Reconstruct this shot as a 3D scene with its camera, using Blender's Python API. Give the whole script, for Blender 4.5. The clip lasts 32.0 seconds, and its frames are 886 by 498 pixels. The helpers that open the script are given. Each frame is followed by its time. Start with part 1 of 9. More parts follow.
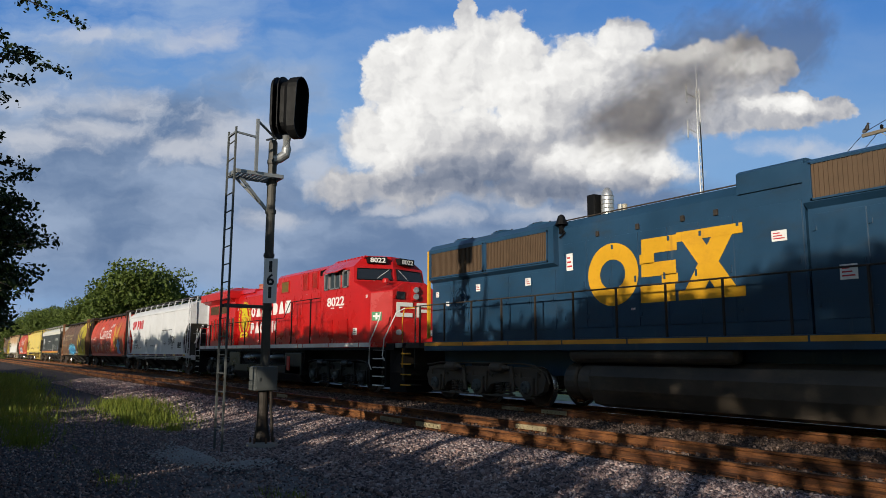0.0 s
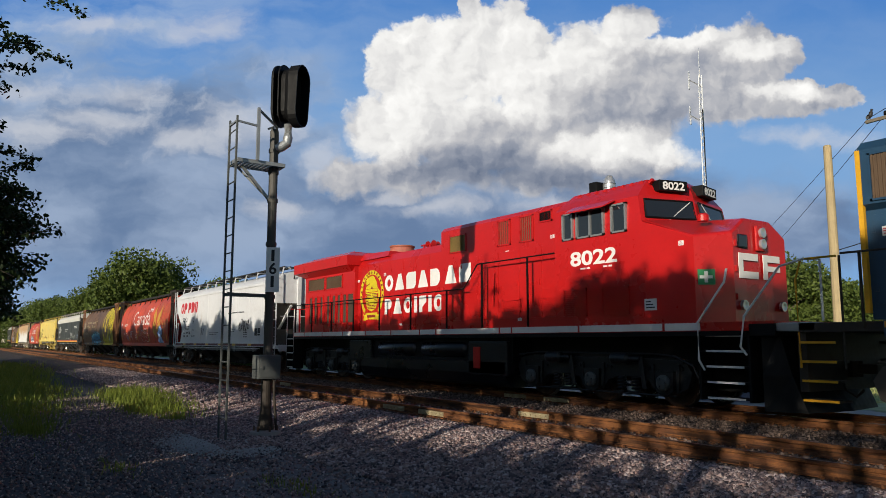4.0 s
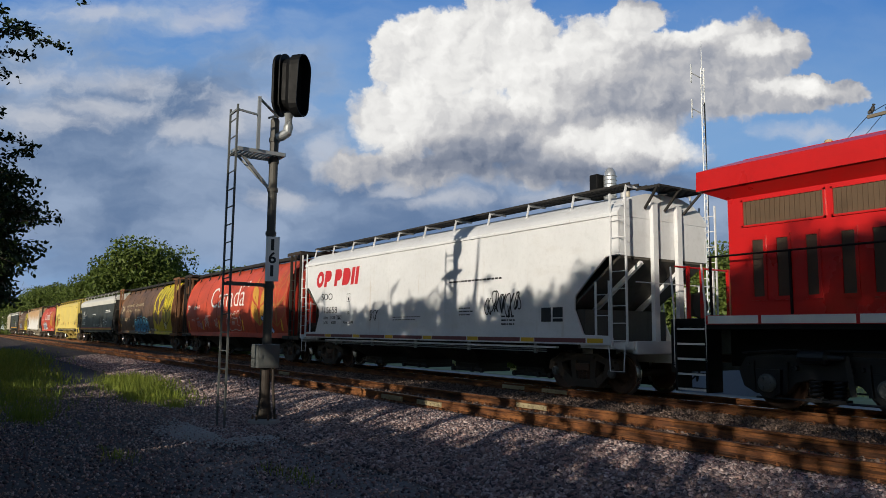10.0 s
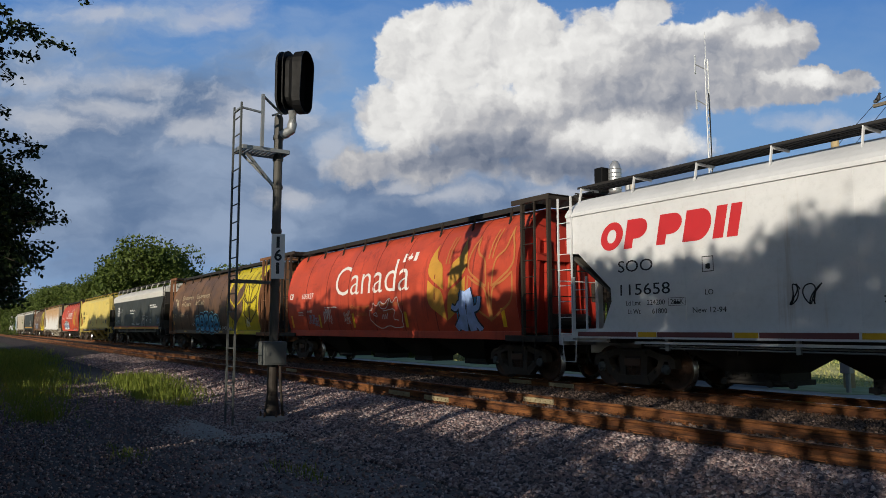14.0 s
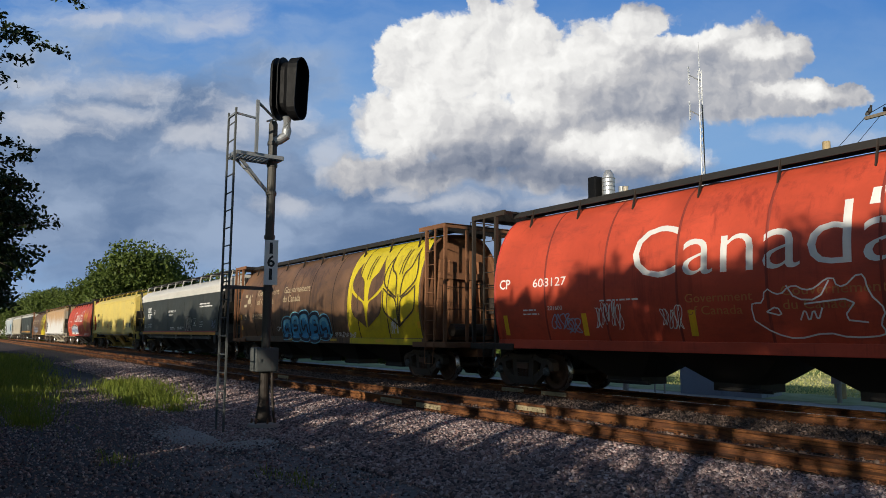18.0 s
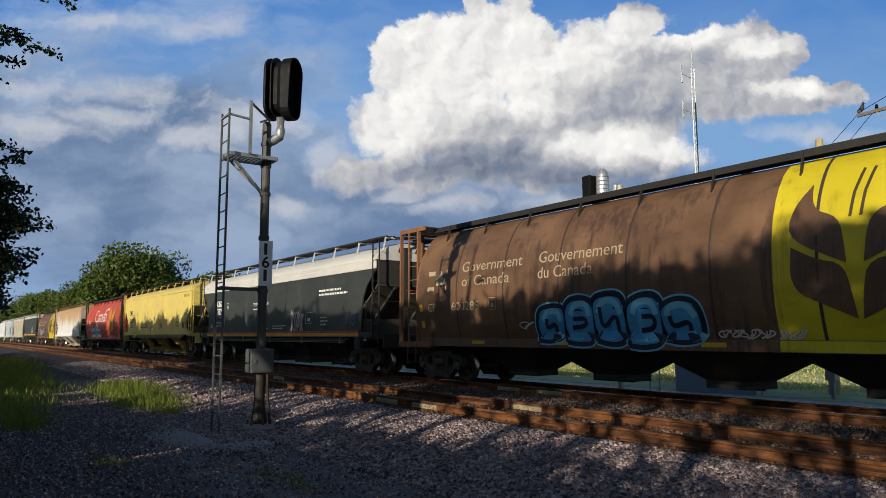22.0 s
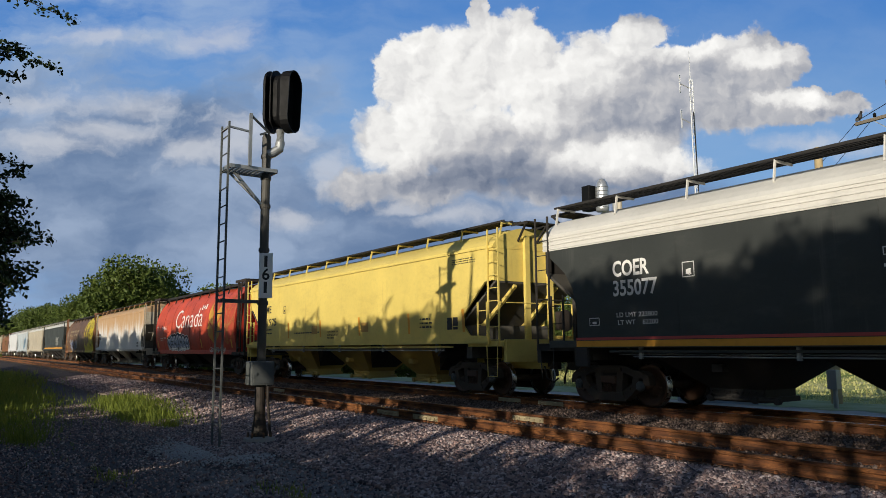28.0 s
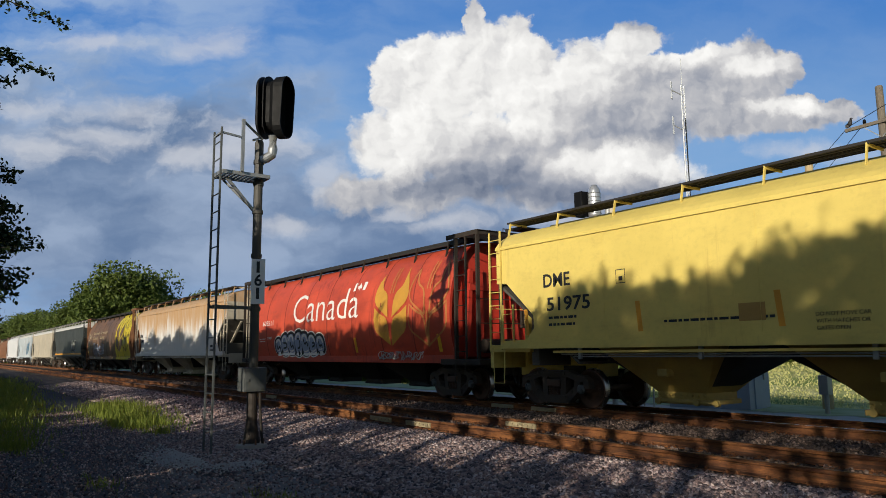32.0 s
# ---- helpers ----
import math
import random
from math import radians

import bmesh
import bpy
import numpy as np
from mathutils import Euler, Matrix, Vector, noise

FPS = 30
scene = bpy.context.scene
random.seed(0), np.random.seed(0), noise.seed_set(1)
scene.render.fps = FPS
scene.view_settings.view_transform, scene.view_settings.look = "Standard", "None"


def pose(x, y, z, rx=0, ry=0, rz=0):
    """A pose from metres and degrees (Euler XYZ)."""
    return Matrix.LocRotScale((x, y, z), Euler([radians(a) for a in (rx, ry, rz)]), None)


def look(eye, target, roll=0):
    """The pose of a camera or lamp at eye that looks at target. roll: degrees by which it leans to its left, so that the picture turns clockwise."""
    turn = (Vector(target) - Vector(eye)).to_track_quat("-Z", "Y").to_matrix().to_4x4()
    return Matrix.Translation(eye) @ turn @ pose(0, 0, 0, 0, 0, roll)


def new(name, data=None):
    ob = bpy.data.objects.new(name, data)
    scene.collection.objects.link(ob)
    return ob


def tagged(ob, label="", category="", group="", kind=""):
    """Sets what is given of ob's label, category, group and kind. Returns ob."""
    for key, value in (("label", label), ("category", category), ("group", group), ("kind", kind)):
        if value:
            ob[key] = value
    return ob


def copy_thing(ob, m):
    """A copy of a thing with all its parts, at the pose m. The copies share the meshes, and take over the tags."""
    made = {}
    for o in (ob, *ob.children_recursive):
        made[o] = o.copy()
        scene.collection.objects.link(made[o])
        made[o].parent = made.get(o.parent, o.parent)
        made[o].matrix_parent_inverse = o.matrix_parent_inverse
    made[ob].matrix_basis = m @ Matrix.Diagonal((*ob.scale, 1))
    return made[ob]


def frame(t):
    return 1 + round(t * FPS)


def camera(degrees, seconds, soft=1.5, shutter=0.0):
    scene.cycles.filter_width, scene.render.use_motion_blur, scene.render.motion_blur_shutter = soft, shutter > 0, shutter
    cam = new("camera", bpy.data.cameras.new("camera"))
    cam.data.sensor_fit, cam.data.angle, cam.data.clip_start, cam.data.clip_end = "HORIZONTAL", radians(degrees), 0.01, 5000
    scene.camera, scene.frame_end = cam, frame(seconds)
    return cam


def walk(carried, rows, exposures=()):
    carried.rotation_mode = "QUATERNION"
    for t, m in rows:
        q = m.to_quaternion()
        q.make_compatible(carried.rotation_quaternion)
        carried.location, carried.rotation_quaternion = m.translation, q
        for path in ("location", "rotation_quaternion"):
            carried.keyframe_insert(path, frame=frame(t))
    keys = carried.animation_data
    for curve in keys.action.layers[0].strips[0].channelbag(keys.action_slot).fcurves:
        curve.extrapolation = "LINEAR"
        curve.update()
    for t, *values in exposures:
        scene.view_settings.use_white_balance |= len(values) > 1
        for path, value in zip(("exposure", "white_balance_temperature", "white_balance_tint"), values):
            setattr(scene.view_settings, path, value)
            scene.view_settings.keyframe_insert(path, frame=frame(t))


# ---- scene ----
# The eye stands still; x runs along the track, z = 0 is the rail top, and the train goes towards +x.
EYE = Vector((0.0, 0.0, 1.33))


def aim(az, el, roll):
    a, e = radians(az), radians(el)
    return look(EYE, EYE + Vector((math.cos(e) * math.cos(a), math.cos(e) * math.sin(a), math.sin(e))), roll)


cam = camera(62.49, 32.0, soft=0.7)
walk(cam, [
    (0, aim(145.747, 8.172, 0.232)), (0.5, aim(145.854, 8.108, 0.609)), (1, aim(145.830, 7.875, 0.555)), (1.5, aim(145.698, 7.805, 0.498)),
    (2, aim(145.808, 7.753, 0.240)), (2.5, aim(145.891, 7.722, 0.517)), (3, aim(145.933, 7.563, 0.477)), (3.5, aim(146.005, 7.342, 0.019)),
    (5.5, aim(145.513, 7.065, 0.393)), (6, aim(145.551, 6.836, 0.253)), (6.5, aim(145.674, 6.783, 0.315)), (7, aim(145.575, 6.680, 0.252)),
    (7.5, aim(145.613, 6.697, 0.442)), (8, aim(145.748, 6.692, 0.388)), (8.5, aim(145.742, 6.678, 0.770)), (9, aim(145.809, 6.663, 0.566)),
    (9.5, aim(145.949, 6.579, 0.622)), (10, aim(145.880, 6.547, 0.598)), (10.5, aim(145.966, 6.596, 0.503)), (11, aim(145.967, 6.732, 0.401)),
    (11.5, aim(145.986, 6.732, 0.268)), (12, aim(146.118, 6.674, 0.265)), (12.5, aim(146.274, 6.518, 0.250)), (13, aim(146.344, 6.371, 0.073)),
    (13.5, aim(146.334, 6.232, -0.097)), (14, aim(146.298, 6.175, -0.084)), (14.5, aim(146.054, 6.270, -0.004)), (16.5, aim(145.654, 6.003, 0.262)),
    (17, aim(145.654, 6.316, -0.057)), (17.5, aim(145.590, 6.936, 0.111)), (18, aim(145.782, 6.763, 0.365)), (18.5, aim(145.760, 6.468, 0.422)),
    (19, aim(145.678, 6.706, -0.024)), (19.5, aim(145.586, 6.823, -0.201)), (20, aim(145.563, 6.812, 0.038)), (20.5, aim(145.575, 6.714, 0.058)),
    (21, aim(145.679, 6.834, -0.164)), (21.5, aim(145.390, 6.842, 0.026)), (22, aim(145.369, 6.746, -0.078)), (22.5, aim(145.447, 6.995, -0.389)),
    (23, aim(145.458, 7.018, -0.487)), (23.5, aim(145.559, 6.931, -0.475)), (24, aim(145.589, 6.925, -0.522)), (24.5, aim(145.627, 7.016, -0.333)),
    (25, aim(145.707, 7.154, -0.376)), (25.5, aim(145.539, 7.125, -0.526)), (27.5, aim(145.319, 7.485, -0.369)), (28, aim(145.372, 7.605, -0.450)),
    (28.5, aim(145.359, 7.626, -0.433)), (29, aim(145.223, 7.837, -0.711)), (29.5, aim(145.197, 7.841, -0.826)), (30, aim(145.147, 7.779, -0.684)),
    (30.5, aim(144.846, 7.833, -0.876)), (31, aim(144.812, 7.769, -0.905)), (31.5, aim(144.760, 7.885, -0.853)), (32, aim(144.798, 8.059, -0.533)),
], exposures=[(0, 0.03), (9, 0.03), (11.5, -0.13), (14.5, -0.13), (16.5, 0.03), (32, 0.03)])

# the train's travel: seconds, metres
TRAVEL = [
    (0, -0.00), (1, 3.24), (2, 6.47), (3, 9.80), (3.5, 11.45), (5.5, 17.64), (6, 19.31), (7, 22.72),
    (8, 26.17), (9, 29.63), (10, 33.06), (11, 36.63), (12, 40.30), (13, 44.07), (14, 47.97), (14.5, 49.92),
    (16.5, 57.08), (17, 58.93), (18, 62.79), (19, 66.79), (20, 70.84), (21, 75.00), (22, 79.26), (23, 83.73),
    (24, 88.29), (25, 92.83), (25.5, 95.13), (27.5, 104.34), (28, 106.64), (29, 111.24), (30, 115.89), (31, 120.56),
    (32, 125.27),
]

# ---- light ----
SUN_AZ, SUN_EL = -62.5, 12.0
to_sun = Vector((math.cos(radians(SUN_AZ)) * math.cos(radians(SUN_EL)), math.sin(radians(SUN_AZ)) * math.cos(radians(SUN_EL)), math.sin(radians(SUN_EL))))
sun = new("sun", bpy.data.lights.new("sun", "SUN"))
sun.data.energy, sun.data.angle, sun.data.color = 4.7, radians(0.6), (1.0, 0.91, 0.76)
sun.matrix_world = look(to_sun * 50, (0, 0, 0))
world = bpy.data.worlds.new("sky")
scene.world = world
world.use_nodes = True
wn = world.node_tree
sky = wn.nodes.new("ShaderNodeTexSky")
sky.sky_type, sky.sun_disc = "NISHITA", False
sky.sun_elevation, sky.sun_rotation = radians(SUN_EL), radians(90 - SUN_AZ)
sky.ozone_density, sky.dust_density = 2.4, 0.5
wn.links.new(sky.outputs[0], wn.nodes["Background"].inputs[0])
wn.nodes["Background"].inputs[1].default_value = 0.086
scene.view_settings.exposure = 0.0

# ---- materials ----
def lin(r, g, b):
    return tuple(((c / 255) / 12.92 if c < 10 else ((c / 255 + 0.055) / 1.055) ** 2.4) for c in (r, g, b)) + (1.0,)


class Tree:
    """A small writer of node trees."""

    def __init__(self, name):
        self.mat = bpy.data.materials.new(name)
        self.mat.use_nodes = True
        self.nt = self.mat.node_tree
        self.bsdf = self.nt.nodes["Principled BSDF"]
        self.outp = self.nt.nodes["Material Output"]

    def put(self, socket, value):
        if isinstance(value, bpy.types.NodeSocket):
            self.nt.links.new(value, socket)
        else:
            socket.default_value = value

    def node(self, kind, outname=0, props=(), **ins):
        n = self.nt.nodes.new(kind)
        for k, v in props:
            if k == "operation":
                n.operation = v
            elif k == "data_type":
                n.data_type = v
            elif k == "blend_type":
                n.blend_type = v
            elif k == "interpolation_type":
                n.interpolation_type = v
        for k, v in ins.items():
            self.put(n.inputs[int(k[1:]) if k[0] == "i" and k[1:].isdigit() else k], v)
        return n.outputs[outname]

    def math(self, op, a, b=0.0, c=0.0):
        return self.node("ShaderNodeMath", 0, (("operation", op),), i0=a, i1=b, i2=c)

    def vec(self, op, a, b=(0, 0, 0), out=0):
        return self.node("ShaderNodeVectorMath", out, (("operation", op),), i0=a, i1=b)

    def mix(self, f, a, b, mode="MIX"):
        return self.node("ShaderNodeMix", 2, (("data_type", "RGBA"), ("blend_type", mode)), i0=f, i6=a, i7=b)

    def step(self, x, lo, hi):
        return self.node("ShaderNodeMapRange", 0, (("interpolation_type", "SMOOTHSTEP"),), i0=x, i1=lo, i2=hi, i3=0.0, i4=1.0)

    def lerp(self, x, lo, hi, a, b):
        return self.node("ShaderNodeMapRange", 0, (), i0=x, i1=lo, i2=hi, i3=a, i4=b)

    def coord(self, which="Object"):
        return self.node("ShaderNodeTexCoord", which)

    def scaled(self, v, s):
        return self.vec("MULTIPLY", v, s)

    def noise(self, v, scale, detail=4.0, rough=0.55, distort=0.0):
        return self.node("ShaderNodeTexNoise", 0, (), Vector=v, Scale=scale, Detail=detail, Roughness=rough, Distortion=distort)

    def bump(self, height, strength, dist):
        return self.node("ShaderNodeBump", 0, (), Strength=strength, Distance=dist, Height=height)

    def finish(self, color=None, rough=None, metal=None, normal=None, spec=None):
        for key, v in (("Base Color", color), ("Roughness", rough), ("Metallic", metal), ("Normal", normal), ("Specular IOR Level", spec)):
            if v is not None:
                self.put(self.bsdf.inputs[key], v)
        return self.mat


def rgb(c, k=1.0):
    return (c[0] * k, c[1] * k, c[2] * k, 1.0)


def paint(name, c, rough=0.45, fade=0.18, grime=None, grime_amount=0.25, streak=0.0, streak_color=(0.10, 0.035, 0.012), ribs=0.0, grain=9.0, metal=0.0, spec=0.4):
    """Painted steel: blotchy fading, grime in clouds, rust or dirt running down in streaks, a slightly wavy sheet."""
    t = Tree(name)
    co = t.coord()
    big = t.noise(co, 0.55, 5, 0.6)
    fine = t.noise(co, grain, 4, 0.65)
    col = t.mix(t.step(big, 0.3, 0.75), rgb(c, 1 - fade), rgb(c, 1 + fade * 0.6))
    col = t.mix(t.math("MULTIPLY", t.step(fine, 0.45, 0.8), 0.35), col, rgb(c, 0.72))
    g = grime or (0.05, 0.042, 0.034)
    gm = t.math("MULTIPLY", t.step(t.noise(t.scaled(co, (0.6, 1, 1.6)), 1.7, 6, 0.7), 0.48, 0.78), grime_amount)
    col = t.mix(gm, col, rgb(g))
    if streak > 0:
        run = t.noise(t.scaled(co, (5.0, 5.0, 0.22)), 1.0, 5, 0.7)
        patch = t.noise(t.scaled(co, (0.5, 1, 0.5)), 1.0, 3, 0.5)
        sm = t.math("MULTIPLY", t.step(t.math("ADD", run, t.math("MULTIPLY", t.math("SUBTRACT", patch, 0.5), 0.7)), 0.66 - 0.22 * streak, 0.86 - 0.16 * streak), min(1.0, 0.35 + streak * 0.6))
        col = t.mix(sm, col, rgb(streak_color))
    h = t.noise(co, 1.2, 2, 0.5)
    nrm = t.bump(t.math("ADD", t.math("MULTIPLY", h, 1.0), t.math("MULTIPLY", fine, 0.05)), 0.25, 0.02)
    return t.finish(col, t.lerp(big, 0.3, 0.7, rough - 0.08, rough + 0.12), metal, nrm, spec)


def plain(name, c, rough=0.6, metal=0.0, var=0.25, scale=6.0, bump=0.3, spec=0.5):
    t = Tree(name)
    co = t.coord()
    n = t.noise(co, scale, 5, 0.65)
    n2 = t.noise(co, scale * 0.13, 3, 0.5)
    col = t.mix(n, rgb(c, 1 - var), rgb(c, 1 + var))
    col = t.mix(t.math("MULTIPLY", t.step(n2, 0.4, 0.7), 0.4), col, rgb(c, 0.7))
    return t.finish(col, t.lerp(n, 0.3, 0.7, max(0.05, rough - 0.1), min(1, rough + 0.1)), metal, t.bump(n, bump, 0.01), spec)


def rail_rust():
    """Rust in flaking patches and fine scale, with long dark runs that imitate tree shade."""
    t = Tree("rusty_rail")
    co = t.coord()
    patch = t.noise(t.scaled(co, (1.6, 3.0, 5.0)), 1.0, 6, 0.7)
    scale = t.noise(co, 38.0, 4, 0.65)
    shade_runs = t.noise(t.scaled(co, (0.7, 6.0, 16.0)), 1.0, 5, 0.7)
    col = t.mix(t.step(patch, 0.36, 0.66), (0.105, 0.042, 0.020, 1), (0.27, 0.108, 0.036, 1))
    col = t.mix(t.math("MULTIPLY", t.step(scale, 0.42, 0.72), 0.6), col, (0.075, 0.032, 0.018, 1))
    col = t.mix(t.math("MULTIPLY", t.step(shade_runs, 0.47, 0.62), 0.8), col, (0.030, 0.017, 0.012, 1))
    return t.finish(col, 0.85, 0.0, t.bump(scale, 0.6, 0.006), 0.2)


M_RAIL = rail_rust()
M_RAILTOP = plain("worn_rail_head", (0.42, 0.40, 0.38), 0.25, 1.0, 0.2)
M_RAILTOP_OLD = plain("dull_rail_head", (0.20, 0.11, 0.06), 0.55, 0.4, 0.3)
M_TIE = plain("weathered_tie", (0.075, 0.055, 0.042), 0.9, 0, 0.45, 5.0, 0.8)
M_STEEL_DARK = plain("dark_running_gear", (0.036, 0.028, 0.022), 0.65, 0.0, 0.5, 7.0, 0.6, 0.3)
M_TRUCK = plain("dusty_truck_casting", (0.062, 0.046, 0.034), 0.75, 0.0, 0.5, 5.0, 0.7, 0.3)
M_WHEEL = plain("rusty_wheel", (0.10, 0.055, 0.035), 0.6, 0.3, 0.4, 6.0)
M_TREAD = plain("polished_tread", (0.45, 0.44, 0.43), 0.3, 1.0, 0.2)
M_GALV = plain("galvanised_steel", (0.36, 0.37, 0.37), 0.45, 0.6, 0.2, 9.0)
M_BLACK = plain("black_enamel", (0.004, 0.004, 0.0045), 0.6, 0.0, 0.3, spec=0.2)
M_SIGNGREY = plain("grey_enamel", (0.08, 0.086, 0.083), 0.6, 0.0, 0.25)
M_CONC = plain("concrete", (0.34, 0.32, 0.29), 0.9, 0, 0.2, 12.0, 0.5)
M_WHITE = plain("white_enamel", (0.72, 0.72, 0.70), 0.5, 0, 0.08)
M_INK = plain("black_lettering", (0.015, 0.015, 0.017), 0.6, 0, 0.2)
M_WHITETXT = plain("white_lettering", (0.74, 0.73, 0.70), 0.55, 0, 0.12)

# ---- mesh helpers ----
def part(name, bm, material, parent=None, label="", smooth=False):
    """Links a bmesh as one mesh object, under a thing or a part."""
    me = bpy.data.meshes.new(name)
    bm.to_mesh(me)
    bm.free()
    return part_of(name, me, material, parent, label, smooth)


REPAINTED = {}


def part_of(name, me, material, parent=None, label="", smooth=False):
    if material and me.materials and material.name not in [q.name for q in me.materials if q]:
        key = (me.name, material.name)
        if key not in REPAINTED:
            REPAINTED[key] = me.copy()
            REPAINTED[key].materials.clear()
            REPAINTED[key].materials.append(material)
        me = REPAINTED[key]
    if material and not me.materials:
        me.materials.append(material)
    if smooth:
        for p in me.polygons:
            p.use_smooth = True
    ob = new(name, me)
    ob.parent = parent
    return tagged(ob, label)


def thing(name, label, category, at=None, group="", kind=""):
    ob = new(name)
    ob.empty_display_size = 0.2
    if at is not None:
        ob.matrix_world = at
    return tagged(ob, label, category, group, kind)


def box(bm, x0, x1, y0, y1, z0, z1, bevel=0.0):
    vs = [bm.verts.new((x, y, z)) for x in (x0, x1) for y in (y0, y1) for z in (z0, z1)]
    fs = [bm.faces.new([vs[i] for i in q]) for q in ((0, 1, 3, 2), (4, 6, 7, 5), (0, 4, 5, 1), (2, 3, 7, 6), (0, 2, 6, 4), (1, 5, 7, 3))]
    if bevel:
        es = list({e for f in fs for e in f.edges})
        bmesh.ops.bevel(bm, geom=es, offset=bevel, segments=2, affect="EDGES", profile=0.6)
    return bm


def beam(bm, a, b, w, h, up=(0, 0, 1)):
    """A square bar from a to b, w across and h deep."""
    a, b = Vector(a), Vector(b)
    d = (b - a).normalized()
    s = d.cross(Vector(up))
    s = s.normalized() if s.length > 1e-4 else Vector((1, 0, 0))
    u = s.cross(d)
    loops = []
    for p in (a, b):
        loops.append([bm.verts.new(p + s * (sx * w / 2) + u * (sy * h / 2)) for sx, sy in ((-1, -1), (1, -1), (1, 1), (-1, 1))])
    for i in range(4):
        bm.faces.new((loops[0][i], loops[0][(i + 1) % 4], loops[1][(i + 1) % 4], loops[1][i]))
    bm.faces.new(loops[0][::-1])
    bm.faces.new(loops[1])
    return bm


def tube(bm, pts, r, seg=8):
    """A round bar along a polyline."""
    pts = [Vector(p) for p in pts]
    rings = []
    for i, p in enumerate(pts):
        d = (pts[min(i + 1, len(pts) - 1)] - pts[max(i - 1, 0)]).normalized()
        s = d.cross(Vector((0, 0, 1)))
        if s.length < 1e-3:
            s = d.cross(Vector((1, 0, 0)))
        s.normalize()
        u = s.cross(d)
        rr = r[i] if isinstance(r, (list, tuple)) else r
        rings.append([bm.verts.new(p + (s * math.cos(k * math.tau / seg) + u * math.sin(k * math.tau / seg)) * rr) for k in range(seg)])
    for a, b in zip(rings, rings[1:]):
        for k in range(seg):
            bm.faces.new((a[k], a[(k + 1) % seg], b[(k + 1) % seg], b[k]))
    bm.faces.new(rings[0][::-1])
    bm.faces.new(rings[-1])
    return bm


def loft(bm, loops, closed=True, caps=True):
    rings = [[bm.verts.new(p) for p in lp] for lp in loops]
    n = len(rings[0])
    for a, b in zip(rings, rings[1:]):
        for k in range(n if closed else n - 1):
            bm.faces.new((a[k], a[(k + 1) % n], b[(k + 1) % n], b[k]))
    if caps:
        bm.faces.new(rings[0][::-1])
        bm.faces.new(rings[-1])
    return bm


def prism(bm, poly, axis, a, b):
    """A flat outline pushed from a to b along axis x, y or z."""
    def at(u, v, w):
        return {"x": (w, u, v), "y": (u, w, v), "z": (u, v, w)}[axis]
    return loft(bm, [[at(u, v, a) for u, v in poly], [at(u, v, b) for u, v in poly]])


def fix(bm):
    bmesh.ops.recalc_face_normals(bm, faces=bm.faces)
    return bm


def lathe(bm, prof, axis, centre, seg=24):
    """A turned form: prof is (radius, along) pairs."""
    c = Vector(centre)
    loops = []
    for r, w in prof:
        lp = []
        for k in range(seg):
            u, v = r * math.cos(k * math.tau / seg), r * math.sin(k * math.tau / seg)
            lp.append(c + Vector({"x": (w, u, v), "y": (u, w, v), "z": (u, v, w)}[axis]))
        loops.append(lp)
    return loft(bm, loops)


TEXTS = {}


def words(name, body, size, material, parent, x, y, z, width=None, shear=0.0, label="", faces=-1, bold=0.0, rot=None):
    """Raised lettering on a side that faces -y (faces=-1), its lower left corner at x, z."""
    key = (body, size, width, shear, bold)
    if key not in TEXTS:
        cu = bpy.data.curves.new("lettering", "FONT")
        cu.body, cu.size, cu.shear, cu.offset, cu.extrude = body, size, shear, bold, 0.0015
        cu.resolution_u = 3
        ob = new("lettering", cu)
        bpy.context.view_layer.update()
        me = bpy.data.meshes.new_from_object(ob.evaluated_get(bpy.context.evaluated_depsgraph_get()))
        bpy.data.objects.remove(ob)
        xs = [v.co.x for v in me.vertices]
        k = (width / (max(xs) - min(xs))) if width else 1.0
        x0 = min(xs)
        for v in me.vertices:
            v.co = ((v.co.x - x0) * k, -v.co.z, v.co.y)
        TEXTS[key] = me
    me = TEXTS[key]
    if me.materials and me.materials[0] != material:
        me = me.copy()
        me.materials.clear()
    ob = part_of(name, me, material, parent, label)
    ob.matrix_basis = rot if rot is not None else pose(x, y, z)
    return ob

# ---- sky backdrop ----
FAR = 3400.0


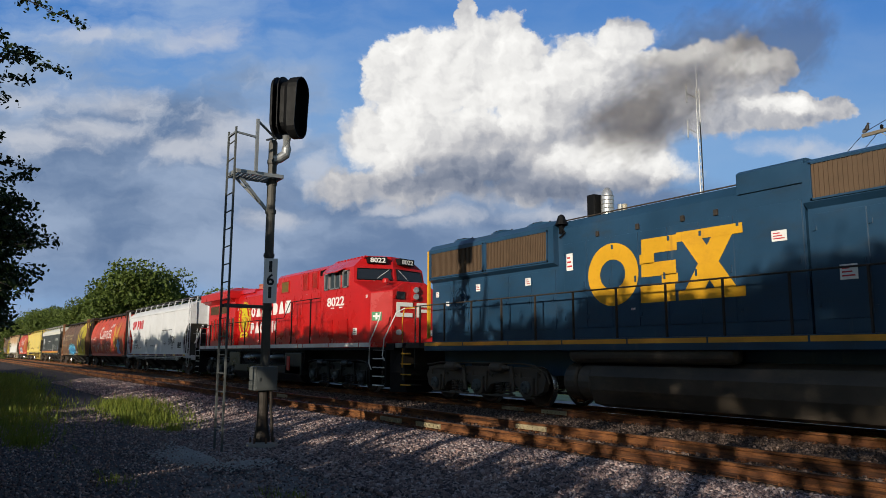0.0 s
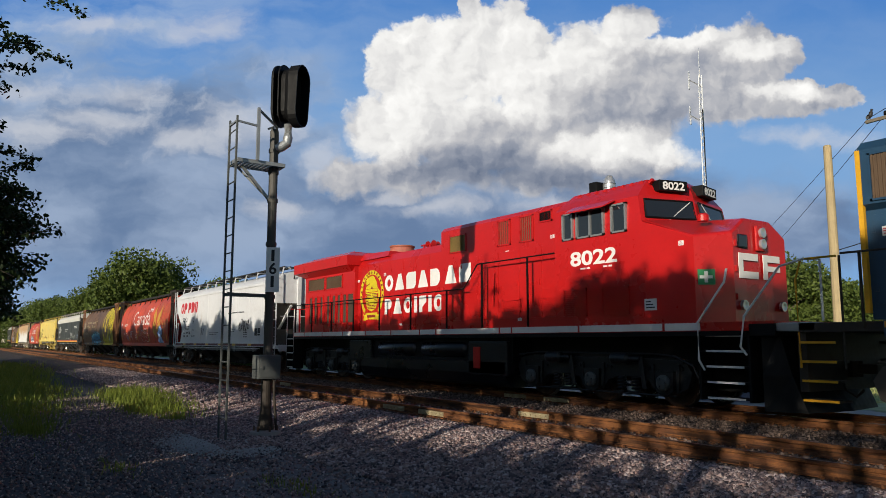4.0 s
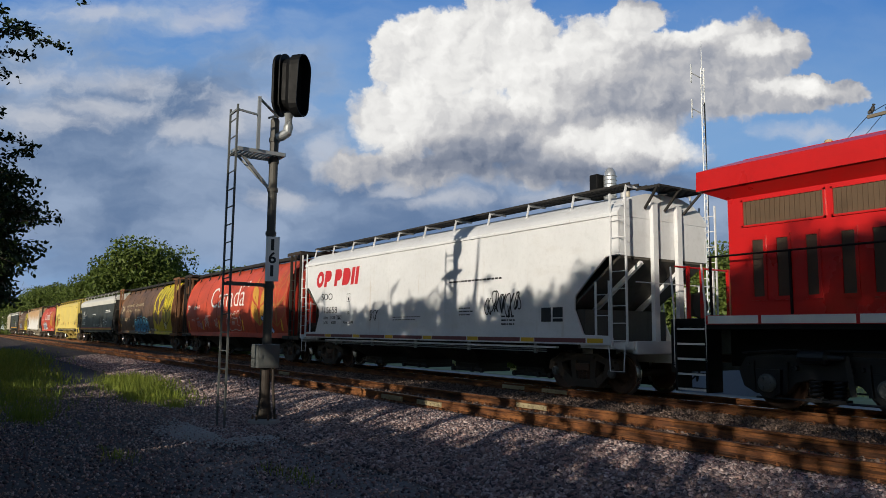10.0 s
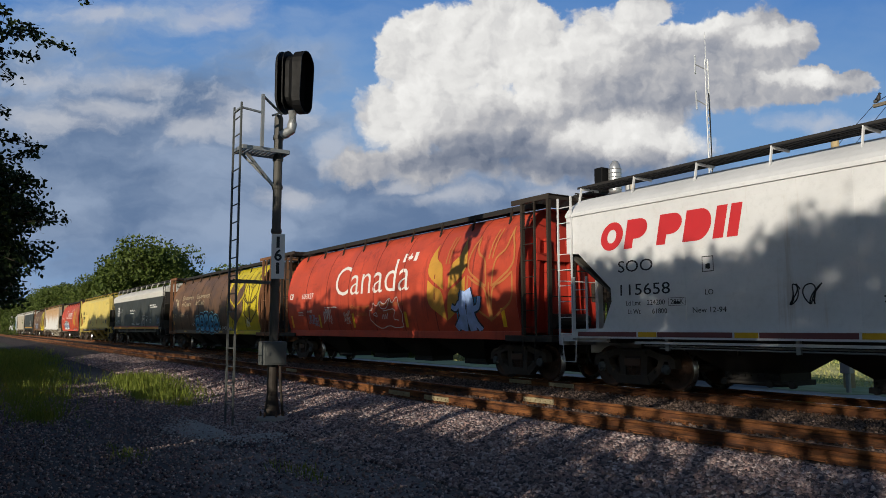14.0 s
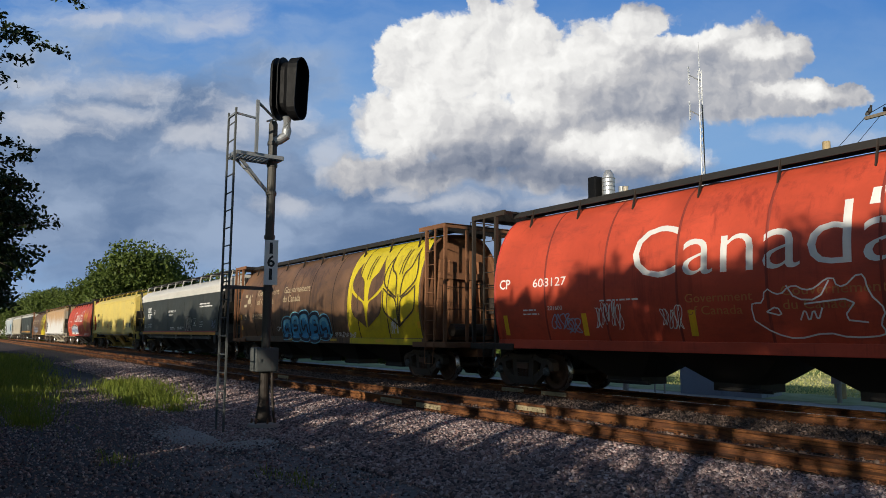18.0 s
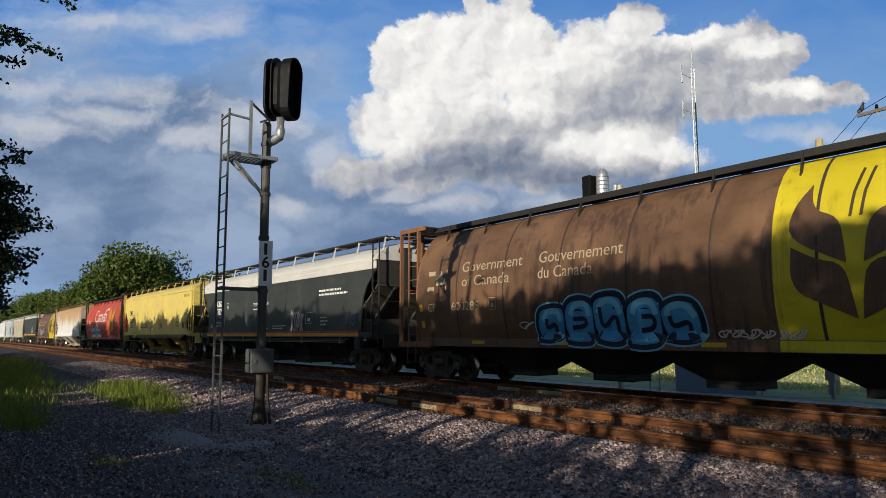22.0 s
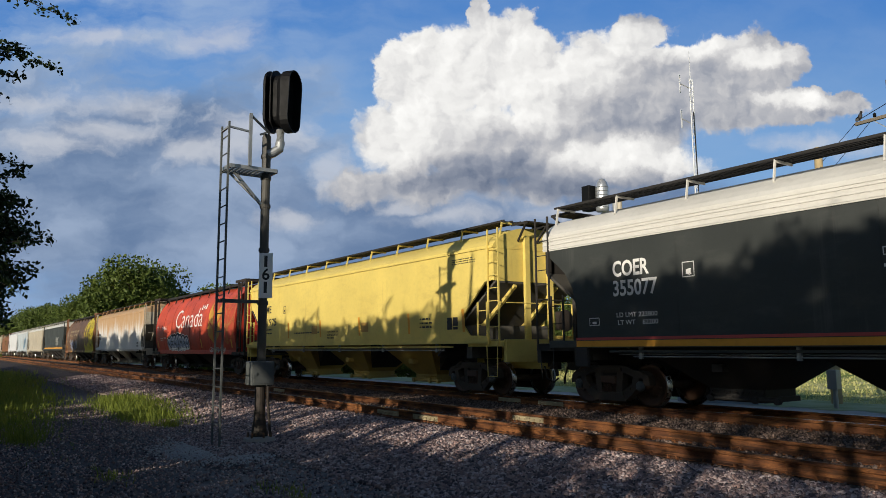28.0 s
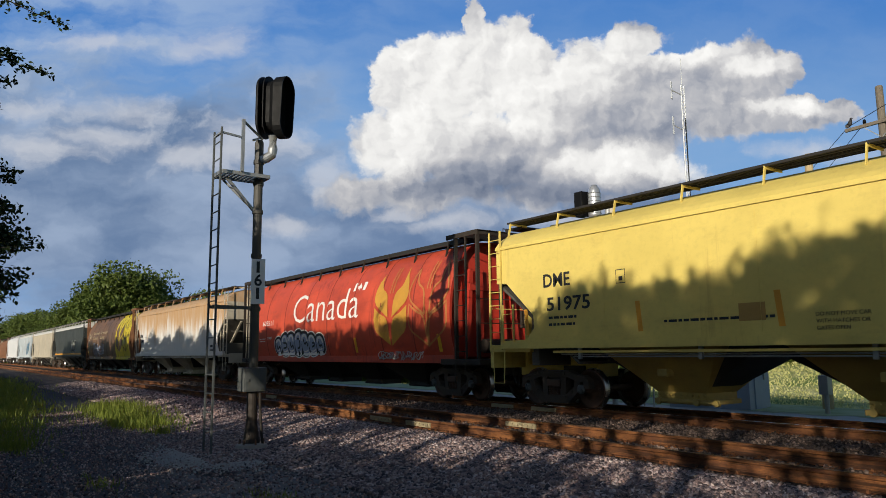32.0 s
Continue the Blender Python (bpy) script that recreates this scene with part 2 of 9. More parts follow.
def sky_material():
    t = Tree("evening_sky")
    v = t.vec("MULTIPLY", t.coord(), (1292.0 / FAR, 1292.0 / FAR, 0))
    v = t.vec("ADD", v, (784.0, -441.0, 0.0))          # camera-view units, 1292 to one radian; the clouds are placed in them
    v = t.vec("MULTIPLY", v, (1.0, -1.0, 0.0))
    half = (0.5, 0.5, 0.5)
    slow = t.vec("SUBTRACT", t.node("ShaderNodeTexNoise", 1, (), Vector=v, Scale=0.0055, Detail=3.0, Roughness=0.5), half)
    quick = t.vec("SUBTRACT", t.node("ShaderNodeTexNoise", 1, (), Vector=v, Scale=0.026, Detail=6.0, Roughness=0.62), half)
    w = t.vec("ADD", t.vec("ADD", v, t.vec("MULTIPLY", slow, (70, 60, 0))), t.vec("MULTIPLY", quick, (52, 46, 0)))
    soft = t.vec("ADD", t.vec("ADD", v, t.vec("MULTIPLY", slow, (150, 70, 0))), t.vec("MULTIPLY", quick, (60, 26, 0)))
    drift = t.noise(t.vec("MULTIPLY", soft, (0.55, 1.5, 1)), 0.0075, 6, 0.55)
    patches = t.noise(t.vec("MULTIPLY", soft, (0.7, 1.35, 1)), 0.0052, 5, 0.52)
    fleece = t.noise(t.vec("MULTIPLY", soft, (0.8, 1.2, 1)), 0.017, 6, 0.58)

    def puff(vv):
        """Heaped cauliflower relief."""
        d = t.node("ShaderNodeTexVoronoi", 0, (), Vector=vv, Scale=0.0125, Detail=3.0, Roughness=0.52)
        return t.math("SUBTRACT", 1.0, d)

    def blob(vv, x, y, rx, ry):
        d = t.vec("DIVIDE", t.vec("SUBTRACT", vv, (x, y, 0)), (rx, ry, 1))
        return t.math("SUBTRACT", 1.0, t.vec("LENGTH", t.vec("MULTIPLY", d, (1, 1, 0)), out=1))

    def union(vv, rows):
        m = None
        for r in rows:
            b = blob(vv, *r)
            m = b if m is None else t.node("ShaderNodeMath", 0, (("operation", "SMOOTH_MAX"),), i0=m, i1=b, i2=0.16)
        return m

    def plus(a, n, k):
        return t.math("ADD", a, t.math("MULTIPLY", t.math("SUBTRACT", n, 0.5), k))

    yy = t.node("ShaderNodeSeparateXYZ", 1, (), i0=v)
    xx = t.node("ShaderNodeSeparateXYZ", 0, (), i0=v)
    # blue, paler towards the horizon and the west
    blue = t.mix(t.step(yy, -80, 320), lin(66, 123, 195), lin(124, 165, 211))
    haze = t.math("MULTIPLY", t.step(drift, 0.34, 0.66), t.math("MULTIPLY_ADD", t.step(xx, 900, 100), 0.62, 0.12))
    blue = t.mix(haze, blue, lin(168, 188, 214))
    # slate stratus low down and to the west
    deck = t.step(plus(union(soft, [(150, 350, 700, 290), (600, 430, 700, 150), (1150, 425, 640, 130)]), drift, 1.0), -0.02, 0.55)
    slate = t.mix(t.step(patches, 0.36, 0.66), lin(102, 126, 161), lin(150, 168, 195))
    slate = t.mix(t.math("MULTIPLY", t.step(plus(fleece, drift, 0.6), 0.46, 0.72), t.math("MULTIPLY", t.step(yy, 420, 150), 0.6)), slate, lin(178, 188, 204))
    slate = t.mix(t.math("MULTIPLY", t.step(yy, 430, 560), 0.6), slate, lin(126, 156, 196))
    col = t.mix(deck, blue, slate)
    # pale soft heaps over the west and thin bars under the great cloud
    heaps = union(soft, [(60, 250, 130, 34), (160, 232, 120, 34), (330, 268, 130, 40), (480, 385, 80, 24), (150, 70, 150, 26), (350, 70, 110, 34), (770, 392, 130, 22), (420, 235, 130, 60), (1420, 268, 170, 26), (200, 180, 120, 34), (1000, 392, 150, 18), (560, 300, 70, 60), (50, 180, 100, 26), (690, 372, 60, 14)])
    pale = t.math("MULTIPLY", t.step(plus(plus(heaps, fleece, 1.5), patches, 0.5), -0.05, 0.95), 0.62)
    col = t.mix(pale, col, lin(206, 208, 214))
    # the great cumulus
    relief = puff(w)
    toward = puff(t.vec("ADD", w, (-11.0, -10.0, 0.0)))
    rise = t.math("SUBTRACT", relief, toward)
    big = union(w, [(740, 145, 115, 120), (850, 120, 130, 120), (980, 170, 190, 130), (1130, 170, 190, 130), (1275, 130, 130, 90), (700, 250, 120, 110), (860, 270, 230, 120), (620, 328, 110, 52), (1060, 280, 200, 105), (1130, 305, 150, 60), (1335, 120, 80, 66), (1400, 197, 120, 42), (1475, 190, 60, 32), (818, 14, 26, 50), (1110, 66, 60, 42), (1280, 195, 130, 60), (760, 335, 200, 50), (960, 340, 180, 45)])
    edge = plus(plus(big, relief, 0.34), t.noise(w, 0.05, 4, 0.6), 0.16)
    mask = t.node("ShaderNodeMapRange", 0, (("interpolation_type", "SMOOTHSTEP"),), i0=edge, i1=-0.06, i2=t.lerp(yy, 170, 330, 0.10, 0.40), i3=0.0, i4=1.0)
    lit = union(w, [(765, 140, 190, 150), (880, 110, 170, 100), (700, 215, 110, 80), (960, 120, 150, 70), (1065, 280, 150, 38), (1165, 290, 80, 30), (670, 266, 90, 44), (1090, 84, 110, 44), (1210, 82, 110, 34), (1320, 105, 70, 30), (1390, 188, 90, 20), (900, 190, 110, 60)])
    dim = union(soft, [(840, 326, 190, 40), (990, 345, 170, 30), (860, 300, 160, 34), (1130, 215, 150, 36), (840, 248, 110, 26)])
    lum = t.math("ADD", 0.47, t.math("MULTIPLY", t.step(lit, -0.3, 0.7), 0.37))
    lum = t.math("SUBTRACT", lum, t.math("MULTIPLY", t.step(plus(dim, fleece, 0.5), -0.15, 0.75), t.lerp(yy, 200, 320, 0.07, 0.28)))
    lum = t.math("ADD", lum, t.math("MULTIPLY", rise, 0.34))
    lum = plus(lum, fleece, 0.16)
    ramp = t.nt.nodes.new("ShaderNodeValToRGB")
    t.nt.links.new(lum, ramp.inputs[0])
    el = ramp.color_ramp.elements
    el[0].position, el[0].color = 0.05, lin(96, 110, 134)
    el[1].position, el[1].color = 1.0, lin(254, 253, 250)
    for pos, c in ((0.32, lin(146, 152, 166)), (0.56, lin(194, 194, 197)), (0.8, lin(234, 233, 231))):
        e = el.new(pos)
        e.color = c
    col = t.mix(mask, col, ramp.outputs[0])
    em = t.node("ShaderNodeEmission", 0, (), Color=col, Strength=1.0)
    t.nt.links.new(em, t.outp.inputs[0])
    return t.mat


def sky_backdrop():
    bm = bmesh.new()
    n = 8
    vs = [[bm.verts.new((-3300 + 6600 * i / n, -1200 + 3100 * j / n, 0)) for j in range(n + 1)] for i in range(n + 1)]
    for i in range(n):
        for j in range(n):
            bm.faces.new((vs[i][j], vs[i + 1][j], vs[i + 1][j + 1], vs[i][j + 1]))
    ob = part("backdrop_sky", bm, sky_material())
    tagged(ob, "blue evening sky with drifting white and slate clouds", "sky", kind="structure")
    return ob


SKY = sky_backdrop()

# ---- ground ----
RAIL_Y = (8.32, 9.76, 12.78, 14.22)


def ground_z(x, y):
    """Rough lane by the eye, a ballast bed under both tracks; land beyond dips and rises, shaped to show sunlit under
    the cars.
    """
    def ease(a, b, v):
        k = min(1.0, max(0.0, (v - a) / (b - a)))
        return k * k * (3 - 2 * k)
    z = -0.42 + 0.224 * ease(5.0, 7.6, y) - 0.3 * ease(15.6, 18.5, y) - 1.0 * ease(23, 32, y) + 2.3 * ease(34, 60, y)
    if -120 < x < 40 and -30 < y < 40:
        lane = 1 - ease(4.0, 6.5, y)
        z += lane * (0.05 * noise.noise((x * 0.35, y * 0.35, 1)) + 0.02 * noise.noise((x * 1.7, y * 1.7, 3)))
        z += 0.015 * noise.noise((x * 2.3, y * 2.3, 7)) * (1 - lane)
    return z


def ground_material():
    t = Tree("ground_cover")
    co = t.coord()
    sx = t.node("ShaderNodeSeparateXYZ", 0, (), i0=co)
    sy = t.node("ShaderNodeSeparateXYZ", 1, (), i0=co)
    fine = t.noise(co, 22, 6, 0.7)
    mid = t.noise(co, 1.3, 5, 0.6)
    big = t.noise(co, 0.18, 4, 0.55)
    peb = t.node("ShaderNodeTexVoronoi", 1, (), Vector=co, Scale=26.0)
    pebd = t.node("ShaderNodeTexVoronoi", 0, (), Vector=co, Scale=26.0)
    bw = t.node("ShaderNodeRGBToBW", 0, (), i0=peb)
    # bed below the loose stones: shade of their gaps put into a dark colour
    stone = t.mix(bw, (0.022, 0.018, 0.018, 1), (0.12, 0.10, 0.10, 1))
    stone = t.mix(t.step(mid, 0.4, 0.7), stone, (0.06, 0.047, 0.042, 1))
    dirt = t.mix(t.step(fine, 0.3, 0.7), (0.11, 0.105, 0.105, 1), (0.25, 0.235, 0.235, 1))
    dirt = t.mix(t.math("MULTIPLY", t.step(mid, 0.45, 0.7), 0.6), dirt, stone)
    grass = t.mix(fine, (0.045, 0.085, 0.018, 1), (0.12, 0.17, 0.04, 1))
    grass = t.mix(t.step(mid, 0.35, 0.7), grass, (0.16, 0.16, 0.055, 1))
    ed = t.math("ADD", sy, t.math("MULTIPLY", t.math("SUBTRACT", mid, 0.5), 2.2))
    bed = t.math("MULTIPLY", t.step(ed, 4.4, 5.4), t.step(ed, 17.2, 16.2))
    verge = t.math("MAXIMUM", t.step(ed, 17.0, 18.0), t.math("MULTIPLY", t.step(ed, 1.2, 0.2), t.step(sx, -17.0, -22.0)))
    verge = t.math("MAXIMUM", verge, t.step(ed, -2.0, -4.0))
    # worn tar on the lane, pale chips and an oily patch by the signal
    crack = t.node("ShaderNodeTexVoronoi", 0, (), Vector=co, Scale=0.9)
    tar = t.mix(fine, (0.04, 0.038, 0.043, 1), (0.095, 0.09, 0.098, 1))
    tar = t.mix(t.step(mid, 0.5, 0.75), tar, (0.12, 0.115, 0.12, 1))
    dirt = t.mix(t.math("MULTIPLY", t.step(t.math("ADD", ed, t.math("MULTIPLY", sx, 0.14)), 1.9, 0.7), 0.9), dirt, tar)

    def spot(px, py, rx, ry):
        d = t.vec("MULTIPLY", t.vec("SUBTRACT", co, (px, py, 0)), (1 / rx, 1 / ry, 0))
        return t.math("SUBTRACT", 1.0, t.math("ADD", t.vec("LENGTH", d, out=1), t.math("MULTIPLY", t.math("SUBTRACT", mid, 0.5), 1.2)))
    dirt = t.mix(t.math("MULTIPLY", t.step(spot(-13.0, 4.0, 1.5, 0.9), 0.0, 0.4), 0.8), dirt, t.mix(bw, (0.22, 0.22, 0.22, 1), (0.62, 0.61, 0.60, 1)))
    dirt = t.mix(t.math("MULTIPLY", t.step(spot(-11.4, 3.7, 0.9, 0.35), 0.0, 0.4), 0.85), dirt, (0.03, 0.028, 0.028, 1))
    far = t.step(t.vec("LENGTH", co, out=1), 60, 140)
    # darker brown band along both tracks
    umber = t.math("MULTIPLY", t.step(ed, 7.6, 8.6), t.step(ed, 16.4, 15.4))
    stone = t.mix(t.math("MULTIPLY", umber, 0.85), stone, t.mix(fine, (0.03, 0.021, 0.016, 1), (0.075, 0.052, 0.038, 1)))
    col = t.mix(bed, dirt, stone)
    col = t.mix(t.math("MULTIPLY", verge, t.lerp(big, 0.3, 0.6, 0.75, 1.0)), col, grass)
    col = t.mix(t.math("MULTIPLY", far, t.math("SUBTRACT", 1.0, bed)), col, grass)
    # dry pale field beyond the railway
    straw = t.mix(t.step(mid, 0.35, 0.65), (0.30, 0.34, 0.12, 1), (0.50, 0.49, 0.26, 1))
    straw = t.mix(t.step(big, 0.45, 0.6), straw, (0.20, 0.27, 0.09, 1))
    col = t.mix(t.step(ed, 21.0, 25.0), col, straw)
    lawn = t.mix(t.step(mid, 0.3, 0.7), (0.30, 0.37, 0.19, 1), (0.42, 0.47, 0.28, 1))
    col = t.mix(t.math("MULTIPLY", t.step(ed, 20.4, 21.2), t.step(ed, 29.0, 26.0)), col, lawn)
    slab = t.mix(fine, (0.36, 0.36, 0.355, 1), (0.50, 0.50, 0.49, 1))
    slab = t.mix(t.math("MULTIPLY", t.step(mid, 0.5, 0.72), 0.45), slab, (0.34, 0.33, 0.31, 1))
    col = t.mix(t.math("MULTIPLY", t.step(ed, 15.7, 16.3), t.step(ed, 20.9, 20.3)), col, slab)
    hgt = t.math("ADD", t.math("MULTIPLY", fine, 0.5), t.math("MULTIPLY", pebd, 0.8))
    return t.finish(col, 0.95, 0.0, t.bump(hgt, 0.6, 0.02), 0.15)


def ground_sheet():
    xs = sorted(set([-3300, -1800, -900, -450, -260, -180, -140] + [-120 + 4 * i for i in range(20)] + [round(-40 + 0.35 * i, 3) for i in range(135)] + [8, 12, 18, 26, 40, 80, 160, 400, 900, 2500]))
    ys = sorted(set([-2500, -900, -400, -150, -70, -30, -16, -9] + [round(-5 + 0.3 * i, 3) for i in range(50)] + [10.2, 11, 12, 13, 14, 15, 15.6, 16.3, 17, 17.8, 18.6, 20, 24, 30, 33, 35, 37, 39, 41, 43, 45, 47, 50, 60, 100, 200, 400, 900, 1800, 3350]))
    verts = [(x, y, ground_z(x, y)) for x in xs for y in ys]
    ny = len(ys)
    faces = [(i * ny + j, (i + 1) * ny + j, (i + 1) * ny + j + 1, i * ny + j + 1) for i in range(len(xs) - 1) for j in range(ny - 1)]
    me = bpy.data.meshes.new("ground")
    me.from_pydata(verts, [], faces)
    ob = part_of("ground", me, ground_material(), smooth=True)
    return tagged(ob, "dark cinder lane, stone ballast bed and grass verge", "ground", kind="structure")


GROUND = ground_sheet()

# ---- tracks ----
RAIL_PROFILE = [(-0.07, -0.18), (0.07, -0.18), (0.07, -0.168), (0.02, -0.152), (0.009, -0.13), (0.009, -0.055), (0.034, -0.042), (0.036, -0.01), (0.028, 0.0), (-0.028, 0.0), (-0.036, -0.01), (-0.034, -0.042), (-0.009, -0.055), (-0.009, -0.13), (-0.02, -0.152), (-0.07, -0.168)]


def rails():
    tracks = []
    for k, lab in enumerate(("idle railway track with rusty rails on weathered ties", "railway track with polished rails under the train")):
        tracks.append(thing("track", lab, "railway track", kind="structure"))
    for i, y in enumerate(RAIL_Y):
        bm = bmesh.new()
        xs = [-900, -300, -150] + [-100 + 5 * k for k in range(26)] + [60, 200]
        loft(bm, [[(x, y + u, v) for u, v in RAIL_PROFILE] for x in xs])
        rail = part("rail", fix(bm), M_RAIL, tracks[i // 2], "rusty steel rail")
        bm = bmesh.new()
        w = 0.027
        vs = [[bm.verts.new((x, y - w, 0.0025)), bm.verts.new((x, y + w, 0.0025))] for x in (-900, -100, -20, 25, 200)]
        for a, b in zip(vs, vs[1:]):
            bm.faces.new((a[0], b[0], b[1], a[1]))
        part("rail_head", bm, M_RAILTOP if i > 1 else M_RAILTOP_OLD, rail, "bright worn running surface" if i > 1 else "dull brown running surface")
        # joint bars
        for x in ((-14.2, -12.7) if i == 0 else (-11.2, -24.0) if i == 1 else (-15.4, -13.8) if i == 2 else ()):
            bm = bmesh.new()
            prism(bm, [(y - 0.036, -0.145), (y - 0.036, -0.06), (y - 0.012, -0.05), (y - 0.012, -0.155)], "x", x - 0.45, x + 0.45)
            for q in range(6):
                lathe(bm, [(0.02, -0.06), (0.02, -0.03)], "y", (x - 0.37 + 0.148 * q, y, -0.1), 6)
            part("joint_bar", fix(bm), M_JOINT, rail, "pale bolted joint bar")
    return tracks


M_JOINT = plain("pale_joint_bar", (0.40, 0.33, 0.20), 0.6, 0.2, 0.35)
TRACKS = rails()

# ---- paints of the train ----
P_CREAM = paint("cream_white_paint", (0.64, 0.645, 0.655), 0.5, 0.08, (0.36, 0.31, 0.25), 0.18, 0.10, (0.32, 0.20, 0.10))
P_RED = paint("faded_red_paint", (0.55, 0.076, 0.036), 0.5, 0.26, (0.15, 0.028, 0.02), 0.5, 0.5, (0.22, 0.028, 0.018))
P_BROWN = paint("dusty_brown_paint", (0.170, 0.092, 0.050), 0.5, 0.4, (0.05, 0.032, 0.024), 0.7, 0.8, (0.055, 0.032, 0.022))
P_RUSTEND = paint("rust_brown_steel", (0.22, 0.10, 0.047), 0.7, 0.3, (0.07, 0.03, 0.02), 0.5, 0.4)
P_GREY = paint("charcoal_paint", (0.042, 0.046, 0.043), 0.5, 0.2, (0.10, 0.10, 0.09), 0.3, 0.15, (0.10, 0.10, 0.09))
P_OFFWHITE = paint("pale_grey_paint", (0.62, 0.60, 0.55), 0.5, 0.08, (0.35, 0.32, 0.27), 0.2)
# yellow of the bays, darkened for under-car shade as well as grime
P_YELLOW_SHADED = paint("grimy_shaded_yellow_paint", (0.40, 0.29, 0.08), 0.6, 0.2, (0.16, 0.11, 0.04), 0.4)
P_YELLOW = paint("lemon_yellow_paint", (0.70, 0.545, 0.145), 0.5, 0.10, (0.34, 0.23, 0.07), 0.3, 0.12, (0.38, 0.24, 0.07))


def rusty_paint():
    """White paint with rust that has run down from the roof seam in long uneven tongues."""
    t = Tree("rust_streaked_white_paint")
    co = t.coord()
    z = t.node("ShaderNodeSeparateXYZ", 2, (), i0=co)
    run = t.noise(t.scaled(co, (2.2, 1.0, 0.10)), 1.0, 6, 0.7)
    fine = t.noise(t.scaled(co, (9.0, 3.0, 0.5)), 1.0, 5, 0.7)
    reach = t.math("ADD", z, t.math("MULTIPLY", t.math("SUBTRACT", run, 0.5), 4.0))
    m = t.math("MULTIPLY", t.step(reach, 2.2, 3.5), t.lerp(fine, 0.3, 0.6, 0.65, 1.0))
    rust = t.mix(fine, (0.34, 0.17, 0.06, 1), (0.52, 0.33, 0.15, 1))
    col = t.mix(m, t.mix(fine, (0.55, 0.54, 0.52, 1), (0.72, 0.70, 0.67, 1)), rust)
    return t.finish(col, 0.7, 0, t.bump(fine, 0.2, 0.01), 0.3)


P_RUSTY = rusty_paint()
P_TAN = paint("weathered_beige_paint", (0.46, 0.41, 0.32), 0.6, 0.2, (0.2, 0.14, 0.09), 0.4, 0.4, (0.25, 0.14, 0.07))
P_PALEBLUE = paint("weathered_pale_blue_paint", (0.45, 0.50, 0.53), 0.6, 0.2, (0.2, 0.17, 0.14), 0.4, 0.3, (0.22, 0.15, 0.1))
# recess shade, with grime, put into the colour of the car ends' undersides
P_RECESSDARK = paint("recess_shade_and_grime", (0.085, 0.078, 0.066), 0.85, 0.3, (0.03, 0.027, 0.024), 0.5, 0.3, (0.04, 0.03, 0.02))
P_DEEPRED = plain("deep_red_lettering", (0.22, 0.02, 0.015), 0.45)
P_LOCO_RED = paint("glossy_red_enamel", (0.47, 0.010, 0.010), 0.28, 0.10, (0.12, 0.015, 0.012), 0.16, 0.0, spec=0.5)
P_LOCO_BLUE = paint("grimy_blue_enamel", (0.016, 0.052, 0.102), 0.36, 0.25, (0.03, 0.035, 0.04), 0.45, 0.2, (0.09, 0.11, 0.12), spec=0.45)
P_GOLD = paint("amber_paint", (0.62, 0.32, 0.012), 0.5, 0.12, (0.3, 0.12, 0.02), 0.35, 0.25, (0.35, 0.15, 0.03))
P_LEAF = paint("bright_yellow_paint", (0.64, 0.51, 0.02), 0.5, 0.16, (0.26, 0.19, 0.03), 0.42, 0.5, (0.24, 0.17, 0.03))
P_ORANGE = paint("orange_stripe_paint", (0.72, 0.33, 0.035), 0.55, 0.2, None, 0.3)
P_MAROON = plain("maroon_stripe", (0.16, 0.05, 0.05), 0.6)
P_REFLECT = plain("yellow_reflector", (0.72, 0.42, 0.02), 0.4)
P_BLUEGRAF = plain("blue_spray_paint", (0.05, 0.27, 0.52), 0.6, 0, 0.5, 2.5)
P_SKYGRAF = plain("sky_blue_spray_paint", (0.16, 0.47, 0.62), 0.6, 0, 0.5, 3.0)
P_PLUME = plain("bright_pale_blue_spray_paint", (0.34, 0.47, 0.78), 0.6, 0, 0.5, 5.0)
P_LILAC = plain("pale_blue_spray_paint", (0.30, 0.36, 0.50), 0.6, 0, 0.4, 3.0)
P_REDTXT = plain("red_lettering", (0.50, 0.025, 0.03), 0.5, 0, 0.12)
P_GRILLE = plain("brown_radiator_mesh", (0.10, 0.062, 0.035), 0.75, 0.1, 0.35, 30.0)
P_GLASS = Tree("dark_cab_glass").finish((0.015, 0.018, 0.022, 1), 0.06, 0.0, None, 0.8)
P_LENS = Tree("headlight_lens").finish((0.55, 0.56, 0.58, 1), 0.08, 0.6, None, 0.8)
P_GREEN = plain("green_placard", (0.02, 0.20, 0.07), 0.5, 0, 0.1)
P_TANK = paint("oily_black_tank", (0.009, 0.009, 0.012), 0.28, 0.3, (0.03, 0.026, 0.022), 0.4)
P_TANK_DUSTY = paint("dusty_fuel_tank", (0.085, 0.068, 0.052), 0.5, 0.45, (0.20, 0.14, 0.085), 0.6)
P_GRATE = plain("dark_grating", (0.028, 0.025, 0.023), 0.7, 0.3, 0.4, 12.0)
# dark colour of the bays; also carries the shade on slopes behind them
P_HOPPERDARK = paint("dark_hopper_steel", (0.038, 0.034, 0.031), 0.7, 0.3, (0.06, 0.05, 0.04), 0.4)
P_REDSEAM = plain("dark_red_weld_seam", (0.24, 0.034, 0.02), 0.7)
P_SEAM = plain("dark_weld_seam", (0.05, 0.03, 0.022), 0.7)

# ---- running gear ----
WHEELSETS = []      # (wheelset, x on its truck, wheel radius)
MESHES = {}


def shared(key, build):
    if key not in MESHES:
        bm = build()
        me = bpy.data.meshes.new(key)
        fix(bm)
        bm.to_mesh(me)
        bm.free()
        MESHES[key] = me
    return MESHES[key]


